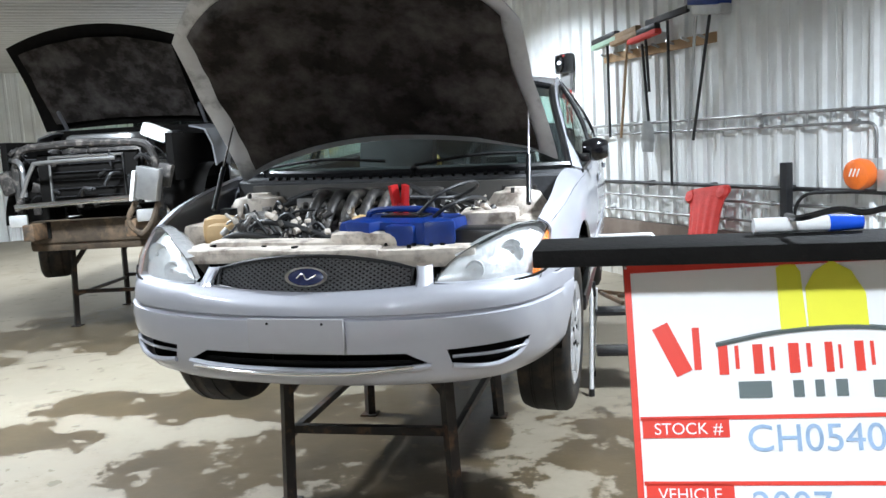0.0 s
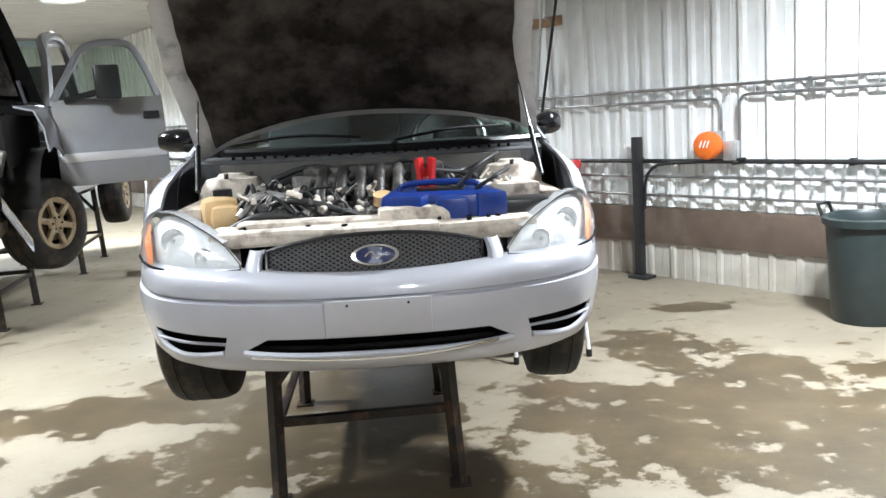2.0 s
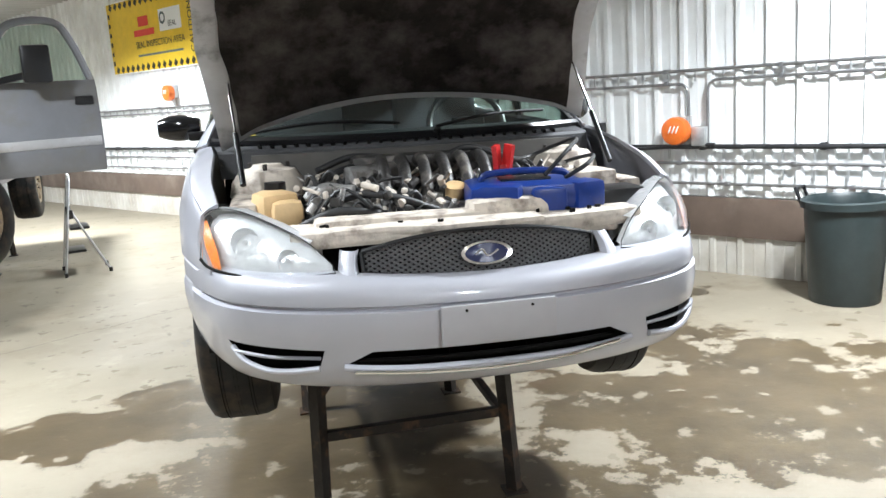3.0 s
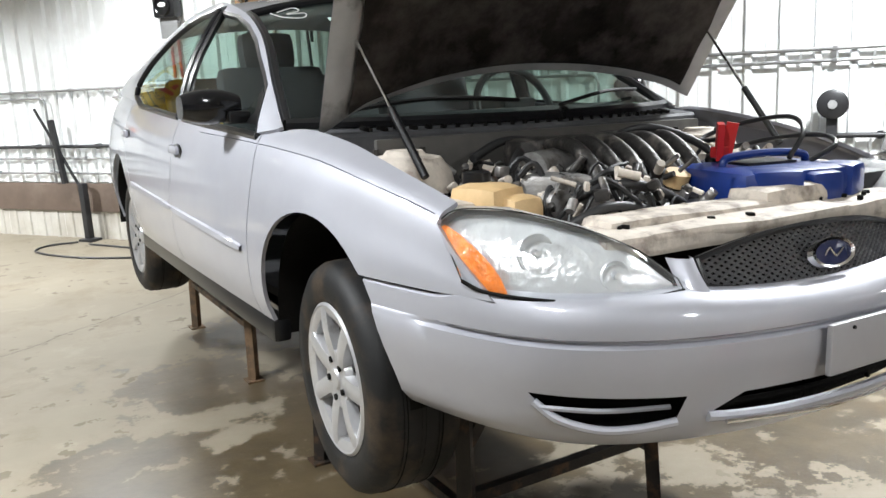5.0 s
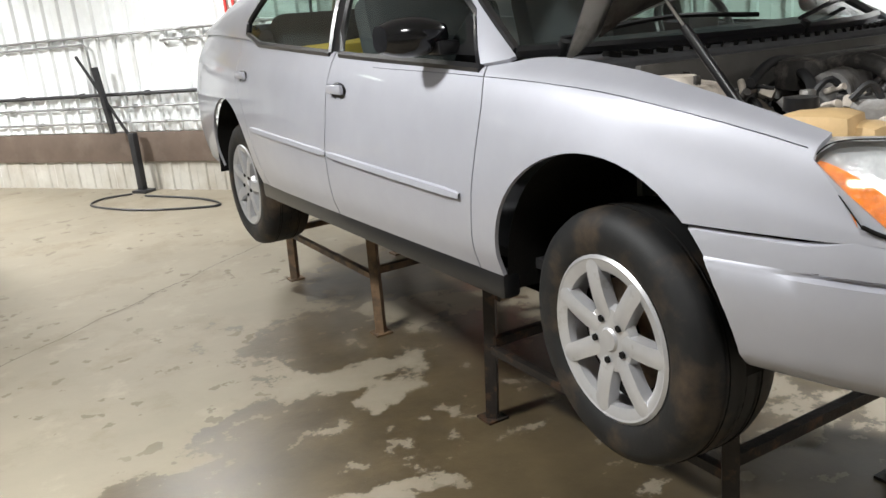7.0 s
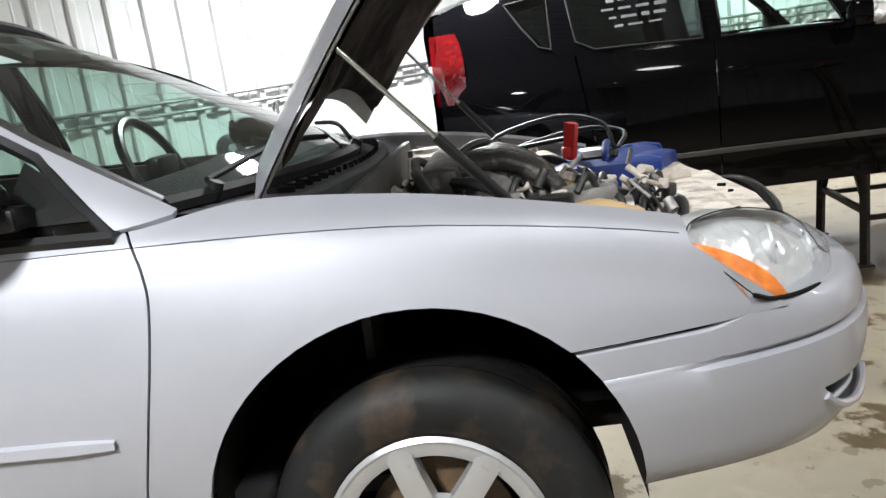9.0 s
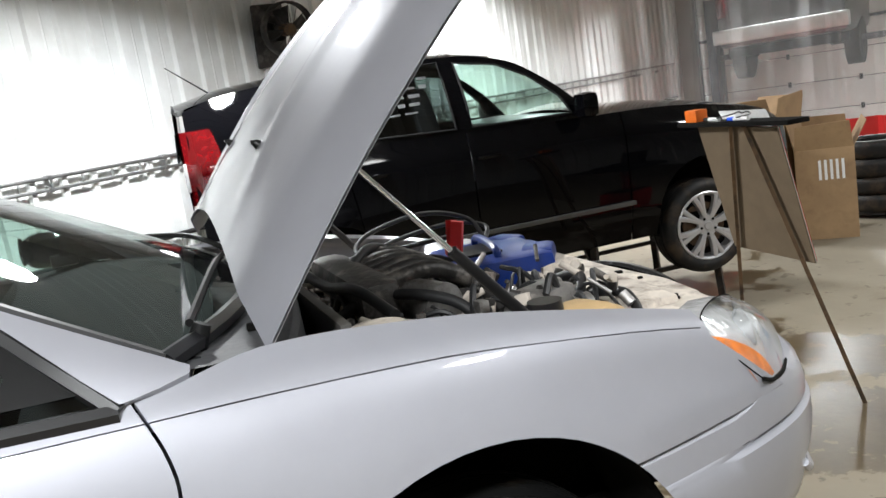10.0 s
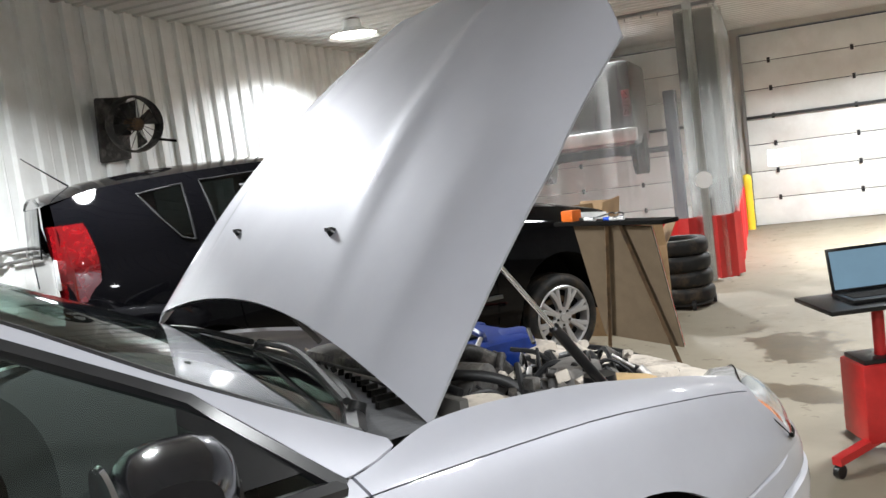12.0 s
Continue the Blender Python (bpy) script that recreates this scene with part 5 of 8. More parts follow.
# the right flank stands a little closer to the middle than the left
for ob in car.children_recursive:
    if ob.type == "MESH":
        for v in ob.data.vertices:
            x = v.co.x
            if x > 0:
                v.co.x = x - 0.05 * min(1, (x / 0.87) ** 5) - 0.35 * max(0, x - 0.87)

# ---- jump starter standing in the bay ----
jump = thing("jump_starter", "blue portable jump starter standing on the engine with black cables", "jump starter", at=LEAN @ Matrix.Translation((-0.11, -0.07, -0.018)))
bm = bmesh.new()
box(bm, (0.34, 0.41, 1.275), (0.38, 0.30, 0.085), Matrix.Rotation(radians(-9), 3, "Z"), 0.03)
case = part("case", bm, BLUE, jump)
for c, size, turn in (((0.235, 0.30, 1.27), (0.13, 0.10, 0.10), -30), ((0.37, 0.26, 1.265), (0.11, 0.06, 0.085), -6), ((0.49, 0.29, 1.275), (0.11, 0.10, 0.09), 18)):
    part("cable_pod", blk(c, size, Matrix.Rotation(radians(turn), 3, "Z"), 0.02), BLUE, case)
part("label_patch", blk((0.33, 0.27, 1.262), (0.10, 0.05, 0.05), Matrix.Rotation(radians(-9), 3, "Z"), 0.004), BLACKPL, case, "dark worn label")
part("base", blk((0.34, 0.41, 1.225), (0.36, 0.28, 0.03), Matrix.Rotation(radians(-9), 3, "Z"), 0.01), BLACKPL, jump)
bm = tube(bmesh.new(), [(0.20, 0.43, 1.31), (0.22, 0.43, 1.338), (0.34, 0.41, 1.346), (0.46, 0.39, 1.338), (0.48, 0.39, 1.31)], 0.011, 8)
part("handle", bm, BLUE, jump)
part("switch_panel", blk((0.345, 0.43, 1.321), (0.16, 0.10, 0.008), Matrix.Rotation(radians(-9), 3, "Z"), 0.002), BLACKPL, jump)
part("cable", tube(bmesh.new(), [(0.40, 0.38, 1.33), (0.48, 0.40, 1.40), (0.56, 0.52, 1.43), (0.55, 0.70, 1.40), (0.45, 0.74, 1.36), (0.33, 0.52, 1.38)], 0.007, 8), HOSE, jump)
part("cable", tube(bmesh.new(), [(0.46, 0.36, 1.32), (0.52, 0.33, 1.36), (0.58, 0.42, 1.38), (0.60, 0.60, 1.36), (0.56, 0.72, 1.33)], 0.007, 8), HOSE, jump)
cl = bmesh.new()
for s in (-1, 1):
    bar(cl, (0.30 + s * 0.012, 0.52, 1.325), (0.30 + s * 0.024, 0.505, 1.425), 0.018, 0.032)
box(cl, (0.30, 0.522, 1.345), (0.055, 0.032, 0.03), None, 0.004)
part("clamp", cl, RED, jump, "red cable clamp")


# ---- steel stands under the cars ----
def stand(name, xs, ys, top, mat, label, spread=0.03, group="vehicle stands", m=None):
    t = thing(name, label, "vehicle stand", group, at=m)
    x0, x1 = xs
    y0, y1 = ys
    for x, sx in ((x0, -1), (x1, 1)):
        for y, sy in ((y0, -1), (y1, 1)):
            leg = part("leg", bar(bmesh.new(), (x + sx * spread, y + sy * spread, 0.0), (x, y, top), 0.045), mat, t, smooth=False)
            part("foot_plate", blk((x + sx * spread, y + sy * spread, 0.005), (0.09, 0.09, 0.01)), mat, leg, smooth=False)
        part("top_rail", bar(bmesh.new(), (x, y0 - 0.03, top), (x, y1 + 0.03, top), 0.05), mat, t, smooth=False)
        part("side_rail", bar(bmesh.new(), (x + sx * spread * 0.6, y0, 0.30), (x + sx * spread * 0.6, y1, 0.30), 0.03), mat, t, smooth=False)
    for y in (y0, y1):
        part("cross_rail", bar(bmesh.new(), (x0, y, top), (x1, y, top), 0.05), mat, t, smooth=False)
        part("cross_bar", bar(bmesh.new(), (x0 - spread * 0.5, y, 0.33), (x1 + spread * 0.5, y, 0.33), 0.035), mat, t, smooth=False)
        for x, s in ((x0, 1), (x1, -1)):
            part("brace", bar(bmesh.new(), (x, y, top - 0.30), (x + s * 0.22, y, top - 0.02), 0.035), mat, t, smooth=False)
    return t


stand("vehicle_stand", (-0.46, 0.235), (0.80, 1.92), 0.80, STEEL, "dark steel trestle stand under the front of the sedan")
stand("vehicle_stand", (-0.40, 0.30), (3.10, 4.29), 0.80, BROWNLEG, "rusty steel trestle stand under the rear of the sedan", 0.02)


# ---- things along the long wall (in the building's axes) ----
def pipe_run(name, pts, r, mat, label, clips=()):
    t = thing(name, label, "pipe", "wall pipes", at=B)
    part("tube", tube(bmesh.new(), pts, r, 10, 1), mat, t)
    for x, z in clips:
        part("clip", blk((x, -0.035, z), (0.035, 0.06, r * 2.8), bevel=0.004), mat, t)
    return t


def bend(a, b, c, r=0.09, n=6):
    """Two straight runs joined by a round elbow at b."""
    a, b, c = Vector(a), Vector(b), Vector(c)
    p, q = b + (a - b).normalized() * r, b + (c - b).normalized() * r
    arc = [p.lerp(b, t).lerp(b.lerp(q, t), t) for t in np.linspace(0, 1, n)]
    return [a] + arc + [c]


CL = [(-11.9 + 0.914 * k) for k in range(29)]
pipe_run("conduit_pipe", [(-12, -0.05, 1.60), (14.5, -0.05, 1.60)], 0.013, PIPE, "grey steel conduit clipped along the wall", [(x, 1.60) for x in CL])
pipe_run("conduit_pipe", bend((-4.9, -0.05, 1.51), (0.17, -0.05, 1.50), (0.17, -0.05, 1.12)), 0.012, PIPE, "grey steel conduit bending down to a box", [(x, 1.51) for x in CL if -4.9 < x < 0.1])
pipe_run("conduit_pipe", bend((13, -0.05, 1.52), (0.33, -0.05, 1.52), (0.33, -0.05, 1.02)), 0.012, PIPE, "grey steel conduit bending down the wall", [(x, 1.52) for x in CL if x > 0.4])
pipe_run("conduit_pipe", bend((-12, -0.05, 1.53), (-5.9, -0.05, 1.53), (-5.9, -0.05, 0.62)), 0.012, PIPE, "grey steel conduit bending down by the post", [(x, 1.53) for x in CL if x < -6])
pipe_run("air_pipe", [(-12, -0.06, 1.01), (14.5, -0.06, 1.01)], 0.019, PIPED, "dark air line along the wall", [(x + 0.3, 1.01) for x in CL])
pipe_run("conduit_pipe", [(-12, -0.05, 0.88), (14.5, -0.05, 0.88)], 0.013, PIPE, "grey steel conduit low on the wall", [(x + 0.1, 0.88) for x in CL])
pipe_run("conduit_pipe", [(-12, -0.05, 0.72), (14.5, -0.05, 0.72)], 0.012, PIPE, "grey steel conduit above the brown band", [(x + 0.5, 0.72) for x in CL])
pipe_run("air_hose", bend((-0.56, -0.09, 0.60), (-0.54, -0.09, 0.98), (0.4, -0.08, 1.03), 0.2), 0.014, PIPED, "black hose curving up from the post")
GAUGEG = material("gauge_grey", (0.22, 0.22, 0.22), 0.5)
GALV = material("galvanised", (0.55, 0.56, 0.56), 0.4, 0.7, 0.15, 10)
# bars between the pipes, one on every rib, standing in for their shadow marks
for z0, z1 in ((1.49, 1.615), (0.70, 1.03)):
    t = thing("clip_strip", "row of thin galvanised bars standing in for pipe shadows on the wall ribs", "pipe hangers", "wall pipes", at=B)
    bm = bmesh.new()
    for k in range(116):
        x = -12 + 0.2286 * k + 0.11
        for zc in ((z0 + z1) / 2,) if z1 - z0 < 0.2 else (0.80, 0.95):
            box(bm, (x, -0.045, zc), (0.014, 0.014, 0.075), None, 0)
    part("clip_rail", bm, GALV, t, smooth=False)["kind"] = "stuff"


def wall_post(x, h, mat, label, foot=True):
    t = thing("steel_post", label, "post", "wall posts", at=B @ pose(x, -0.12, 0))
    part("post_shaft", blk((0, 0, h / 2), (0.07, 0.07, h), bevel=0.006), mat, t)
    part("base_plate", blk((0.03, -0.02, 0.015), (0.19, 0.15, 0.03), bevel=0.005), mat, t)
    return t


wall_post(-0.60, 1.22, PIPED, "black steel post standing against the wall")
wall_post(1.81, 1.20, PIPED, "black steel post against the ribbed wall")
wall_post(-5.43, 0.62, PIPED, "short black post in front of the brown band")
t = thing("steel_post", "thin black post leaning against the wall pipes", "post", "wall posts", at=B)
part("post_shaft", bar(bmesh.new(), (-5.75, -0.14, 1.30), (-5.66, -0.14, 0.62), 0.05), PIPED, t, smooth=False)
part("brace", bar(bmesh.new(), (-6.0, -0.12, 1.42), (-5.45, -0.12, 0.55), 0.022), PIPED, t, smooth=False)
t = thing("air_hose", "black hose lying in a loop on the floor by the post", "hose", at=B)
part("tube", tube(bmesh.new(), [(-5.40, -0.3, 0.02), (-5.62, -0.5, 0.012), (-5.45, -0.78, 0.012), (-4.7, -0.88, 0.012), (-4.0, -0.66, 0.012), (-4.4, -0.42, 0.012), (-5.2, -0.33, 0.012)], 0.010, 8, 10), PIPED, t)


def hose_reel(x, z, label):
    t = thing("cord_reel", label, "cord reel", "cord reels", at=B @ pose(x, -0.14, z))
    m = Matrix.Rotation(radians(90), 4, "X")
    part("drum", lathe(bmesh.new(), [(0, 0.06), (0.08, 0.06), (0.105, 0.045), (0.112, 0.0), (0.105, -0.045), (0.08, -0.06), (0, -0.06)], 28, m), ORANGE, t)
    part("wall_bracket", blk((0.02, 0.09, 0.02), (0.10, 0.10, 0.18), bevel=0.01), GALV, t)
    for k in (-0.035, 0.01, 0.055):
        part("rib", blk((k * 0.7, -0.062, 0.015), (0.010, 0.008, 0.06), Matrix.Rotation(0.4, 3, "Y"), 0.003), WHITEB, t)
    return t


hose_reel(0.11, 1.14, "orange cord reel with white slots on the wall")
hose_reel(-7.74, 1.80, "orange cord reel high on the ribbed wall")
t = thing("junction_box", "grey junction box under the bent conduits", "electric box", at=B)
part("box_body", blk((0.27, -0.05, 1.09), (0.13, 0.08, 0.16), bevel=0.008), GALV, t)
part("box_cover", blk((0.27, -0.095, 1.09), (0.11, 0.008, 0.14), bevel=0.003), GALV, t)
t = thing("junction_box", "grey outlet box with a spout on the wall", "electric box", at=B)
part("box_body", blk((2.22, -0.05, 1.10), (0.10, 0.08, 0.15), bevel=0.01), GALV, t)
part("outlet_spout", blk((2.19, -0.11, 1.0), (0.10, 0.10, 0.20), Matrix.Rotation(radians(18), 3, "Y"), 0.015), GAUGEG, t)
part("riser_pipe", tube(bmesh.new(), [(2.24, -0.05, 1.17), (2.24, -0.05, 1.50)], 0.012, 8, 1), PIPE, t)
t = thing("hose_reel", "round black reel on top of the wall post", "hose reel", at=B @ pose(1.81, -0.17, 1.23))
part("drum", lathe(bmesh.new(), [(0.0, 0.03), (0.085, 0.03), (0.10, 0.02), (0.10, -0.02), (0.085, -0.03), (0.0, -0.03)], 24, pose(0, 0, 0, 90)), PIPED, t)
part("drum_cap", cyl(bmesh.new(), (0, -0.03, 0), (0, -0.04, 0), 0.03, seg=14), GALV, t)

# wall clock in a box with a red strap
t = thing("pressure_gauge_box", "grey gauge box with a dark dial high on the wall", "gauge", at=B @ pose(-4.03, -0.08, 2.25))
part("box_body", blk((0, 0.02, 0.09), (0.27, 0.12, 0.22), bevel=0.03), BLACKPL, t)
part("mount_plate", blk((0, 0.04, -0.11), (0.22, 0.05, 0.20), bevel=0.01), GAUGEG, t)
dial = part("dial", lathe(bmesh.new(), [(0, 0.0), (0.075, 0.0), (0.092, 0.012), (0.10, 0.0)], 24, pose(0, -0.045, 0.09, 90)), GLOSSBLK, t)
part("dial_face", lathe(bmesh.new(), [(0, 0.004), (0.05, 0.004)], 24, pose(0, -0.05, 0.10, 90) @ Matrix.Diagonal((1, 0.45, 1, 1))), WHITEB, dial)
part("status_lamp", cyl(bmesh.new(), (0.10, -0.045, 0.17), (0.10, -0.055, 0.17), 0.012, seg=10), RED, t)
t = thing("red_strap", "pair of red straps hanging on the wall under the gauge", "strap", at=B)
for k in (-0.05, 0.04):
    part("strap", blk((-4.0 + k, -0.035, 1.86), (0.03, 0.012, 0.40), bevel=0.003), REDR, t)


# long-handled tools hanging on a rack
def text_part(txt, size, m, mat, parent, align="LEFT", name="lettering", depth=0.0006):
    cu = bpy.data.curves.new("lettering", "FONT")
    cu.body, cu.size, cu.align_x, cu.extrude = txt, size, align, depth
    tmp = bpy.data.objects.new("lettering", cu)
    scene.collection.objects.link(tmp)
    dg = bpy.context.evaluated_depsgraph_get()
    me = bpy.data.meshes.new_from_object(tmp.evaluated_get(dg))
    bpy.data.objects.remove(tmp)
    me.transform(m)
    me.materials.clear()
    me.materials.append(mat)
    ob = new(name, me)
    ob.parent = parent
    return ob


rack = thing("tool_rack", "pale wall rack holding long-handled tools", "tool rack", at=B)
part("rack_rail", blk((-2.35, -0.04, 2.30), (1.75, 0.03, 0.09), bevel=0.004), CARD, rack)
for k in range(8):
    part("hook", bar(bmesh.new(), (-3.15 + 0.22 * k, -0.05, 2.31), (-3.15 + 0.22 * k, -0.14, 2.34), 0.02), GALV, rack)
HANDLE = material("wood_handle", (0.30, 0.2, 0.11), 0.6, 0, 0.2, 12)
GREEN = material("pale_green", (0.35, 0.5, 0.38), 0.5)


def tool(name, label, x0, z0, x1, z1, head, hmat, smat=PIPED):
    t = thing(name, label, "hand tool", "tools on the rack", at=B)
    part("shaft", cyl(bmesh.new(), (x0, -0.14, z0), (x1, -0.10, z1), 0.014, seg=10), smat, t)
    if head == "push":
        part("head", blk((x0, -0.16, z0 + 0.02), (0.46, 0.08, 0.05), Matrix.Rotation(radians(-6), 3, "Y"), 0.01), hmat, t)
        part("bristle", blk((x0, -0.16, z0 + 0.07), (0.44, 0.07, 0.06), Matrix.Rotation(radians(-6), 3, "Y"), 0.012), smat, t)
    elif head == "squeegee":
        part("head", blk((x0, -0.15, z0 + 0.02), (0.62, 0.04, 0.03), Matrix.Rotation(radians(-4), 3, "Y"), 0.006), hmat, t)
        part("blade", blk((x0, -0.16, z0 + 0.045), (0.62, 0.012, 0.04), Matrix.Rotation(radians(-4), 3, "Y"), 0.003), PIPED, t)
    elif head == "shovel":
        bm = bmesh.new()
        grid(bm, [[(x1 + u * w, -0.12 - 0.03 * (1 - u * u), z1 - d) for u in np.linspace(-1, 1, 7)] for d, w in ((0.0, 0.05), (0.06, 0.10), (0.2, 0.11), (0.30, 0.09))])
        bmesh.ops.solidify(bm, geom=bm.faces[:], thickness=0.004)
        part("blade", bm, hmat, t)
    elif head == "brush":
        part("head", blk((x0, -0.16, z0 + 0.03), (0.40, 0.16, 0.06), Matrix.Rotation(radians(8), 3, "Y"), 0.02), hmat, t)
        part("bristle", blk((x0 + 0.03, -0.16, z0 - 0.04), (0.38, 0.12, 0.09), Matrix.Rotation(radians(8), 3, "Y"), 0.02), GALV, t)
    return t


tool("push_broom", "green-headed push broom hung on the rack", -3.02, 2.42, -3.08, 1.48, "push", GREEN)
tool("push_broom", "push broom with a wooden handle on the rack", -2.66, 2.42, -2.88, 1.47, "push", HANDLE, HANDLE)
tool("shovel", "shovel hanging blade down from the rack", -2.42, 2.36, -2.40, 1.62, "shovel", GALV)
tool("squeegee", "black floor squeegee with a long dark handle", -2.02, 2.52, -2.06, 1.0, "squeegee", PIPED)
tool("push_broom", "red-collared push broom on the rack", -2.36, 2.40, -2.38, 1.9, "push", REDR)
tool("wash_brush", "blue wash brush on a long black pole", -1.42, 2.56, -1.74, 1.42, "brush", BLUE)
tool("scraper", "thin scraper pole beside the wash brush", -1.62, 2.5, -1.80, 1.5, "none", GALV, GALV)

# yellow notice on the wall
sg = thing("caution_sign", "yellow caution sign with black hazard border on the wall", "sign", at=B @ pose(-8.22, -0.05, 2.675))
SW, SH = 2.50, 1.05
part("sign_panel", blk((0, 0, 0), (SW, 0.012, SH), bevel=0.003), YELLOW, sg)
part("sign_rim", tube(bmesh.new(), [(-SW / 2, 0, -SH / 2), (SW / 2, 0, -SH / 2), (SW / 2, 0, SH / 2), (-SW / 2, 0, SH / 2), (-SW / 2, 0, -SH / 2)], 0.012, 6, 1), WHITEB, sg)
for k in range(15):
    for zz in (-SH / 2 + 0.06, SH / 2 - 0.06):
        part("hazard_dash", blk((-SW / 2 + 0.14 + k * 0.16, -0.008, zz), (0.075, 0.004, 0.085), Matrix.Rotation(radians(35), 3, "Y")), BLACKPL, sg, smooth=False)
for k in range(6):
    part("hazard_dash", blk((-SW / 2 + 0.05, -0.008, -0.36 + k * 0.14), (0.05, 0.004, 0.065)), BLACKPL, sg, smooth=False)
text_part("SEAL INSPECTION AREA", 0.13, pose(0.27, -0.009, -0.19, 90), BLACKPL, sg, "CENTER")
text_part("CAUTION", 0.15, pose(SW / 2 - 0.04, -0.009, -0.36, 90) @ pose(0, 0, 0, 0, 0, 90), BLACKPL, sg)
text_part("SEAL", 0.11, pose(0.56, -0.011, 0.04, 90), BLACKPL, sg)
part("seal_mark", lathe(bmesh.new(), [(0.05, 0.0), (0.085, 0.0)], 20, pose(0.42, -0.0115, 0.17, 90)), INKG, sg)
part("white_patch", blk((0.62, -0.008, 0.14), (0.60, 0.003, 0.30)), WHITEB, sg, smooth=False)
part("text_bar", blk((0.25, -0.009, -0.30), (1.3, 0.002, 0.03)), INKG, sg, smooth=False)
part("logo_bar", blk((-0.15, -0.009, 0.02), (0.60, 0.002, 0.09)), INKR, sg, smooth=False)
part("logo_bar", blk((-0.15, -0.009, 0.18), (0.30, 0.002, 0.14)), INKR, sg, smooth=False)

# red mechanic's creeper leaning on the wall
cm = B @ pose(-1.38, -0.40, 0.02) @ Matrix.Rotation(radians(-17), 4, "X") @ Matrix.Rotation(radians(-8), 4, "Y")
cr = thing("mechanics_creeper", "red plastic mechanic's creeper leaning upright on the wall", "creeper", at=cm)
bm = bmesh.new()
rows = []
for k in range(25):
    t = k / 24
    z = 1.02 * t
    hw = 0.175 + 0.065 * (abs(2 * t - 1) ** 2.2) + 0.05 * math.exp(-((t - 0.06) / 0.05) ** 2) + 0.05 * math.exp(-((t - 0.95) / 0.05) ** 2)
    rows.append([(u * hw, -0.02 - 0.035 * (1 - abs(u) ** 2.5) + 0.010 * math.sin(u * 14) * (1 - abs(2 * t - 1)), z) for u in np.linspace(-1, 1, 25)])
grid(bm, rows)
bmesh.ops.recalc_face_normals(bm, faces=bm.faces)
bmesh.ops.solidify(bm, geom=bm.faces[:], thickness=0.03)
part("bed", bm, REDR, cr)
for x in (-0.2, 0.2):
    for z in (0.07, 0.96):
        part("corner_pad", lathe(bmesh.new(), [(0, 0.03), (0.05, 0.025), (0.065, 0), (0.05, -0.02), (0, -0.025)], 16, pose(x, -0.03, z, 90)), REDR, cr)
part("emblem", blk((0, -0.065, 0.52), (0.085, 0.006, 0.10), bevel=0.002), material("grey_badge", (0.35, 0.34, 0.3), 0.5), cr)

# black rubbish bin
cb = thing("trash_can", "large black plastic trash can by the wall", "trash can", at=B @ pose(1.47, -0.38, 0))
bm = lathe(bmesh.new(), [(0.0, 0.0), (0.215, 0.0), (0.225, 0.02), (0.262, 0.60), (0.262, 0.64), (0.285, 0.645), (0.288, 0.69), (0.27, 0.70), (0.255, 0.68), (0.25, 0.60), (0.215, 0.03), (0, 0.03)], 40)
part("bin_body", bm, material("bin_plastic", (0.022, 0.032, 0.033), 0.42, 0, 0.25, 6, 0.05, 60), cb)
for s in (-1, 1):
    part("bin_handle", tube(bmesh.new(), [(s * 0.27, -0.07, 0.66), (s * 0.31, -0.07, 0.76), (s * 0.31, 0.07, 0.76), (s * 0.27, 0.07, 0.66)], 0.013, 8, 1), BLACKPL, cb)


# step ladders
LADDERM = material("bright_tube", (0.72, 0.72, 0.73), 0.3, 0.35, 0.05, 20)
def step_ladder(m, label, h=0.93, w=0.40, mat=None):
    mat = mat or LADDERM
    t = thing("step_ladder", label, "step ladder", "step ladders", at=m)
    part("front_hoop", tube(bmesh.new(), [(-w / 2 - 0.03, -0.12, 0.02), (-w / 2, 0.03, h - 0.05), (-w / 2 + 0.05, 0.035, h), (w / 2 - 0.05, 0.035, h), (w / 2, 0.03, h - 0.05), (w / 2 + 0.03, -0.12, 0.02)], 0.013, 10, 1), mat, t)
    for s in (-1, 1):
        part("rear_leg", tube(bmesh.new(), [(s * (w / 2 - 0.02), 0.02, 0.62), (s * (w / 2 + 0.01), 0.30, 0.02)], 0.011, 10, 1), mat, t)
        for y, x in ((-0.12, w / 2 + 0.03), (0.30, w / 2 + 0.01)):
            part("rubber_foot", cyl(bmesh.new(), (s * x, y, 0.0), (s * x, y, 0.045), 0.018, seg=10), BLACKPL, t)
        part("hinge", blk((s * (w / 2), 0.0, 0.62), (0.035, 0.05, 0.09), bevel=0.006), BLACKPL, t)
    part("rear_bar", tube(bmesh.new(), [(-w / 2 + 0.01, 0.20, 0.22), (w / 2 - 0.01, 0.20, 0.22)], 0.009, 8, 1), mat, t)
    for z, y in ((0.24, -0.04), (0.47, 0.02)):
        part("tread", blk((0, y + 0.05, z), (w - 0.02, 0.18, 0.025), bevel=0.006), BLACKPL, t, "black ribbed tread")
    return t


step_ladder(pose(0.98, 2.47, 0, 0, 0, 4), "chrome step ladder with black treads beside the sedan")
step_ladder(pose(-2.594, 6.785, 0, 0, 0, -75), "dull grey step ladder standing under the pickup's door", 1.0, mat=GALV)

# clutter on the floor by the creeper
for k, (x, y, a, l) in enumerate(((-2.2, -0.7, 20, 0.7), (-2.0, -0.85, -12, 0.55), (-1.9, -0.62, 40, 0.4))):
    t = thing("scrap_bar", "rusty scrap metal bar lying on the floor", "scrap metal", "scrap bars", at=B @ pose(x, y, 0.02, 0, 0, a))
    part("bar_body", bar(bmesh.new(), (-l / 2, 0, 0), (l / 2, 0, 0.0), 0.03), BROWNLEG, t, smooth=False)


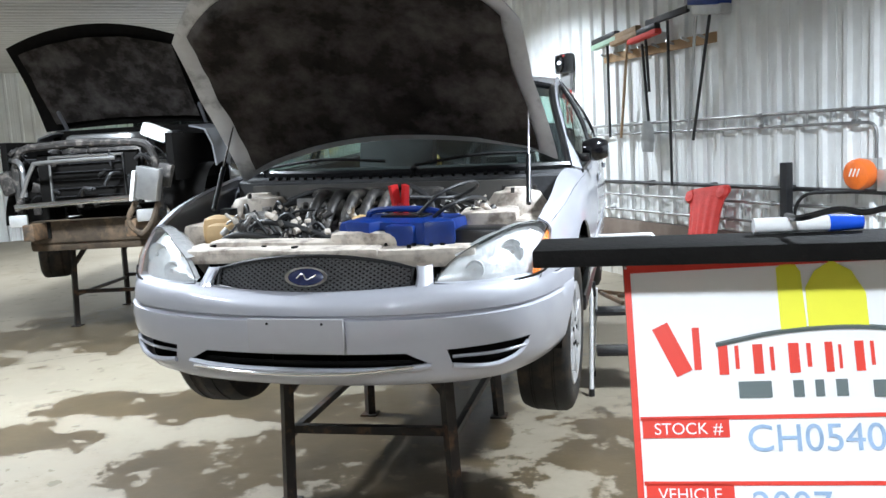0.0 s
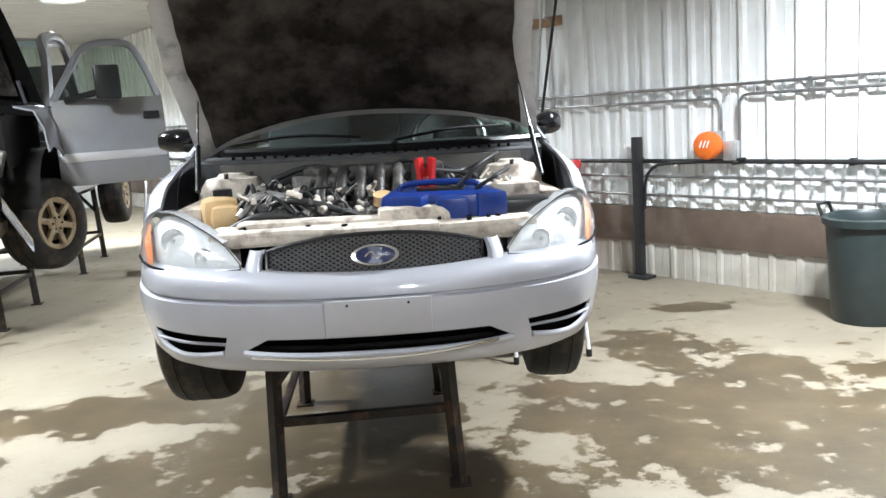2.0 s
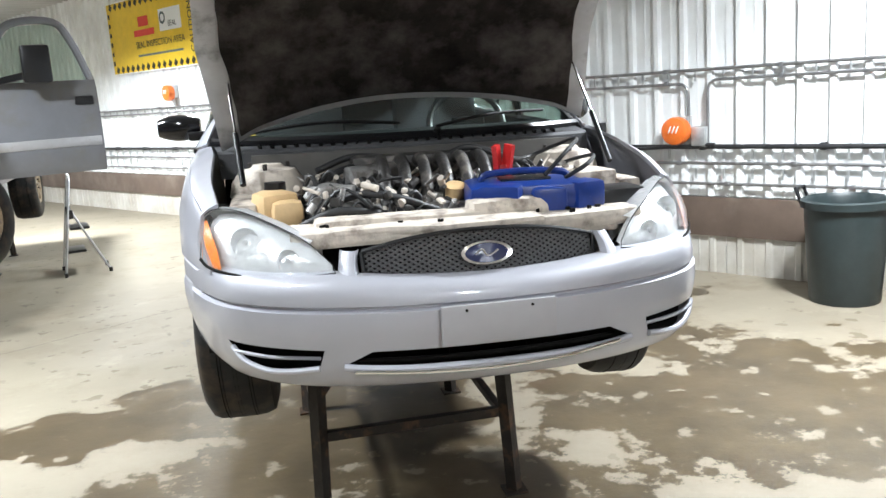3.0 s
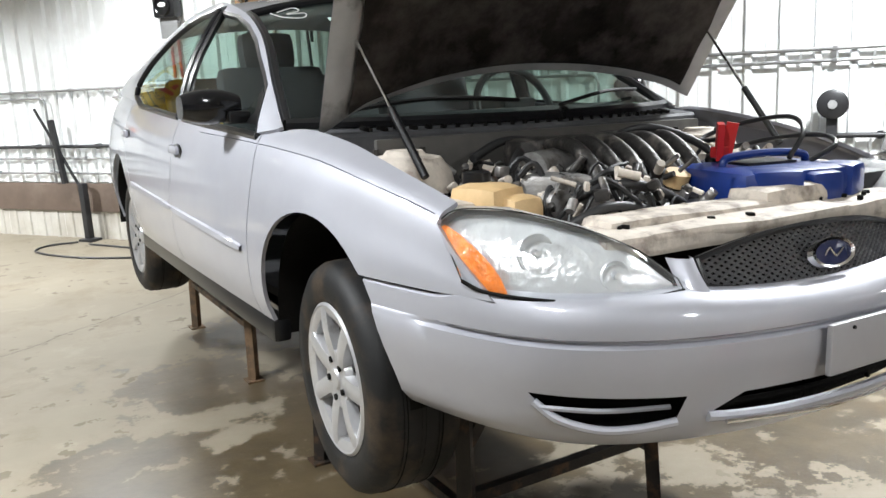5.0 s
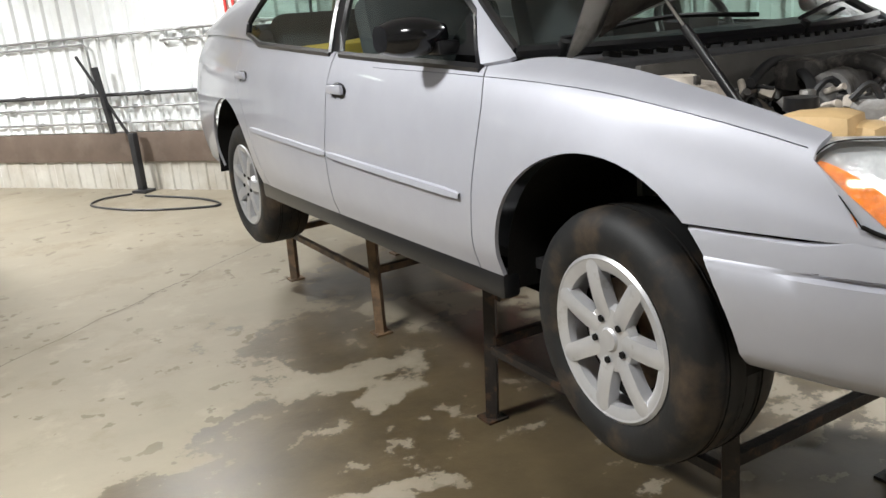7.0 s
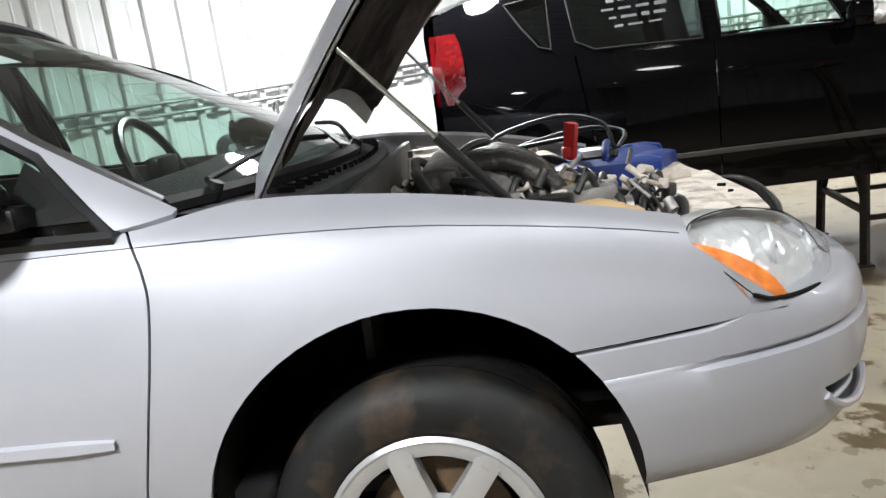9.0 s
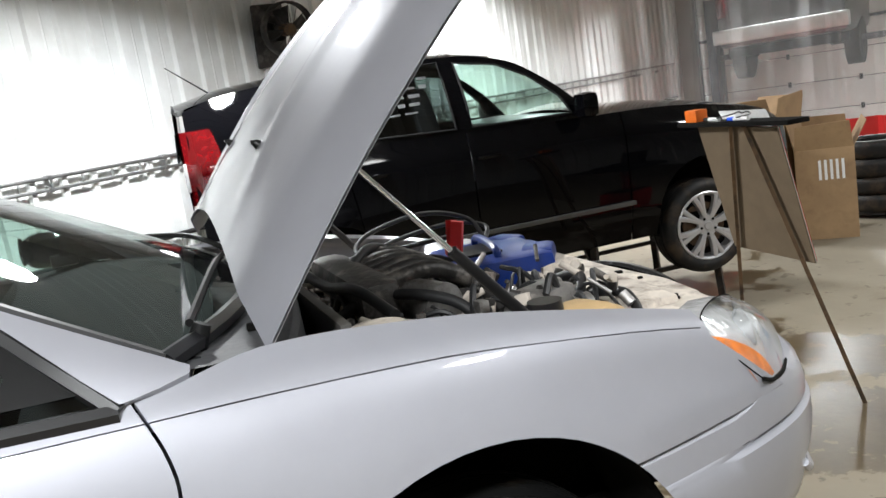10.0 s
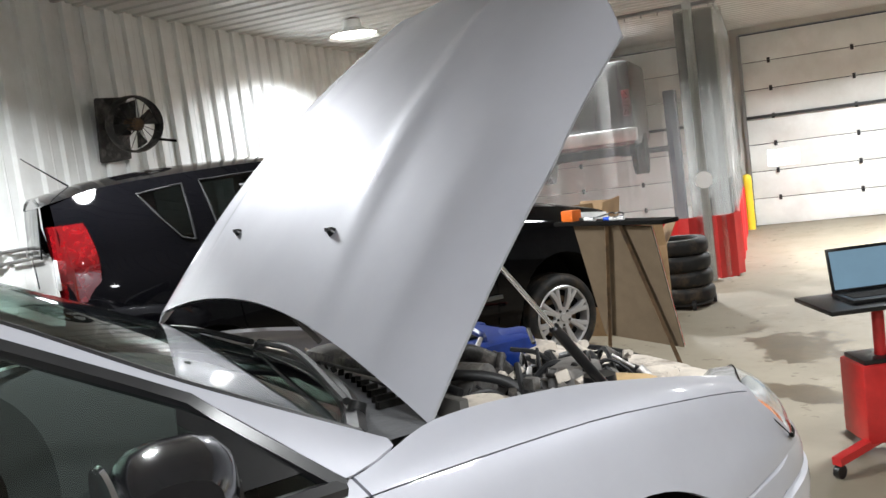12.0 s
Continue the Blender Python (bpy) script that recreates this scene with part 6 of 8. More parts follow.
# ---- sign stand in front of the sedan ----
TX0, TX1, TY, TZ = 0.892, 1.676, -1.405, 1.403
tb = thing("sign_stand", "black-topped folding stand carrying a white stock board", "sign stand")
part("tabletop", blk(((TX0 + TX1) / 2 + 0.006, TY - 0.022, TZ - 0.011), (TX1 - TX0 - 0.012, 0.12, 0.022), bevel=0.003), DULLBLK, tb, "black table top")
TILT = math.degrees(math.atan(0.27))
bm_m = pose((TX0 + TX1) / 2, TY - 0.005, TZ - 0.024, 90 - TILT, 0, 0) @ pose(0, 0, 0, 0, 0, 2.0)
BW, BH = 0.545, 0.68
part("board_back", blk((0, -BH / 2, -0.006), (BW, BH, 0.008)), WOODB, tb, "brown hardboard back").matrix_basis = bm_m
panel = part("board_face", blk((0, -BH / 2, 0.001), (BW - 0.004, BH - 0.004, 0.004)), WHITEB, tb, "glossy white stock board")
panel.matrix_basis = bm_m


def ink(c, s, mat, name="text_bar", label=""):
    ob = part(name, blk((c[0], c[1], 0.0045), (s[0], s[1], 0.001)), mat, panel, label, smooth=False)
    return ob


L, T = -BW / 2, 0.0
for c, s in (((0, -0.006), (BW - 0.01, 0.010)), ((0, -BH + 0.006), (BW - 0.01, 0.010))):
    ink(c, s, INKR, "red_border")
for x in (L + 0.005, -L - 0.005):
    ink((x, -BH / 2), (0.008, BH - 0.01), INKR, "red_border")
# emblem of a barn and silo, red name bars, grey line bars
bm = prism(bmesh.new(), [(-0.052, -0.090), (-0.052, -0.014), (-0.046, -0.010), (-0.030, -0.010), (-0.024, -0.020), (-0.022, -0.090)], 0.001, Matrix.Translation((-0.035, 0.0, 0.004)))
part("emblem_silo", bm, INKY, panel, smooth=False)
bm = prism(bmesh.new(), [(-0.02, -0.090), (-0.02, -0.040), (-0.008, -0.020), (0.012, -0.008), (0.034, -0.022), (0.048, -0.05), (0.048, -0.090)], 0.001, Matrix.Translation((-0.035, 0.0, 0.0042)))
part("emblem_barn", bm, INKY, panel, smooth=False)
bm = tube(bmesh.new(), [(-0.165, -0.106, 0.0048), (-0.09, -0.093, 0.0048), (0.0, -0.090, 0.0048), (0.12, -0.104, 0.0048)], 0.003, 4)
part("emblem_swoosh", bm, INKG, panel, smooth=False)
x = L + 0.036
for k, (w, h) in enumerate(((0.062, 0.066), (0.034, 0.036), (0.034, 0.036), (0.036, 0.036), (0.026, 0.036), (0.030, 0.036), (0.034, 0.036), (0.034, 0.036), (0.044, 0.036), (0.026, 0.036))):
    y0 = -0.143
    m = Matrix.Translation((x + w / 2, y0 + h / 2, 0.0042))
    bm = bmesh.new()
    box(bm, m @ Vector((-w * 0.2, 0, 0)), (w * 0.34, h, 0.001), Matrix.Rotation(radians(24 if k == 0 else 0), 3, "Z"))
    box(bm, m @ Vector((w * 0.28, (k % 2) * h * 0.08, 0)), (w * 0.14, h * 0.8, 0.001))
    part("name_shape", bm, INKR, panel, smooth=False)
    x += w + 0.007
x = L + 0.115
for w in (0.07, 0.022, 0.018, 0.024):
    ink((x + w / 2, -0.162), (w * 0.55, 0.020), INKG, "line_bar")
    x += w + 0.004
x += 0.012
for w in (0.03, 0.022, 0.02, 0.02, 0.018, 0.012, 0.022, 0.024):
    ink((x + w / 2, -0.164), (w * 0.55, 0.020), INKG, "line_bar")
    x += w + 0.004
yy = -0.192
for lab, val in (("STOCK #", "CH0540"), ("VEHICLE", "2007"), ("ENGINE", "3.0L"), ("TRANS", ""), ("MILES", "")):
    ink((0, yy - 0.003), (BW - 0.02, 0.005), INKR, "red_rule")
    ink((L + 0.064, yy - 0.015), (0.104, 0.024), INKR, "red_tab")
    text_part(lab, 0.020, Matrix.Translation((L + 0.026, yy - 0.0225, 0.0052)), WHITEB, panel)
    if val:
        text_part(val, 0.046, Matrix.Translation((L + 0.135, yy - 0.044, 0.0046)), INKB, panel)
    if lab == "VEHICLE":
        for k, w in enumerate((0.02, 0.022, 0.016, 0.02)):
            ink((L + 0.29 + k * 0.028, yy - 0.028), (w * 0.3, 0.028), INKB)
        for k, w in enumerate((0.026, 0.02, 0.02, 0.018, 0.02, 0.016)):
            ink((L + 0.16 + k * 0.026, yy - 0.062), (w * 0.3, 0.022), INKB)
    yy -= 0.079
part("leg", bar(bmesh.new(), (1.29, TY + 0.022, TZ - 0.02), (1.80, TY - 0.345, 0.0), 0.018), BROWNLEG, tb, smooth=False)
part("leg", bar(bmesh.new(), (1.20, TY + 0.022, TZ - 0.02), (0.97, TY - 0.345, 0.0), 0.018), BROWNLEG, tb, smooth=False)


def marker(x, y, rz, mat, label):
    t = thing("marker_pen", label, "marker", "markers on the stand", at=pose(x, y, TZ + 0.011, 0, 0, rz))
    part("barrel", cyl(bmesh.new(), (-0.06, 0, 0), (0.03, 0, 0), 0.010, seg=14), WHITEB, t)
    part("cap", cyl(bmesh.new(), (0.03, 0, 0), (0.07, 0, 0), 0.011, 0.009, 14), mat, t)


marker(1.235, TY + 0.015, 4, material("cap_blue", (0.02, 0.10, 0.7), 0.3), "white marker pen with a blue cap")
marker(1.43, TY + 0.01, -8, material("cap_black", (0.02, 0.02, 0.02), 0.3), "white marker pen with a black cap")
t = thing("safety_glasses", "dark safety glasses lying on the black table top", "glasses", at=pose(1.29, TY - 0.01, TZ))
part("frame", tube(bmesh.new(), [(-0.07, 0.05, 0.02), (-0.068, -0.03, 0.025), (-0.03, -0.045, 0.035), (0.0, -0.04, 0.03), (0.03, -0.045, 0.035), (0.068, -0.03, 0.025), (0.07, 0.05, 0.02)], 0.004, 6), BLACKPL, t)
t = thing("orange_box", "small orange box on the sign stand", "box", at=pose(1.58, TY - 0.01, TZ))
part("box_body", blk((0, 0, 0.03), (0.09, 0.07, 0.06), bevel=0.006), ORANGE, t)
# ---- tool cart with a laptop ----
ct = thing("tool_cart", "red rolling pedestal cart with a black tray", "tool cart", at=pose(0.46, -2.40, 0, 0, 0, 55))
part("cabinet", blk((0, -0.02, 0.315), (0.30, 0.26, 0.41), bevel=0.02), RED, ct)
part("cabinet_top", blk((0, -0.02, 0.53), (0.26, 0.22, 0.03), bevel=0.01), BLACKPL, ct)
part("column", cyl(bmesh.new(), (0, 0, 0.53), (0, 0, 0.82), 0.03, seg=14), RED, ct)
part("tray", blk((0, 0, 0.835), (0.66, 0.44, 0.025), bevel=0.008), BLACKPL, ct)
for a in (30, 150, 270):
    c, s = math.cos(radians(a)), math.sin(radians(a))
    leg = part("foot_bar", bar(bmesh.new(), (0.05 * c, 0.05 * s, 0.12), (0.42 * c, 0.42 * s, 0.09), 0.05, 0.04), RED, ct, smooth=False)
    part("caster", cyl(bmesh.new(), (0.40 * c - 0.015 * s, 0.40 * s + 0.015 * c, 0.035), (0.40 * c + 0.015 * s, 0.40 * s - 0.015 * c, 0.035), 0.035, seg=16), BLACKPL, leg)
lp = thing("laptop", "open dark laptop with a blue screen on the cart", "laptop", at=pose(0.46, -2.40, 0.848, 0, 0, 55) @ pose(0, 0.02, 0, 0, 0, 180))
part("keyboard_base", blk((0, 0, 0.012), (0.36, 0.25, 0.022), bevel=0.004), BLACKPL, lp)
part("keys", blk((0, -0.01, 0.0245), (0.31, 0.12, 0.003)), DULLBLK, lp)
scr = part("lid", blk((0, 0.135, 0.135), (0.36, 0.012, 0.235), Matrix.Rotation(radians(-12), 3, "X"), 0.004), BLACKPL, lp)
part("screen", blk((0, 0.128, 0.137), (0.33, 0.004, 0.20), Matrix.Rotation(radians(-12), 3, "X")), material("lcd", (0.05, 0.12, 0.16), 0.3, emit=(0.20, 0.31, 0.42, 0.7)), scr, smooth=False)

# ---- wash bay with clear curtains, and the overhead door ----
CLEAR = glass("clear_vinyl", (0.93, 0.93, 0.92), 0.12, haze=0.05, gloss=0.13)
CXE, CYE = 9.75, -4.63
bay_t = thing("wash_bay_curtain", "clear vinyl curtain with a red skirt hanging round a wash bay", "curtain", at=B)
path = [(CXE + 0.05 * math.sin(k * 1.1) + 0.02 * math.sin(k * 2.7), -0.1 + (CYE + 0.1) * k / 70) for k in range(71)]
path += [(CXE + (14.7 - CXE) * k / 70, CYE + 0.05 * math.sin(k * 1.2) + 0.02 * math.sin(k * 2.9)) for k in range(1, 71)]
bm = bmesh.new()
grid(bm, [[(x, y, z) for x, y in path] for z in (0.78, 3.22)])
part("vinyl_sheet", bm, CLEAR, bay_t).visible_shadow = False
bm = bmesh.new()
grid(bm, [[(x, y, z) for x, y in path] for z in (0.03, 0.78)])
part("red_skirt", bm, material("red_vinyl", (0.60, 0.03, 0.03), 0.35, 0, 0.1, 5), bay_t, "red vinyl skirt")
part("top_rail", tube(bmesh.new(), [(CXE, -0.05, 3.25), (CXE, CYE, 3.25), (14.8, CYE, 3.25)], 0.03, 8, 1), PIPE, bay_t)
for k in range(24):
    y = -0.2 - 0.19 * k
    part("roller", blk((CXE, y, 3.22), (0.03, 0.02, 0.06)), PIPE, bay_t, smooth=False)
bm = bmesh.new()
bp = []
for k in range(60):
    a = k * 0.55
    rr = 0.16 + 0.05 * math.sin(k * 2.3)
    bp.append((CXE + 0.10 + rr * math.cos(a * 0.21) * 0.9 * math.sin(a), CYE + 0.25 + 0.22 * math.cos(a)))
grid(bm, [[(x, y, z) for x, y in bp] for z in (0.05, 3.2)])
part("gathered_sheet", bm, CLEAR, bay_t, "gathered clear curtain").visible_shadow = False
part("corner_post", blk((CXE + 0.02, CYE + 0.3, 1.65), (0.10, 0.10, 3.3), bevel=0.008), GALV, bay_t)
part("hanger_post", blk((CXE + 0.4, CYE + 0.02, 0.6), (0.5, 0.03, 1.2), bevel=0.01), material("dark_sheet", (0.06, 0.07, 0.08), 0.4), bay_t)
part("round_sticker", lathe(bmesh.new(), [(0, 0.0), (0.10, 0.0), (0.10, 0.004), (0, 0.004)], 24, pose(CXE - 0.10, CYE + 0.29, 1.22, 0, -90)), WHITEB, bay_t, "white round sticker")
t = thing("vehicle_in_bay", "grey van tail standing behind the clear curtain", "van", at=B @ pose(13.2, -2.4, 0.6))
part("tail_panel", blk((0, 0, 1.75), (1.8, 1.75, 1.3), bevel=0.12), material("van_grey", (0.045, 0.045, 0.045), 0.3, 0, 0.1, 3, coat=0.5), t)
part("bumper", blk((-0.95, 0, 1.28), (0.16, 1.8, 0.20), bevel=0.03), GALV, t)
part("underside", blk((0, 0, 1.05), (1.6, 1.5, 0.16)), DULLBLK, t)
for y in (-0.78, 0.78):
    part("tail_lamp", blk((-0.92, y, 1.75), (0.06, 0.12, 0.4), bevel=0.02), TAILRED, t)
    part("wheel", cyl(bmesh.new(), (0.1, y - 0.1, 0.95), (0.1, y + 0.1, 0.95), 0.33, seg=24), RUBBER, t)
for y in (-1.3, 1.3):
    post = part("lift_post", blk((0.35, y, 0.65), (0.22, 0.20, 2.5), bevel=0.02), material("lift_blue_grey", (0.07, 0.08, 0.10), 0.5, 0, 0.2, 6), t, "dark steel lift post")
    part("lift_arm", bar(bmesh.new(), (0.35, y, 0.98), (-0.2, y * 0.4, 0.98), 0.09), PIPED, post)


def overhead_door(name, y0, y1, h, label, window=None):
    t = thing(name, label, "garage door", at=B, kind="structure")
    n = 7
    ph = h / n
    DOORM = material("door_white", (0.78, 0.79, 0.77), 0.45, 0.1, 0.06, 2.0, color2=(0.60, 0.59, 0.55), mask_scale=1.4, mask=0.64, soft=0.2)
    for k in range(n):
        p = part("door_panel", blk((XE + 0.03, (y0 + y1) / 2, ph * (k + 0.5)), (0.05, y1 - y0, ph - 0.012), bevel=0.006), DOORM, t)
        if k:
            for j in range(4):
                y = y0 + (y1 - y0) * (0.10 + 0.27 * j)
                part("hinge", blk((XE - 0.01, y, ph * k), (0.03, 0.05, 0.09), bevel=0.004), PIPED, p)
        if k == window:
            part("door_window", blk((XE - 0.002, y1 - 0.53, ph * (k + 0.45)), (0.02, 0.50, 0.28), bevel=0.01), material("door_pane", (0.9, 0.92, 0.95), 0.3, emit=(0.9, 0.95, 1.0, 2.0)), p, "bright daylight pane")
    part("strut", blk((XE - 0.02, (y0 + y1) / 2, ph * 4), (0.05, y1 - y0, 0.05)), PIPED, t, smooth=False)
    for y in (y0 - 0.03, y1 + 0.03):
        part("track", blk((XE - 0.03, y, h / 2), (0.08, 0.05, h)), PIPE, t, smooth=False)
    return t


overhead_door("door_1", -9.6, -4.82, 3.3, "white sectional overhead door with dark hinges", 2)
overhead_door("door_2", -4.46, -0.38, 3.3, "white sectional overhead door behind the clear curtain")
bo = thing("bollard", "yellow steel bollard guarding the door opening", "bollard", at=B @ pose(14.58, -4.73, 0))
part("post_shaft", lathe(bmesh.new(), [(0, 0.95), (0.05, 0.94), (0.075, 0.90), (0.08, 0.86), (0.08, 0.0)], 24), YELLOW, bo)

# tyres stacked on a dolly
for k in range(4):
    tt = thing("loose_tyre", "worn black tyre lying in a stack", "tyre", "stacked tyres", at=B @ pose(8.35 + 0.012 * (k % 2), -4.12 + 0.01 * k, 0.06 + 0.165 * k))
    w, r, rim = 0.16, 0.31, 0.19
    part("tread_body", lathe(bmesh.new(), [(rim, 0.02), (rim + 0.02, 0), (r * 0.9, 0.0), (r * 0.98, 0.025), (r, 0.05), (r, w - 0.05), (r * 0.98, w - 0.025), (r * 0.9, w), (rim + 0.02, w), (rim, w - 0.02)], 40, None, True), RUBBER, tt)
dl = thing("tyre_dolly", "low black dolly with casters under the tyres", "dolly", at=B @ pose(8.35, -4.12, 0))
part("deck", lathe(bmesh.new(), [(0, 0.055), (0.28, 0.055), (0.28, 0.04), (0, 0.04)], 24), PIPED, dl)
for a in (0.4, 2.0, 3.5, 5.0):
    part("caster", cyl(bmesh.new(), (0.30 * math.cos(a), 0.30 * math.sin(a) - 0.02, 0.05), (0.30 * math.cos(a), 0.30 * math.sin(a) + 0.02, 0.05), 0.05, seg=14), BLACKPL, dl)
# cardboard boxes behind the stand
SOOT = material("sooty_metal", (0.03, 0.028, 0.026), 0.85, 0.0, 0.5, 7, 0.4, 30, color2=(0.14, 0.13, 0.12), mask_scale=6, mask=0.56, soft=0.1)


def cardboard_box(m, w, d, h, flap, tilts, label, fill):
    """An open box: four sides, four flaps leaning out by their own angles, and what lies in it."""
    b = thing("cardboard_box", label, "box", "cardboard boxes", at=m)
    for c, sz in (((0, -d / 2, h / 2), (w, 0.008, h)), ((0, d / 2, h / 2), (w, 0.008, h)), ((-w / 2, 0, h / 2), (0.008, d, h)), ((w / 2, 0, h / 2), (0.008, d, h))):
        part("side_panel", blk(c, sz, bevel=0.002), CARD, b, smooth=False)
    for (dx, dy), a in zip(((0, -1), (0, 1), (-1, 0), (1, 0)), tilts):
        ln_ = w if dx == 0 else d
        o = Matrix.Translation((dx * w / 2, dy * d / 2, h)) @ Matrix.Rotation(math.atan2(dx, -dy), 4, "Z") @ Matrix.Rotation(radians(a), 4, "X")
        pts = [(-ln_ / 2, 0), (ln_ / 2, 0), (ln_ * 0.44, flap), (-ln_ * 0.47, flap * 0.95)]
        bm = bmesh.new()
        lo = [bm.verts.new(o @ Vector((x, -0.003, z))) for x, z in pts]
        hi = [bm.verts.new(o @ Vector((x, 0.003, z))) for x, z in pts]
        bm.faces.new(lo)
        bm.faces.new(hi[::-1])
        for q in range(4):
            bm.faces.new((lo[q], hi[q], hi[(q + 1) % 4], lo[(q + 1) % 4]))
        bmesh.ops.recalc_face_normals(bm, faces=bm.faces)
        part("flap", bm, CARD, b, smooth=False)
    bm = blk((0, 0, h * 0.55), (w - 0.03, d - 0.03, h * 0.5), bevel=0.04)
    bmesh.ops.subdivide_edges(bm, edges=bm.edges[:], cuts=3, use_grid_fill=True)
    for v in bm.verts:
        v.co += Vector((0, 0, 0.06 * noise.noise(v.co * 7)))
    part("contents", bm, fill, b)
    return b


bx = cardboard_box(B @ pose(7.58, -3.80, 0, 0, 0, 14), 0.52, 0.46, 0.78, 0.24, (28, 12, 20, 8), "open brown cardboard box with a striped print", DULLBLK)
for k in range(5):
    part("printed_bar", blk((-0.264, -0.14 + 0.045 * k, 0.60), (0.002, 0.022, 0.17)), WHITEB, bx, smooth=False)
cardboard_box(B @ pose(7.42, -3.36, 0, 0, 0, -9), 0.55, 0.45, 1.02, 0.26, (10, 35, 15, 30), "tall open cardboard box full of scrap", SOOT)
# wall fan
fn = thing("wall_fan", "dark grimy wall fan high on the ribbed wall", "fan", at=B @ pose(4.95, -0.25, 2.46, 8, 0, -22) @ Matrix.Diagonal((0.72, 0.8, 0.72, 1)))
part("mount_board", blk((-0.12, 0.20, -0.06), (0.50, 0.05, 0.72), Matrix.Rotation(radians(22), 3, "Z"), 0.03), SOOT, fn)
part("mount_bracket", blk((-0.05, 0.16, 0.02), (0.14, 0.22, 0.30), bevel=0.03), SOOT, fn)
part("cage", lathe(bmesh.new(), [(0.30, 0.09), (0.32, 0.04), (0.32, -0.04), (0.30, -0.09)], 28, pose(0, -0.05, 0, 90)), SOOT, fn)
bm = bmesh.new()
for k in range(16):
    a = k * math.pi / 8
    cyl(bm, (0.05 * math.cos(a), -0.15, 0.05 * math.sin(a)), (0.31 * math.cos(a), -0.12, 0.31 * math.sin(a)), 0.004, seg=5)
part("wire_grille", bm, PIPED, fn)
for k in range(4):
    a = k * math.pi / 2 + 0.3
    bm = bmesh.new()
    grid(bm, [[(r * math.cos(a + d), -0.05 + (0.04 if d > 0 else -0.04), r * math.sin(a + d)) for d in (-0.35, 0.35)] for r in (0.06, 0.16, 0.27)])
    part("blade", bm, SOOT, fn)
part("motor", cyl(bmesh.new(), (0, 0.15, 0), (0, -0.12, 0), 0.075, seg=18), BROWNLEG, fn)
part("arm", bar(bmesh.new(), (0.25, 0.02, -0.18), (0.50, -0.05, -0.22), 0.03), DULLBLK, fn)


CHALK = material("chalk", (0.10, 0.105, 0.11), 0.8, 0, 0.3, 40)
SEAL = material("window_rubber", (0.012, 0.012, 0.013), 0.6, 0, 0.1, 20, spec=0.12)


# ---- black hatchback on stands beyond the sedan ----
SM = Matrix.Translation((2.57, -2.16, 0)) @ Matrix.Rotation(radians(-4.5), 4, "Z") @ Matrix.Translation((0.80, -0.80, 0))
hatch = thing("hatchback_car", "glossy black boxy hatchback raised on a steel stand", "car", at=SM)
HY = [0.05, 0.25, 0.55, 0.80, 1.15, 1.50, 2.2, 2.9, 3.3, 3.7, 3.92]
HS = [
    ([0.62, 0.73, 0.79, 0.80, 0.80, 0.80, 0.80, 0.80, 0.80, 0.77, 0.73], [0.70, 0.66, 0.64, 0.64, 0.64, 0.64, 0.64, 0.64, 0.66, 0.70, 0.74]),
    ([0.66, 0.77, 0.835, 0.845, 0.84, 0.835, 0.835, 0.84, 0.845, 0.81, 0.76], [0.82] * 11),
    ([0.66, 0.775, 0.84, 0.855, 0.85, 0.845, 0.845, 0.85, 0.855, 0.82, 0.77], [1.02, 1.04, 1.06, 1.06, 1.06, 1.06, 1.06, 1.06, 1.06, 1.06, 1.05]),
    ([0.64, 0.75, 0.82, 0.84, 0.84, 0.84, 0.84, 0.84, 0.84, 0.81, 0.76], [1.16, 1.22, 1.27, 1.29, 1.30, 1.30, 1.31, 1.32, 1.33, 1.33, 1.32]),
    ([0.55, 0.66, 0.72, 0.74, 0.77, 0.795, 0.80, 0.80, 0.79, 0.765, 0.72], [1.24, 1.32, 1.38, 1.42, 1.45, 1.46, 1.48, 1.51, 1.53, 1.54, 1.54]),
]
HR_Y = [1.50, 1.75, 2.0, 2.3, 2.8, 3.3, 3.7, 3.92]
HR_X = [0.785, 0.70, 0.645, 0.62, 0.61, 0.605, 0.60, 0.585]
HR_Z = [1.475, 1.72, 1.88, 1.945, 1.965, 1.95, 1.92, 1.86]


def hsec(y):
    return catmull([Vector((-spline(HY, a, y), y, spline(HY, b, y))) for a, b in HS], 4)


def hbelt(y):
    return Vector((-spline(HY, HS[4][0], y), y, spline(HY, HS[4][1], y)))


def hrail(y):
    return Vector((-spline(HR_Y, HR_X, y), y, spline(HR_Y, HR_Z, y)))


lowb = bmesh.new()
grid(lowb, [hsec(y) for y in np.linspace(0.05, 3.92, 60)])
for cy in (0.80, 3.26):
    drop(lowb, cut(lowb, circle_planes(cy, 0.74, 0.355, 24)))
    drop(lowb, cut(lowb, planes_yz([(cy - 0.35, 0.4), (cy + 0.35, 0.4), (cy + 0.35, 0.74), (cy - 0.35, 0.74)])))
for y0, y1 in ((1.36, 1.33), (2.36, 2.34), (2.98, 3.12)):
    drop(lowb, cut(lowb, planes_yz([(y0 - 0.004, 0.5), (y0 + 0.004, 0.5), (y1 + 0.004, 1.6), (y1 - 0.004, 1.6)])))
upb = bmesh.new()
rows = []
for y in np.linspace(1.50, 3.92, 50):
    a, b = hbelt(y), hrail(y)
    rows.append([a.lerp(b, t) + Vector((-0.03 * math.sin(math.pi * t), 0, 0)) for t in np.linspace(0, 1, 9)])
grid(upb, rows)
W1 = [(1.66, 1.50), (2.30, 1.515), (2.32, 1.905), (2.06, 1.86), (1.88, 1.765), (1.72, 1.62)]
W2 = [(2.40, 1.518), (3.0, 1.545), (3.10, 1.60), (3.14, 1.90), (2.42, 1.922)]
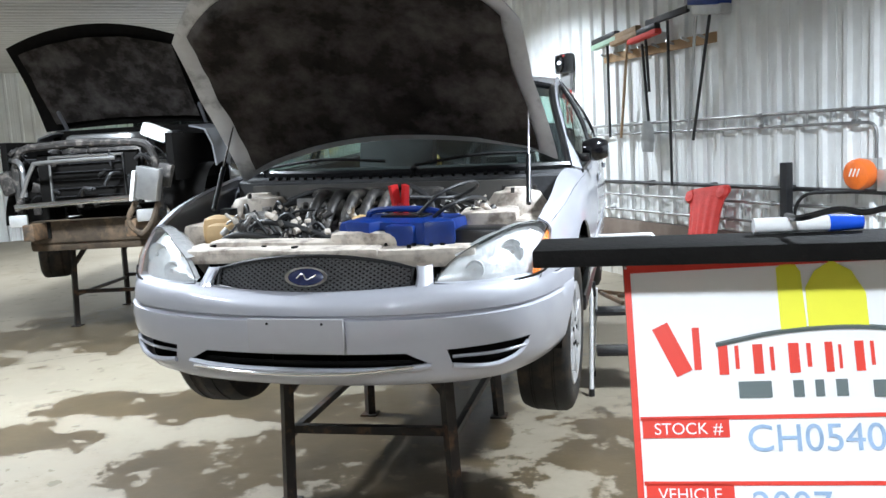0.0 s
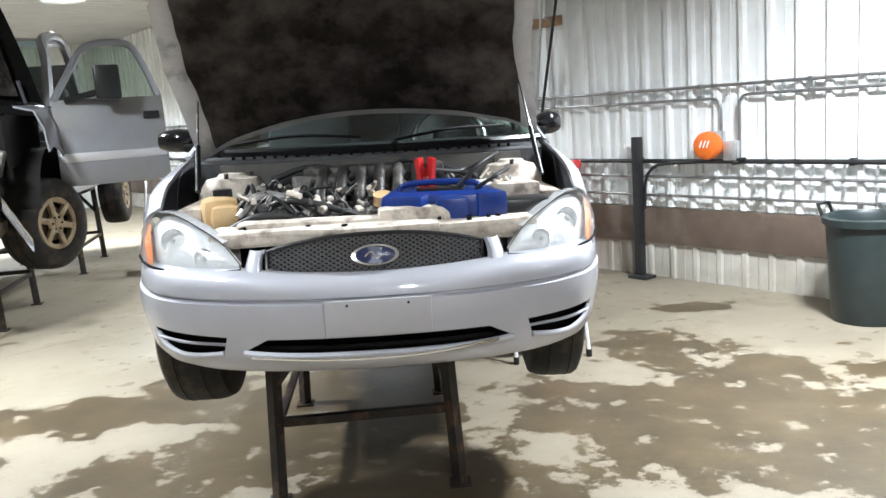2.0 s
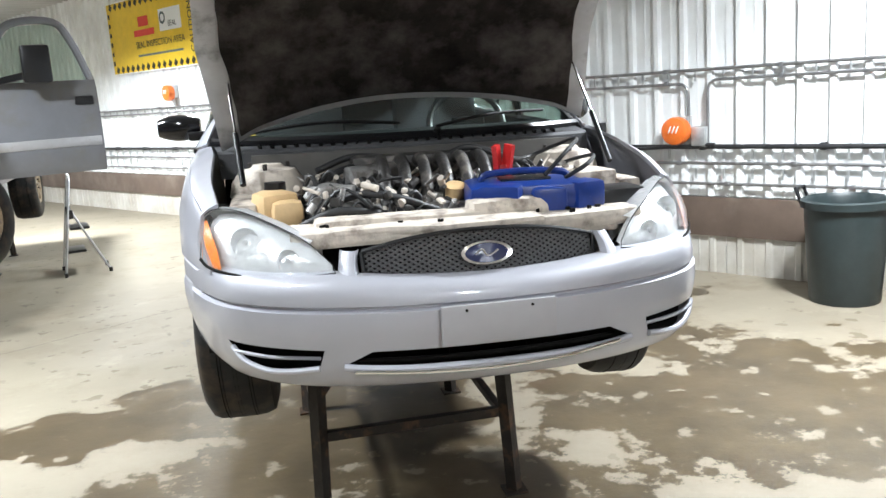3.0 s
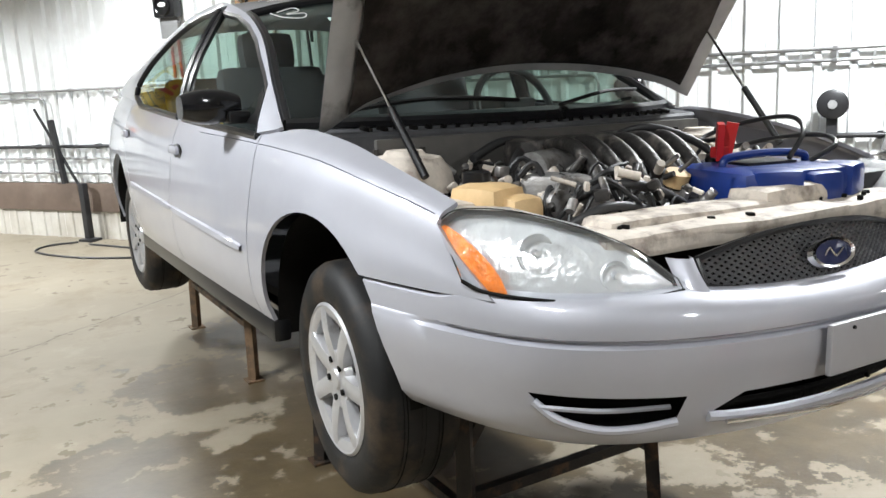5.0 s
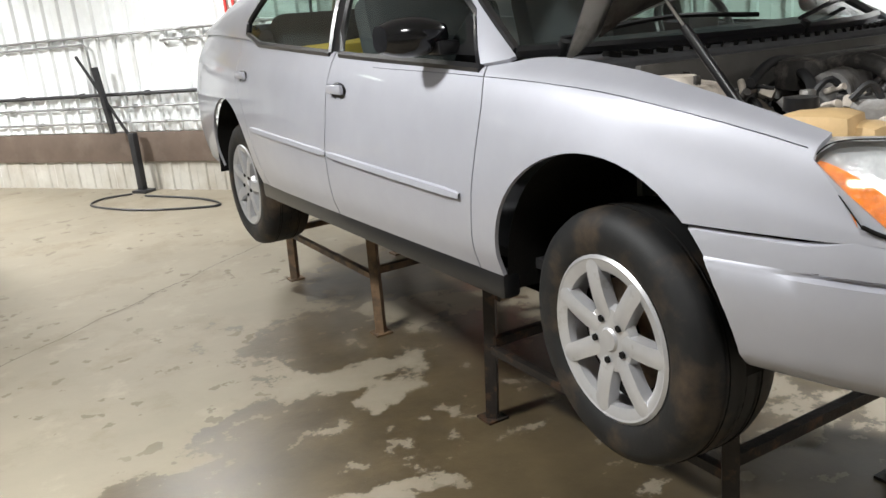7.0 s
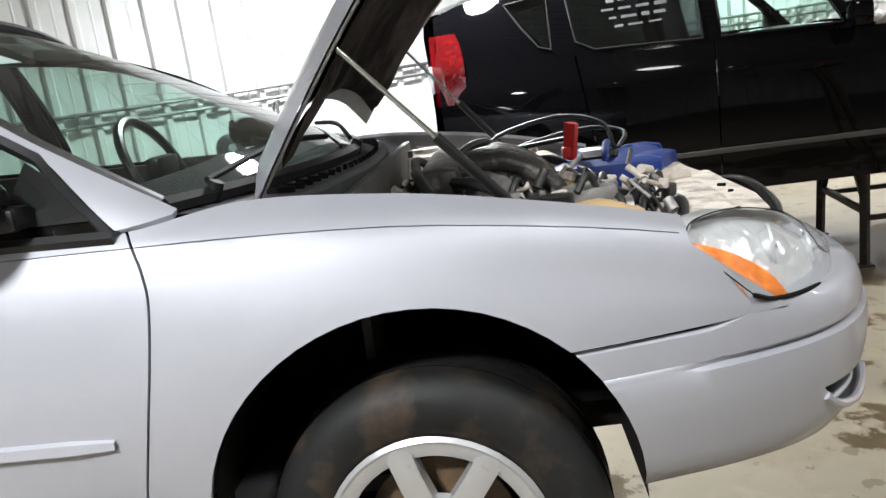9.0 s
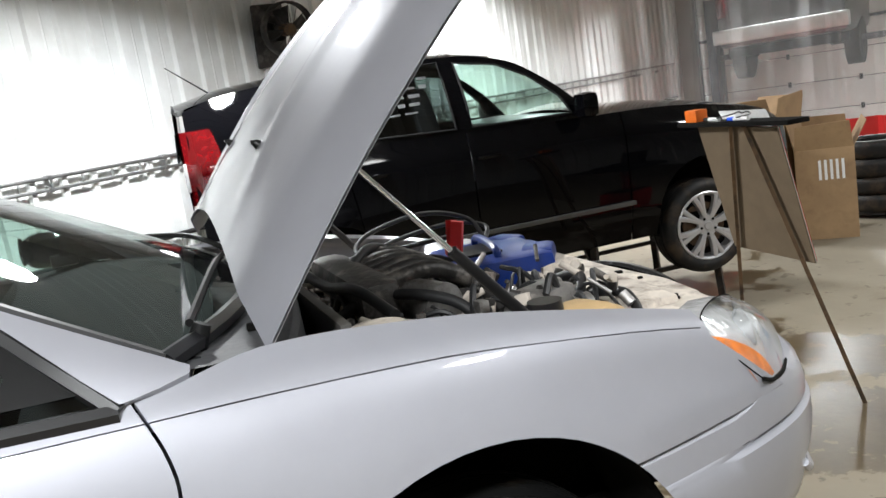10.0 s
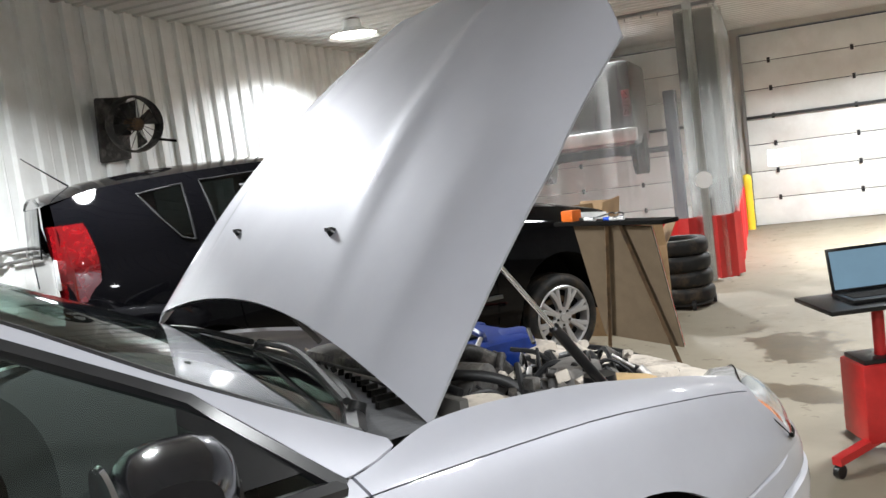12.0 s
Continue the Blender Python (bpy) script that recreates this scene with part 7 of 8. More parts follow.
W3 = [(3.24, 1.575), (3.31, 1.60), (3.40, 1.72), (3.49, 1.865), (3.24, 1.893)]
gl = [take(upb, cut(upb, planes_yz(w))) for w in (W1, W2, W3)]
HDOOR = {}
for sgn in (-1, 1):
    def s_of(b):
        return b.copy() if sgn < 0 else mirror_x(b)
    bm = s_of(lowb)
    groups = {}
    for fs in regions(bm):
        c = sum((f.calc_center_median() * f.calc_area() for f in fs), Vector()) / sum(f.calc_area() for f in fs)
        nm = "fender" if c.y < 1.3 else "front_door" if c.y < 2.3 else "rear_door" if c.y < 3.0 else "quarter_panel"
        groups.setdefault(nm, []).extend(fs)
    for nm, fs in groups.items():
        sub = take(bm, fs)
        bmesh.ops.recalc_face_normals(sub, faces=sub.faces)
        if sum(f.normal.x * f.calc_area() for f in sub.faces) * sgn < 0:
            bmesh.ops.reverse_faces(sub, faces=sub.faces)
        bmesh.ops.solidify(sub, geom=sub.faces[:], thickness=0.012)
        HDOOR[nm, sgn] = part(nm, sub, BLACKP, hatch)
    bm.free()
    bm = s_of(upb)
    bmesh.ops.recalc_face_normals(bm, faces=bm.faces)
    part("pillar_frame", bm, BLACKP, hatch)
    for nm, g, dn in (("front_window", gl[0], "front_door"), ("rear_window", gl[1], "rear_door"), ("quarter_window", gl[2], "quarter_panel")):
        pane = part(nm, s_of(g), GLASS if nm[0] == "f" else GLASSD, HDOOR[dn, sgn])
        pane.visible_shadow = False
        outline = {"f": W1, "r": W2, "q": W3}[nm[0]]
        loop = []
        for (y0, z0), (y1, z1) in zip(outline, outline[1:] + outline[:1]):
            for k in range(4):
                y, z = y0 + (y1 - y0) * k / 4, z0 + (z1 - z0) * k / 4
                p, q = hbelt(y), hrail(y)
                u = min(1, max(0, (z - p.z) / (q.z - p.z)))
                loop.append((sgn * abs(p.lerp(q, u).x - 0.03 * math.sin(math.pi * u) - 0.003), y, z))
        part("window_seal", tube(bmesh.new(), loop + [loop[0]], 0.007, 6, 1), SEAL, pane, "grey window seal")
        if sgn < 0 and nm == "rear_window":
            rnd = random.Random(8)
            for k in range(5):
                y = 2.95 - rnd.uniform(0, 0.08)
                while y > 2.50 + 0.04 * k:
                    w = rnd.uniform(0.04, 0.11)
                    z = 1.845 - 0.048 * k
                    x = hbelt(y).lerp(hrail(y), (z - 1.52) / 0.43).x - 0.030
                    part("chalk_bar", blk((x, y - w / 2, z), (0.003, w * 0.8, rnd.uniform(0.010, 0.022)), Matrix.Rotation(radians(18), 3, "Y")), CHALK, pane, smooth=False)
                    y -= w + 0.012
    for cy in (0.80, 3.26):
        bm = bmesh.new()
        ring = [(cy + math.cos(a) * 0.358, 0.74 + math.sin(a) * 0.358) for a in [math.pi * k / 20 for k in range(21)]]
        ring = [(ring[0][0], 0.62)] + ring + [(ring[-1][0], 0.62)]
        grid(bm, [[(sgn * x, y, z) for y, z in ring] for x in (0.83, 0.5)])
        bm.faces.new([bm.verts.new((sgn * 0.5, y, z)) for y, z in ring])
        part("wheel_house", bm, DULLBLK, hatch)
        wheel_at(hatch, sgn * 0.80, cy, 0.625, sgn, 0.315, 0.20, 0.225, 8, twin=True, rim_mat=ALLOY)
    # tail lamp, a tall red lens wrapped round the corner
    bm = bmesh.new()
    rows = []
    for z in np.linspace(1.34, 1.75, 9):
        t = (z - 1.53) / 0.23
        w = 1 - 0.25 * t * t
        xr = 0.765 if z < 1.55 else 0.765 - (z - 1.55) * 0.40
        rows.append([(sgn * (xr + 0.016), 3.92 - 0.17 * w, z), (sgn * (xr + 0.014), 3.92 - 0.10, z), (sgn * (xr + 0.010), 3.92 - 0.045, z), (sgn * (xr - 0.01), 3.925 - 0.03, z), (sgn * (xr - 0.05), 3.955, z), (sgn * (xr - 0.11), 3.965, z)])
    grid(bm, rows)
    bmesh.ops.recalc_face_normals(bm, faces=bm.faces)
    lamp = part("tail_lamp", bm, TAILRED, hatch, "tall red tail lamp")
    part("lamp_inner", blk((sgn * 0.735, 3.957, 1.50), (0.05, 0.02, 0.16), bevel=0.008), LENSW, lamp)
    bm = bmesh.new()
    box(bm, (sgn * 0.93, 1.62, 1.54), (0.16, 0.11, 0.15), None, 0.04)
    box(bm, (sgn * 0.84, 1.62, 1.50), (0.08, 0.06, 0.05), None, 0.012)
    part("side_mirror", bm, BLACKP, HDOOR["front_door", sgn])
    for y, dn in ((2.24, "front_door"), (2.94, "rear_door")):
        part("door_handle", blk((sgn * 0.853, y, 1.335), (0.025, 0.15, 0.028), bevel=0.01), BLACKP, HDOOR[dn, sgn])
    bm = bmesh.new()
    box(bm, (sgn * 0.858, 2.05, 0.885), (0.014, 1.45, 0.03), None, 0.005)
    part("side_moulding", bm, material("dark_trim", (0.10, 0.10, 0.10), 0.25, 0.6), hatch)
    bm = bmesh.new()
    rows = []
    for t in np.linspace(0, 1, 7):
        y = 0.22 + 0.42 * t
        x = spline(HY, HS[3][0], y)
        rows.append([(sgn * (x + 0.01), y, 1.17 + 0.08 * t - 0.04), (sgn * (x + 0.012), y, 1.22 + 0.06 * t), (sgn * (x - 0.04), y, 1.30 + 0.05 * t)])
    grid(bm, rows)
    part("headlight", bm, LENSW, hatch, "clear headlight")
lowb.free()
upb.free()


def hacross(y, zc, e, n=11):
    return [(e.x * -u, y, e.z + (zc - e.z) * (1 - u * u)) for u in np.linspace(-1, 1, n)]


bm = bmesh.new()
grid(bm, [hacross(y, hbelt(y).z + 0.05, hbelt(y)) for y in (0.05, 0.25, 0.5, 0.8, 1.1, 1.35, 1.5)])
bmesh.ops.recalc_face_normals(bm, faces=bm.faces)
part("hood", bm, BLACKP, hatch)
bm = bmesh.new()
grid(bm, [hacross(y, z, hrail(y)) for y, z in ((2.05, 1.965), (2.3, 2.01), (2.8, 2.025), (3.3, 2.015), (3.7, 1.98), (3.98, 1.92))])
bmesh.ops.recalc_face_normals(bm, faces=bm.faces)
rf = part("roof", bm, BLACKP, hatch)
part("aerial", cyl(bmesh.new(), (0, 3.75, 1.97), (0, 3.98, 2.16), 0.006, 0.003, 8), BLACKPL, rf)
bm = bmesh.new()
rows = []
for t in np.linspace(0, 1, 7):
    y = 1.50 + 0.55 * t
    e = hrail(y)
    rows.append([(e.x * -u, y - 0.12 * (1 - u * u) * (1 - t), e.z + (0.05 * (1 - t) + 0.02) * (1 - u * u)) for u in np.linspace(-1, 1, 11)])
grid(bm, rows)
part("windscreen", bm, GLASS, hatch).visible_shadow = False
bm = bmesh.new()
grid(bm, [[(u * w, y, z) for u in np.linspace(-1, 1, 9)] for y, z, w in ((3.97, 1.91, 0.59), (3.98, 1.75, 0.68), (3.965, 1.54, 0.74), (3.96, 1.3, 0.77), (3.97, 1.0, 0.78), (3.98, 0.85, 0.77), (3.93, 0.72, 0.72))])
bmesh.ops.recalc_face_normals(bm, faces=bm.faces)
tg = part("tailgate", bm, BLACKP, hatch, "black tailgate")
part("rear_glass", blk((0, 3.985, 1.72), (0.95, 0.01, 0.28), Matrix.Rotation(radians(5), 3, "X"), 0.004), GLASSD, tg)
bm = bmesh.new()
grid(bm, [[(u * w, y + 0.16 * u * u, z) for u in np.linspace(-1, 1, 11)] for y, z, w in ((-0.02, 1.28, 0.56), (-0.05, 1.16, 0.63), (-0.07, 0.95, 0.66), (-0.06, 0.78, 0.65), (0.0, 0.68, 0.62))])
bmesh.ops.recalc_face_normals(bm, faces=bm.faces)
part("front_bumper", bm, BLACKP, hatch)
part("underbody", blk((0, 2.0, 0.70), (1.5, 3.6, 0.05)), DULLBLK, hatch)
for x in (-0.38, 0.38):
    st = part("seat", blk((x, 2.25, 1.25), (0.48, 0.5, 0.15), bevel=0.04), SEATM, hatch)
    part("seat_back", blk((x, 2.5, 1.52), (0.46, 0.13, 0.55), Matrix.Rotation(radians(-12), 3, "X"), 0.05), SEATM, st)
    part("headrest", blk((x, 2.57, 1.85), (0.24, 0.1, 0.16), bevel=0.04), SEATM, st)
part("dashboard", blk((0, 1.75, 1.40), (1.4, 0.4, 0.2), bevel=0.06), BLACKPL, hatch)
stand("vehicle_stand", (-0.42, 0.42), (0.55, 1.45), 0.66, STEEL, "dark steel stand under the front of the hatchback", m=SM)
stand("vehicle_stand", (-0.42, 0.42), (2.6, 3.4), 0.66, STEEL, "dark steel stand under the rear of the hatchback", m=SM)
# flat floor jack under the black car
t = thing("floor_jack", "low black floor jack under the hatchback", "jack", at=SM @ pose(-0.05, 2.0, 0))
part("jack_frame", blk((0, 0, 0.09), (0.25, 0.55, 0.10), bevel=0.02), PIPED, t)
part("jack_saddle", cyl(bmesh.new(), (0, 0.15, 0.14), (0, 0.15, 0.19), 0.05, seg=16), PIPED, t)
for x in (-0.14, 0.14):
    part("caster", cyl(bmesh.new(), (x - 0.02, -0.2, 0.06), (x + 0.02, -0.2, 0.06), 0.06, seg=16), PIPED, t)


# ---- silver pickup with its front stripped ----
TM = Matrix.Translation((-3.50, 3.70, 0.0)) @ Matrix.Rotation(radians(7.5), 4, "Z")
RUST = material("rusty_mud", (0.055, 0.04, 0.026), 0.8, 0.1, 0.4, 9, 0.3, 50, color2=(0.13, 0.09, 0.055), mask_scale=7, mask=0.58)
truck = thing("pickup_truck", "silver pickup truck with stripped nose, open hood and open door", "truck", at=TM)
GOLD = material("gold_rim", (0.42, 0.34, 0.23), 0.4, 0.6, 0.2, 14, color2=(0.2, 0.15, 0.1), mask_scale=14, mask=0.55)
for sgn in (-1, 1):
    # front fender with a round arch
    bm = bmesh.new()
    rows = []
    for y in np.linspace(0.62 if sgn > 0 else 0.95, 1.32, 26):
        k = min(1, (y - 0.15) / 0.35)
        rows.append([(sgn * x, y, z) for x, z in ((0.86 + 0.05 * k, 1.02), (0.90 + 0.05 * k, 1.20), (0.92 + 0.05 * k, 1.45), (0.90 + 0.05 * k, 1.64), (0.84 + 0.05 * k, 1.76 + 0.04 * y), (0.74, 1.80 + 0.04 * y))])
    grid(bm, rows)
    drop(bm, cut(bm, circle_planes(0.80, 1.02, 0.46, 24)))
    bmesh.ops.recalc_face_normals(bm, faces=bm.faces)
    bmesh.ops.solidify(bm, geom=bm.faces[:], thickness=0.015)
    part("front_fender", bm, TRUCKP, truck)
    bm = bmesh.new()
    ring = [(0.80 + math.cos(a) * 0.463, 1.02 + math.sin(a) * 0.463) for a in [math.pi * k / 20 for k in range(21)]]
    grid(bm, [[(sgn * x, y, z) for y, z in ring] for x in (0.92, 0.5)])
    part("wheel_house", bm, DULLBLK, truck)
    wheel_at(truck, sgn * 0.90, 0.80, 0.85, sgn, 0.385, 0.25, 0.215, 6, rim_mat=GOLD, lugs=6, steer=-28 * sgn)
    wheel_at(truck, sgn * 0.90, 4.25, 0.85, sgn, 0.385, 0.25, 0.215, 6, rim_mat=GOLD, lugs=6)
    # cab side frame
    bm = bmesh.new()
    tube(bm, [(sgn * 0.86, 1.25, 1.80), (sgn * 0.80, 1.62, 2.20), (sgn * 0.72, 1.95, 2.47), (sgn * 0.72, 2.75, 2.50), (sgn * 0.80, 2.95, 1.85)], 0.045, 8, 4)
    part("door_frame", bm, TRUCKP, truck)
    bm = bmesh.new()
    box(bm, (sgn * 0.88, 1.28, 1.45), (0.10, 0.16, 0.75), None, 0.02)
    part("hinge_pillar", bm, DULLBLK, truck)
    bm = bmesh.new()
    box(bm, (sgn * 0.88, 2.95, 1.50), (0.12, 0.25, 0.80), None, 0.03)
    part("rear_pillar", bm, TRUCKP, truck)
    part("sill", blk((sgn * 0.88, 2.1, 1.10), (0.12, 1.6, 0.12), bevel=0.02), TRUCKP, truck)
    part("bed_side", blk((sgn * 0.92, 4.15, 1.45), (0.10, 2.1, 0.62), bevel=0.04), TRUCKP, truck)
bm = bmesh.new()
grid(bm, [[(u * 0.72, y, z - 0.03 * u * u) for u in np.linspace(-1, 1, 9)] for y, z in ((1.92, 2.48), (2.1, 2.52), (2.6, 2.53), (2.85, 2.50))])
bmesh.ops.solidify(bm, geom=bm.faces[:], thickness=0.02)
part("roof", bm, TRUCKP, truck)
bm = bmesh.new()
grid(bm, [[(u * (0.80 - 0.10 * t), 1.22 + 0.70 * t + 0.06 * u * u, 1.83 + 0.64 * t) for u in np.linspace(-1, 1, 9)] for t in (0, 0.5, 1)])
part("windscreen", bm, GLASS, truck).visible_shadow = False
part("cab_back", blk((0, 2.95, 1.70), (1.6, 0.04, 1.2)), TRUCKP, truck)
part("bench_seat", blk((0, 2.4, 1.45), (1.45, 0.5, 0.16), bevel=0.04), SEATM, truck)
part("bench_back", blk((0, 2.68, 1.75), (1.45, 0.14, 0.6), bevel=0.05), SEATM, truck)
part("dashboard", blk((0, 1.45, 1.72), (1.5, 0.3, 0.22), bevel=0.05), BLACKPL, truck)
bm = lathe(bmesh.new(), [(0.19 + 0.016 * math.cos(a), 0.016 * math.sin(a)) for a in [2 * math.pi * k / 8 for k in range(8)]], 24, pose(0.38, 1.72, 1.85, 62), True)
part("steering_wheel", bm, BLACKPL, truck)
part("bed_floor", blk((0, 4.15, 1.25), (1.7, 2.1, 0.06)), DULLBLK, truck)
part("tailgate", blk((0, 5.22, 1.45), (1.8, 0.06, 0.6), bevel=0.02), TRUCKP, truck)
part("frame_rail", blk((-0.42, 2.6, 0.98), (0.09, 5.0, 0.14)), DULLBLK, truck)
part("frame_rail", blk((0.42, 2.6, 0.98), (0.09, 5.0, 0.14)), DULLBLK, truck)
# open hood, black underneath
hm = Matrix.Translation((0, 1.20, 1.86)) @ Matrix.Rotation(radians(-50), 4, "X")
bm = bmesh.new()
grid(bm, [[hm @ Vector((u * (0.88 - 0.06 * t) - 0.06, -1.12 * t + 0.16 * (u * u) * t, 0.05 * (1 - u * u) + 0.04 * math.sin(3 * t))) for u in np.linspace(-1, 1, 21)] for t in np.linspace(0, 1, 11)])
hd = part("hood", bm, DULLBLK, truck, "raised dark hood")
bm = bmesh.new()
grid(bm, [[hm @ Vector((u * 0.72 - 0.06, -0.1 - 0.9 * t + 0.1 * u * u * t, -0.02 + 0.05 * (1 - u * u) + 0.02 * noise.noise(Vector((u * 4, t * 5, 1))))) for u in np.linspace(-1, 1, 25)] for t in np.linspace(0, 1, 17)])
part("insulation_pad", bm, PAD, hd)
for s in (-1, 1):
    part("hood_hinge", bar(bmesh.new(), (s * 0.70, 1.22, 1.80), hm @ Vector((s * 0.70, -0.25, -0.02)), 0.025), TRUCKP, hd)
# stripped nose: radiator support, cooler, lamp brackets, bumper bar
rs_ = part("radiator_support", tube(bmesh.new(), [(-0.62, 0.12, 1.12), (-0.60, 0.10, 1.62), (-0.30, 0.10, 1.70), (0.30, 0.10, 1.70), (0.60, 0.10, 1.62), (0.62, 0.12, 1.12)], 0.035, 8, 4), ENGM, truck, "bare grimy radiator support")
part("radiator", blk((0, 0.18, 1.40), (0.90, 0.06, 0.46), bevel=0.01), DULLBLK, truck)
for k in range(5):
    part("cooler_fin", blk((0, 0.14, 1.26 + 0.07 * k), (0.62, 0.02, 0.006)), PIPED, truck, smooth=False)
part("cooler_frame", tube(bmesh.new(), [(-0.33, 0.13, 1.20), (-0.33, 0.13, 1.60), (0.33, 0.13, 1.60), (0.33, 0.13, 1.20), (-0.33, 0.13, 1.20)], 0.014, 6, 1), PIPE, truck)
part("bumper_bar", blk((-0.02, -0.04, 1.22), (1.10, 0.06, 0.045), Matrix.Rotation(radians(-2), 3, "Y"), 0.01), CHROME, truck, "bare bright bumper bar")
part("crossmember", blk((0, 0.18, 0.96), (1.15, 0.12, 0.20), bevel=0.03), RUST, truck)
part("front_axle", cyl(bmesh.new(), (-0.80, 0.80, 0.86), (0.80, 0.80, 0.86), 0.06, seg=14), DULLBLK, truck)
part("axle_housing", lathe(bmesh.new(), [(0, -0.16), (0.12, -0.12), (0.17, 0), (0.12, 0.12), (0, 0.16)], 20, pose(0.25, 0.80, 0.86, 90)), RUST, truck)
part("skid_plate", blk((0, 0.45, 0.88), (1.20, 0.62, 0.10), Matrix.Rotation(radians(8), 3, "X"), 0.03), RUST, truck, "muddy brown skid plate")
part("oil_pan", blk((0, 0.85, 1.0), (0.6, 0.7, 0.25), bevel=0.05), DULLBLK, truck)
for s in (-1, 1):
    part("spring_arm", bar(bmesh.new(), (s * 0.40, 0.75, 0.95), (s * 0.76, 0.80, 0.80), 0.09, 0.05), RUST, truck)
    part("coil_spring", tube(bmesh.new(), [(s * 0.62 + 0.06 * math.cos(k * 0.9), 0.80 + 0.06 * math.sin(k * 0.9), 0.90 + 0.012 * k) for k in range(36)], 0.010, 6, 1), DULLBLK, truck)
# bent upper frame bars and a torn lamp bracket
part("upper_bar", tube(bmesh.new(), [(-0.90, 0.55, 1.62), (-0.72, 0.20, 1.60), (-0.52, 0.02, 1.55), (-0.50, 0.0, 1.28)], 0.022, 8, 5), PIPE, truck, "bent bare metal bar")
part("upper_bar", tube(bmesh.new(), [(-0.52, -0.02, 1.28), (-0.40, -0.02, 1.52), (-0.30, -0.02, 1.56), (0.34, -0.02, 1.57)], 0.018, 8, 5), PIPE, truck)
part("lamp_mount", blk((0.62, -0.06, 1.34), (0.20, 0.10, 0.27), Matrix.Rotation(radians(12), 3, "Y"), 0.012), PIPE, truck, "grey lamp mounting box")
part("mount_flange", blk((0.515, -0.08, 1.33), (0.03, 0.12, 0.25), Matrix.Rotation(radians(12), 3, "Y"), 0.006), WHITEB, truck)
part("wiring_loom", tube(bmesh.new(), [(0.50, -0.06, 1.2), (0.44, -0.10, 1.05), (0.52, -0.08, 0.93), (0.62, -0.06, 1.02), (0.68, -0.04, 1.18)], 0.025, 8), RUST, truck)
for s in (-1, 1):
    part("lamp_bracket", blk((s * 0.70, 0.10, 1.40), (0.12, 0.08, 0.20), Matrix.Rotation(0.3 * s, 3, "Y"), 0.02), ENGM, truck)
    part("frame_horn", blk((s * 0.45, 0.02, 0.98), (0.10, 0.25, 0.14), bevel=0.015), BROWNLEG, truck)
    part("bumper_bracket", blk((s * 0.56, -0.04, 1.08), (0.14, 0.10, 0.10), Matrix.Rotation(0.5, 3, "Z"), 0.01), GALV, truck)
bm = bmesh.new()
rows = []
for t in np.linspace(0, 1, 9):
    rows.append([(0.74 + 0.16 * t, -0.05 + 0.06 * t + 0.03 * math.cos(a), 1.12 - 0.34 * t + 0.06 * math.sin(a)) for a in np.linspace(-1.5, 1.5, 7)])
grid(bm, rows)
bmesh.ops.solidify(bm, geom=bm.faces[:], thickness=0.004)
part("bumper_end", bm, CHROME, truck, "torn chrome bumper end hanging down")
part("battery", blk((0.55, 0.55, 1.68), (0.22, 0.26, 0.20), bevel=0.015), BLACKPL, truck)
part("air_intake", blk((0, 0.55, 1.74), (0.62, 0.34, 0.10), bevel=0.05), PIPE, truck, "grey air intake cover")
part("white_tank", blk((0.60, 0.24, 1.76), (0.24, 0.12, 0.12), Matrix.Rotation(0.4, 3, "Y"), 0.03), WHITEB, truck, "white plastic tank")
part("engine_block", blk((0, 0.7, 1.45), (0.75, 0.6, 0.45), bevel=0.05), ENGM, truck)
part("inner_fender", blk((-0.74, 0.65, 1.55), (0.06, 1.0, 0.4)), DULLBLK, truck)
part("inner_fender", blk((0.74, 0.65, 1.55), (0.06, 1.0, 0.4)), DULLBLK, truck)
part("cowl", blk((0, 1.22, 1.80), (1.55, 0.16, 0.12), bevel=0.03), DULLBLK, truck)
rnd = random.Random(11)
bm = bmesh.new()
for k in range(60):
    p = Vector((rnd.uniform(-0.62, 0.62), rnd.uniform(0.05, 0.8), rnd.uniform(1.25, 1.72)))
    q = p + Vector((rnd.uniform(-0.2, 0.2), rnd.uniform(-0.1, 0.1), rnd.uniform(-0.2, 0.15)))
    tube(bm, [p, (p + q) / 2 + Vector((0, -0.03, 0.04)), q], rnd.choice((0.006, 0.01, 0.016)), 6, 4)
part("wiring", bm, HOSE, truck, "tangle of loose wiring and hoses")["kind"] = "stuff"
bm = bmesh.new()
for k in range(40):
    p = (rnd.uniform(-0.62, 0.62), rnd.uniform(0.02, 0.6), rnd.uniform(1.05, 1.72))
    box(bm, p, (rnd.uniform(0.03, 0.12), rnd.uniform(0.02, 0.06), rnd.uniform(0.03, 0.1)), Matrix.Rotation(rnd.uniform(0, 3), 3, (rnd.random(), rnd.random(), 1)), 0.006)
part("engine_fitting", bm, ENGM, truck, "grimy engine fittings")["kind"] = "stuff"
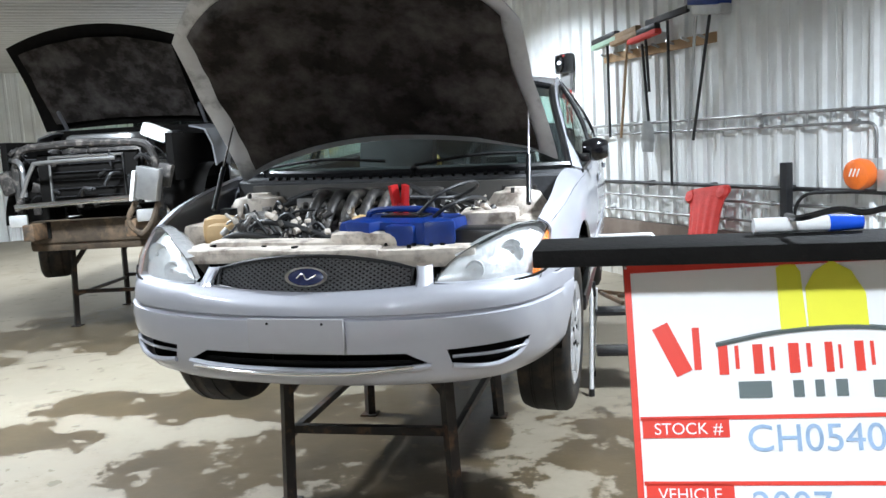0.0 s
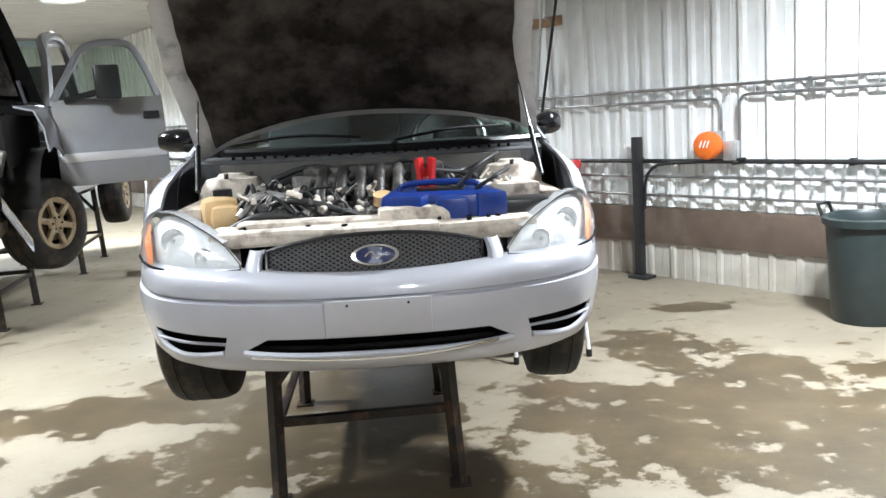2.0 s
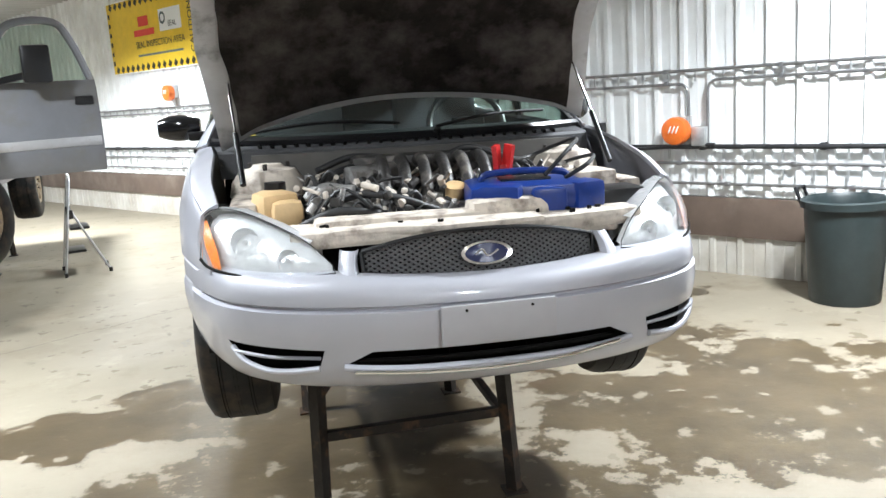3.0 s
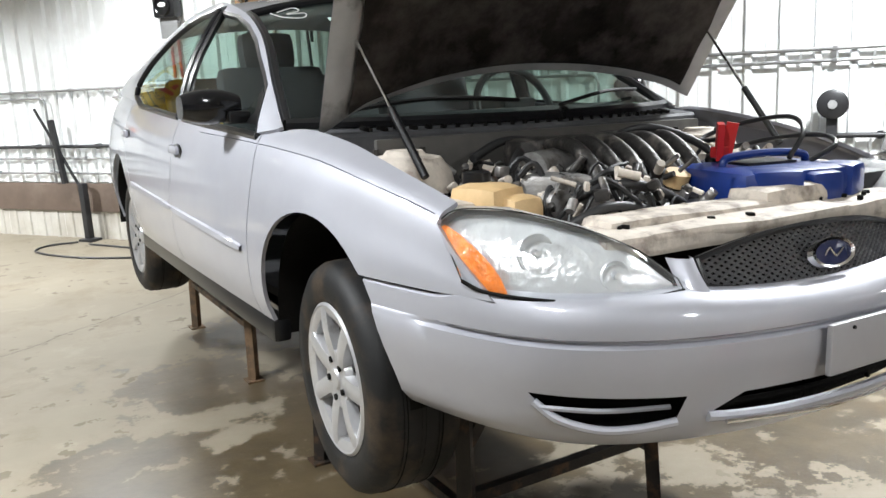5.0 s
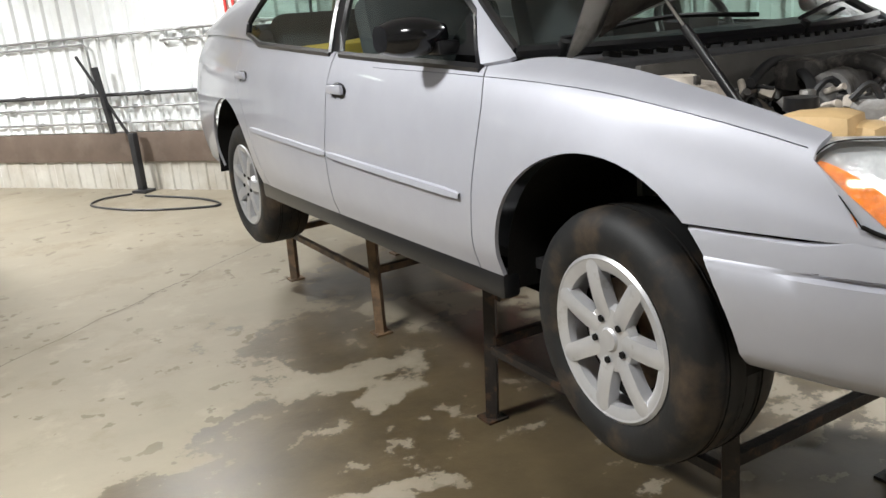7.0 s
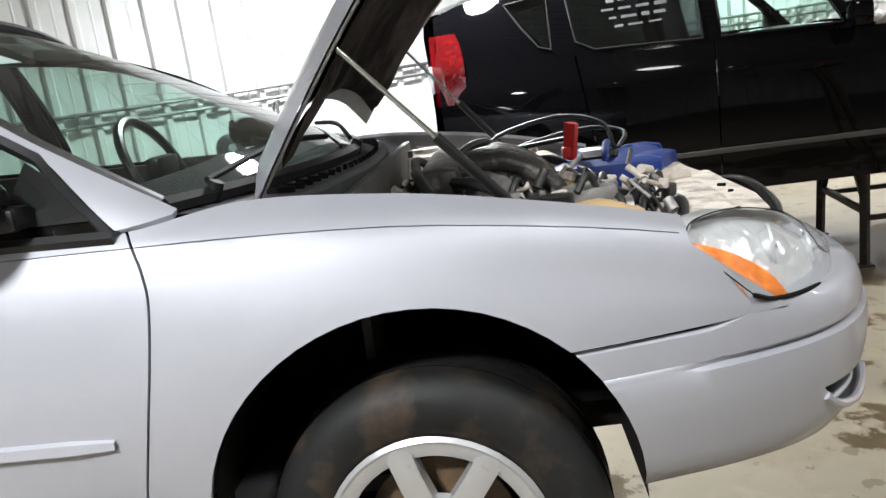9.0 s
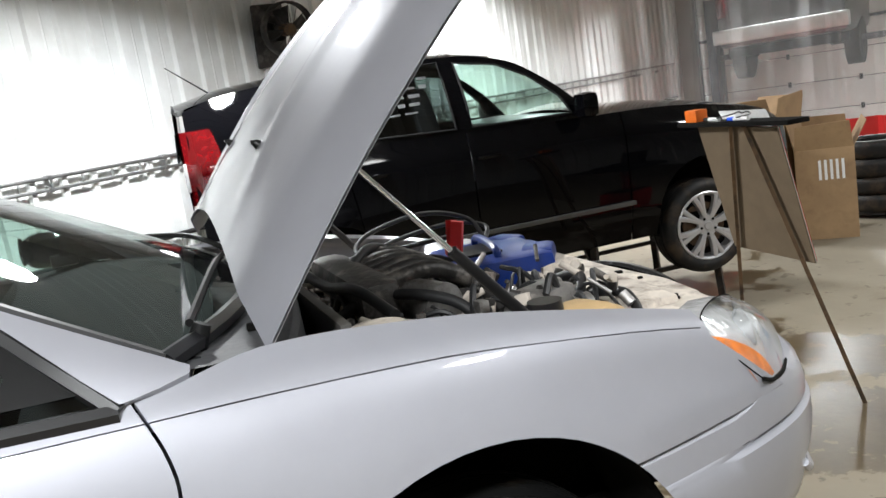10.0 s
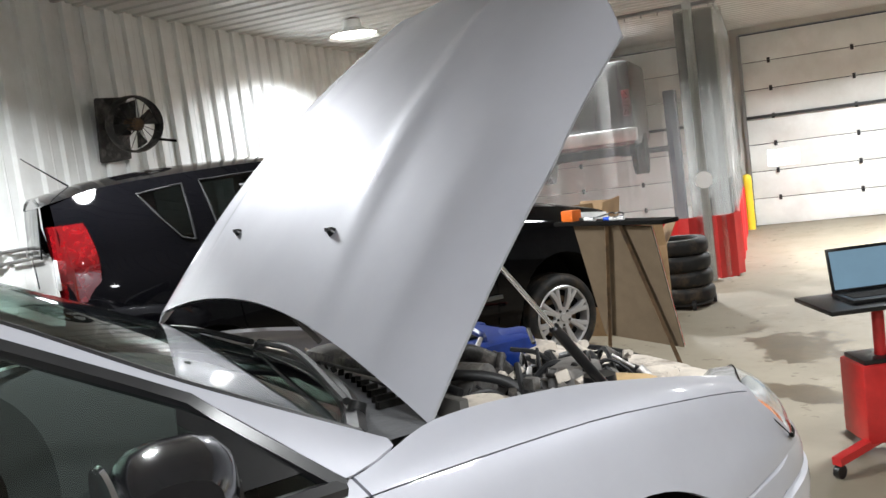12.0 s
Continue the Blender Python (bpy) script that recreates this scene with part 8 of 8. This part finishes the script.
# driver's door, swung open
dm = Matrix.Translation((0.90, 1.15, 0)) @ Matrix.Rotation(radians(-77), 4, "Z")
bm = bmesh.new()
rows = []
for y in np.linspace(0.0, 0.91, 15):
    rows.append([dm @ Vector((x, y, z)) for x, z in ((0.02, 1.13), (0.05, 1.18), (0.065, 1.35), (0.06, 1.42), (0.065, 1.60), (0.045, 1.78), (0.01, 1.86))])
grid(bm, rows)
bmesh.ops.recalc_face_normals(bm, faces=bm.faces)
bmesh.ops.solidify(bm, geom=bm.faces[:], thickness=0.015)
dr = part("front_door", bm, TRUCKP, truck, "open silver driver's door")
part("door_moulding", blk((0, 0, 0), (0.025, 0.88, 0.075), bevel=0.006), ALLOY, dr).matrix_basis = dm @ pose(0.075, 0.455, 1.37)
bm = tube(bmesh.new(), [dm @ Vector(p) for p in ((0.01, 0.02, 1.86), (-0.02, 0.19, 2.13), (-0.05, 0.34, 2.32), (-0.06, 0.66, 2.335), (-0.03, 0.78, 2.17), (0.01, 0.885, 1.86))], 0.032, 8, 5)
part("window_frame", bm, TRUCKP, dr)
bm = bmesh.new()
f = bm.faces.new([bm.verts.new(dm @ Vector(p)) for p in ((0.0, 0.05, 1.86), (-0.02, 0.20, 2.13), (-0.045, 0.36, 2.30), (-0.05, 0.65, 2.32), (-0.025, 0.77, 2.16), (0.0, 0.87, 1.86))])
part("window_glass", bm, GLASS, dr).visible_shadow = False
part("door_handle", blk((0, 0, 0), (0.03, 0.14, 0.07), bevel=0.012), BLACKPL, dr).matrix_basis = dm @ pose(0.075, 0.80, 1.70)
part("mirror", blk((0, 0, 0), (0.10, 0.21, 0.29), bevel=0.03), BLACKPL, dr, "large black towing mirror").matrix_basis = dm @ pose(0.27, 0.46, 1.99)
part("mirror_arm", bar(bmesh.new(), dm @ Vector((0.03, 0.12, 1.86)), dm @ Vector((0.22, 0.42, 1.92)), 0.05), BLACKPL, dr)
part("inner_panel", blk((0, 0, 0), (0.02, 0.82, 0.6), bevel=0.01), SEATM, dr).matrix_basis = dm @ pose(-0.01, 0.455, 1.5)
stand("vehicle_stand", (-0.55, 0.35), (0.75, 1.75), 0.90, STEEL, "dark steel trestle stand under the pickup", m=TM)
stand("vehicle_stand", (-0.45, 0.45), (3.4, 4.6), 0.90, STEEL, "dark steel trestle stand under the pickup bed", m=TM)
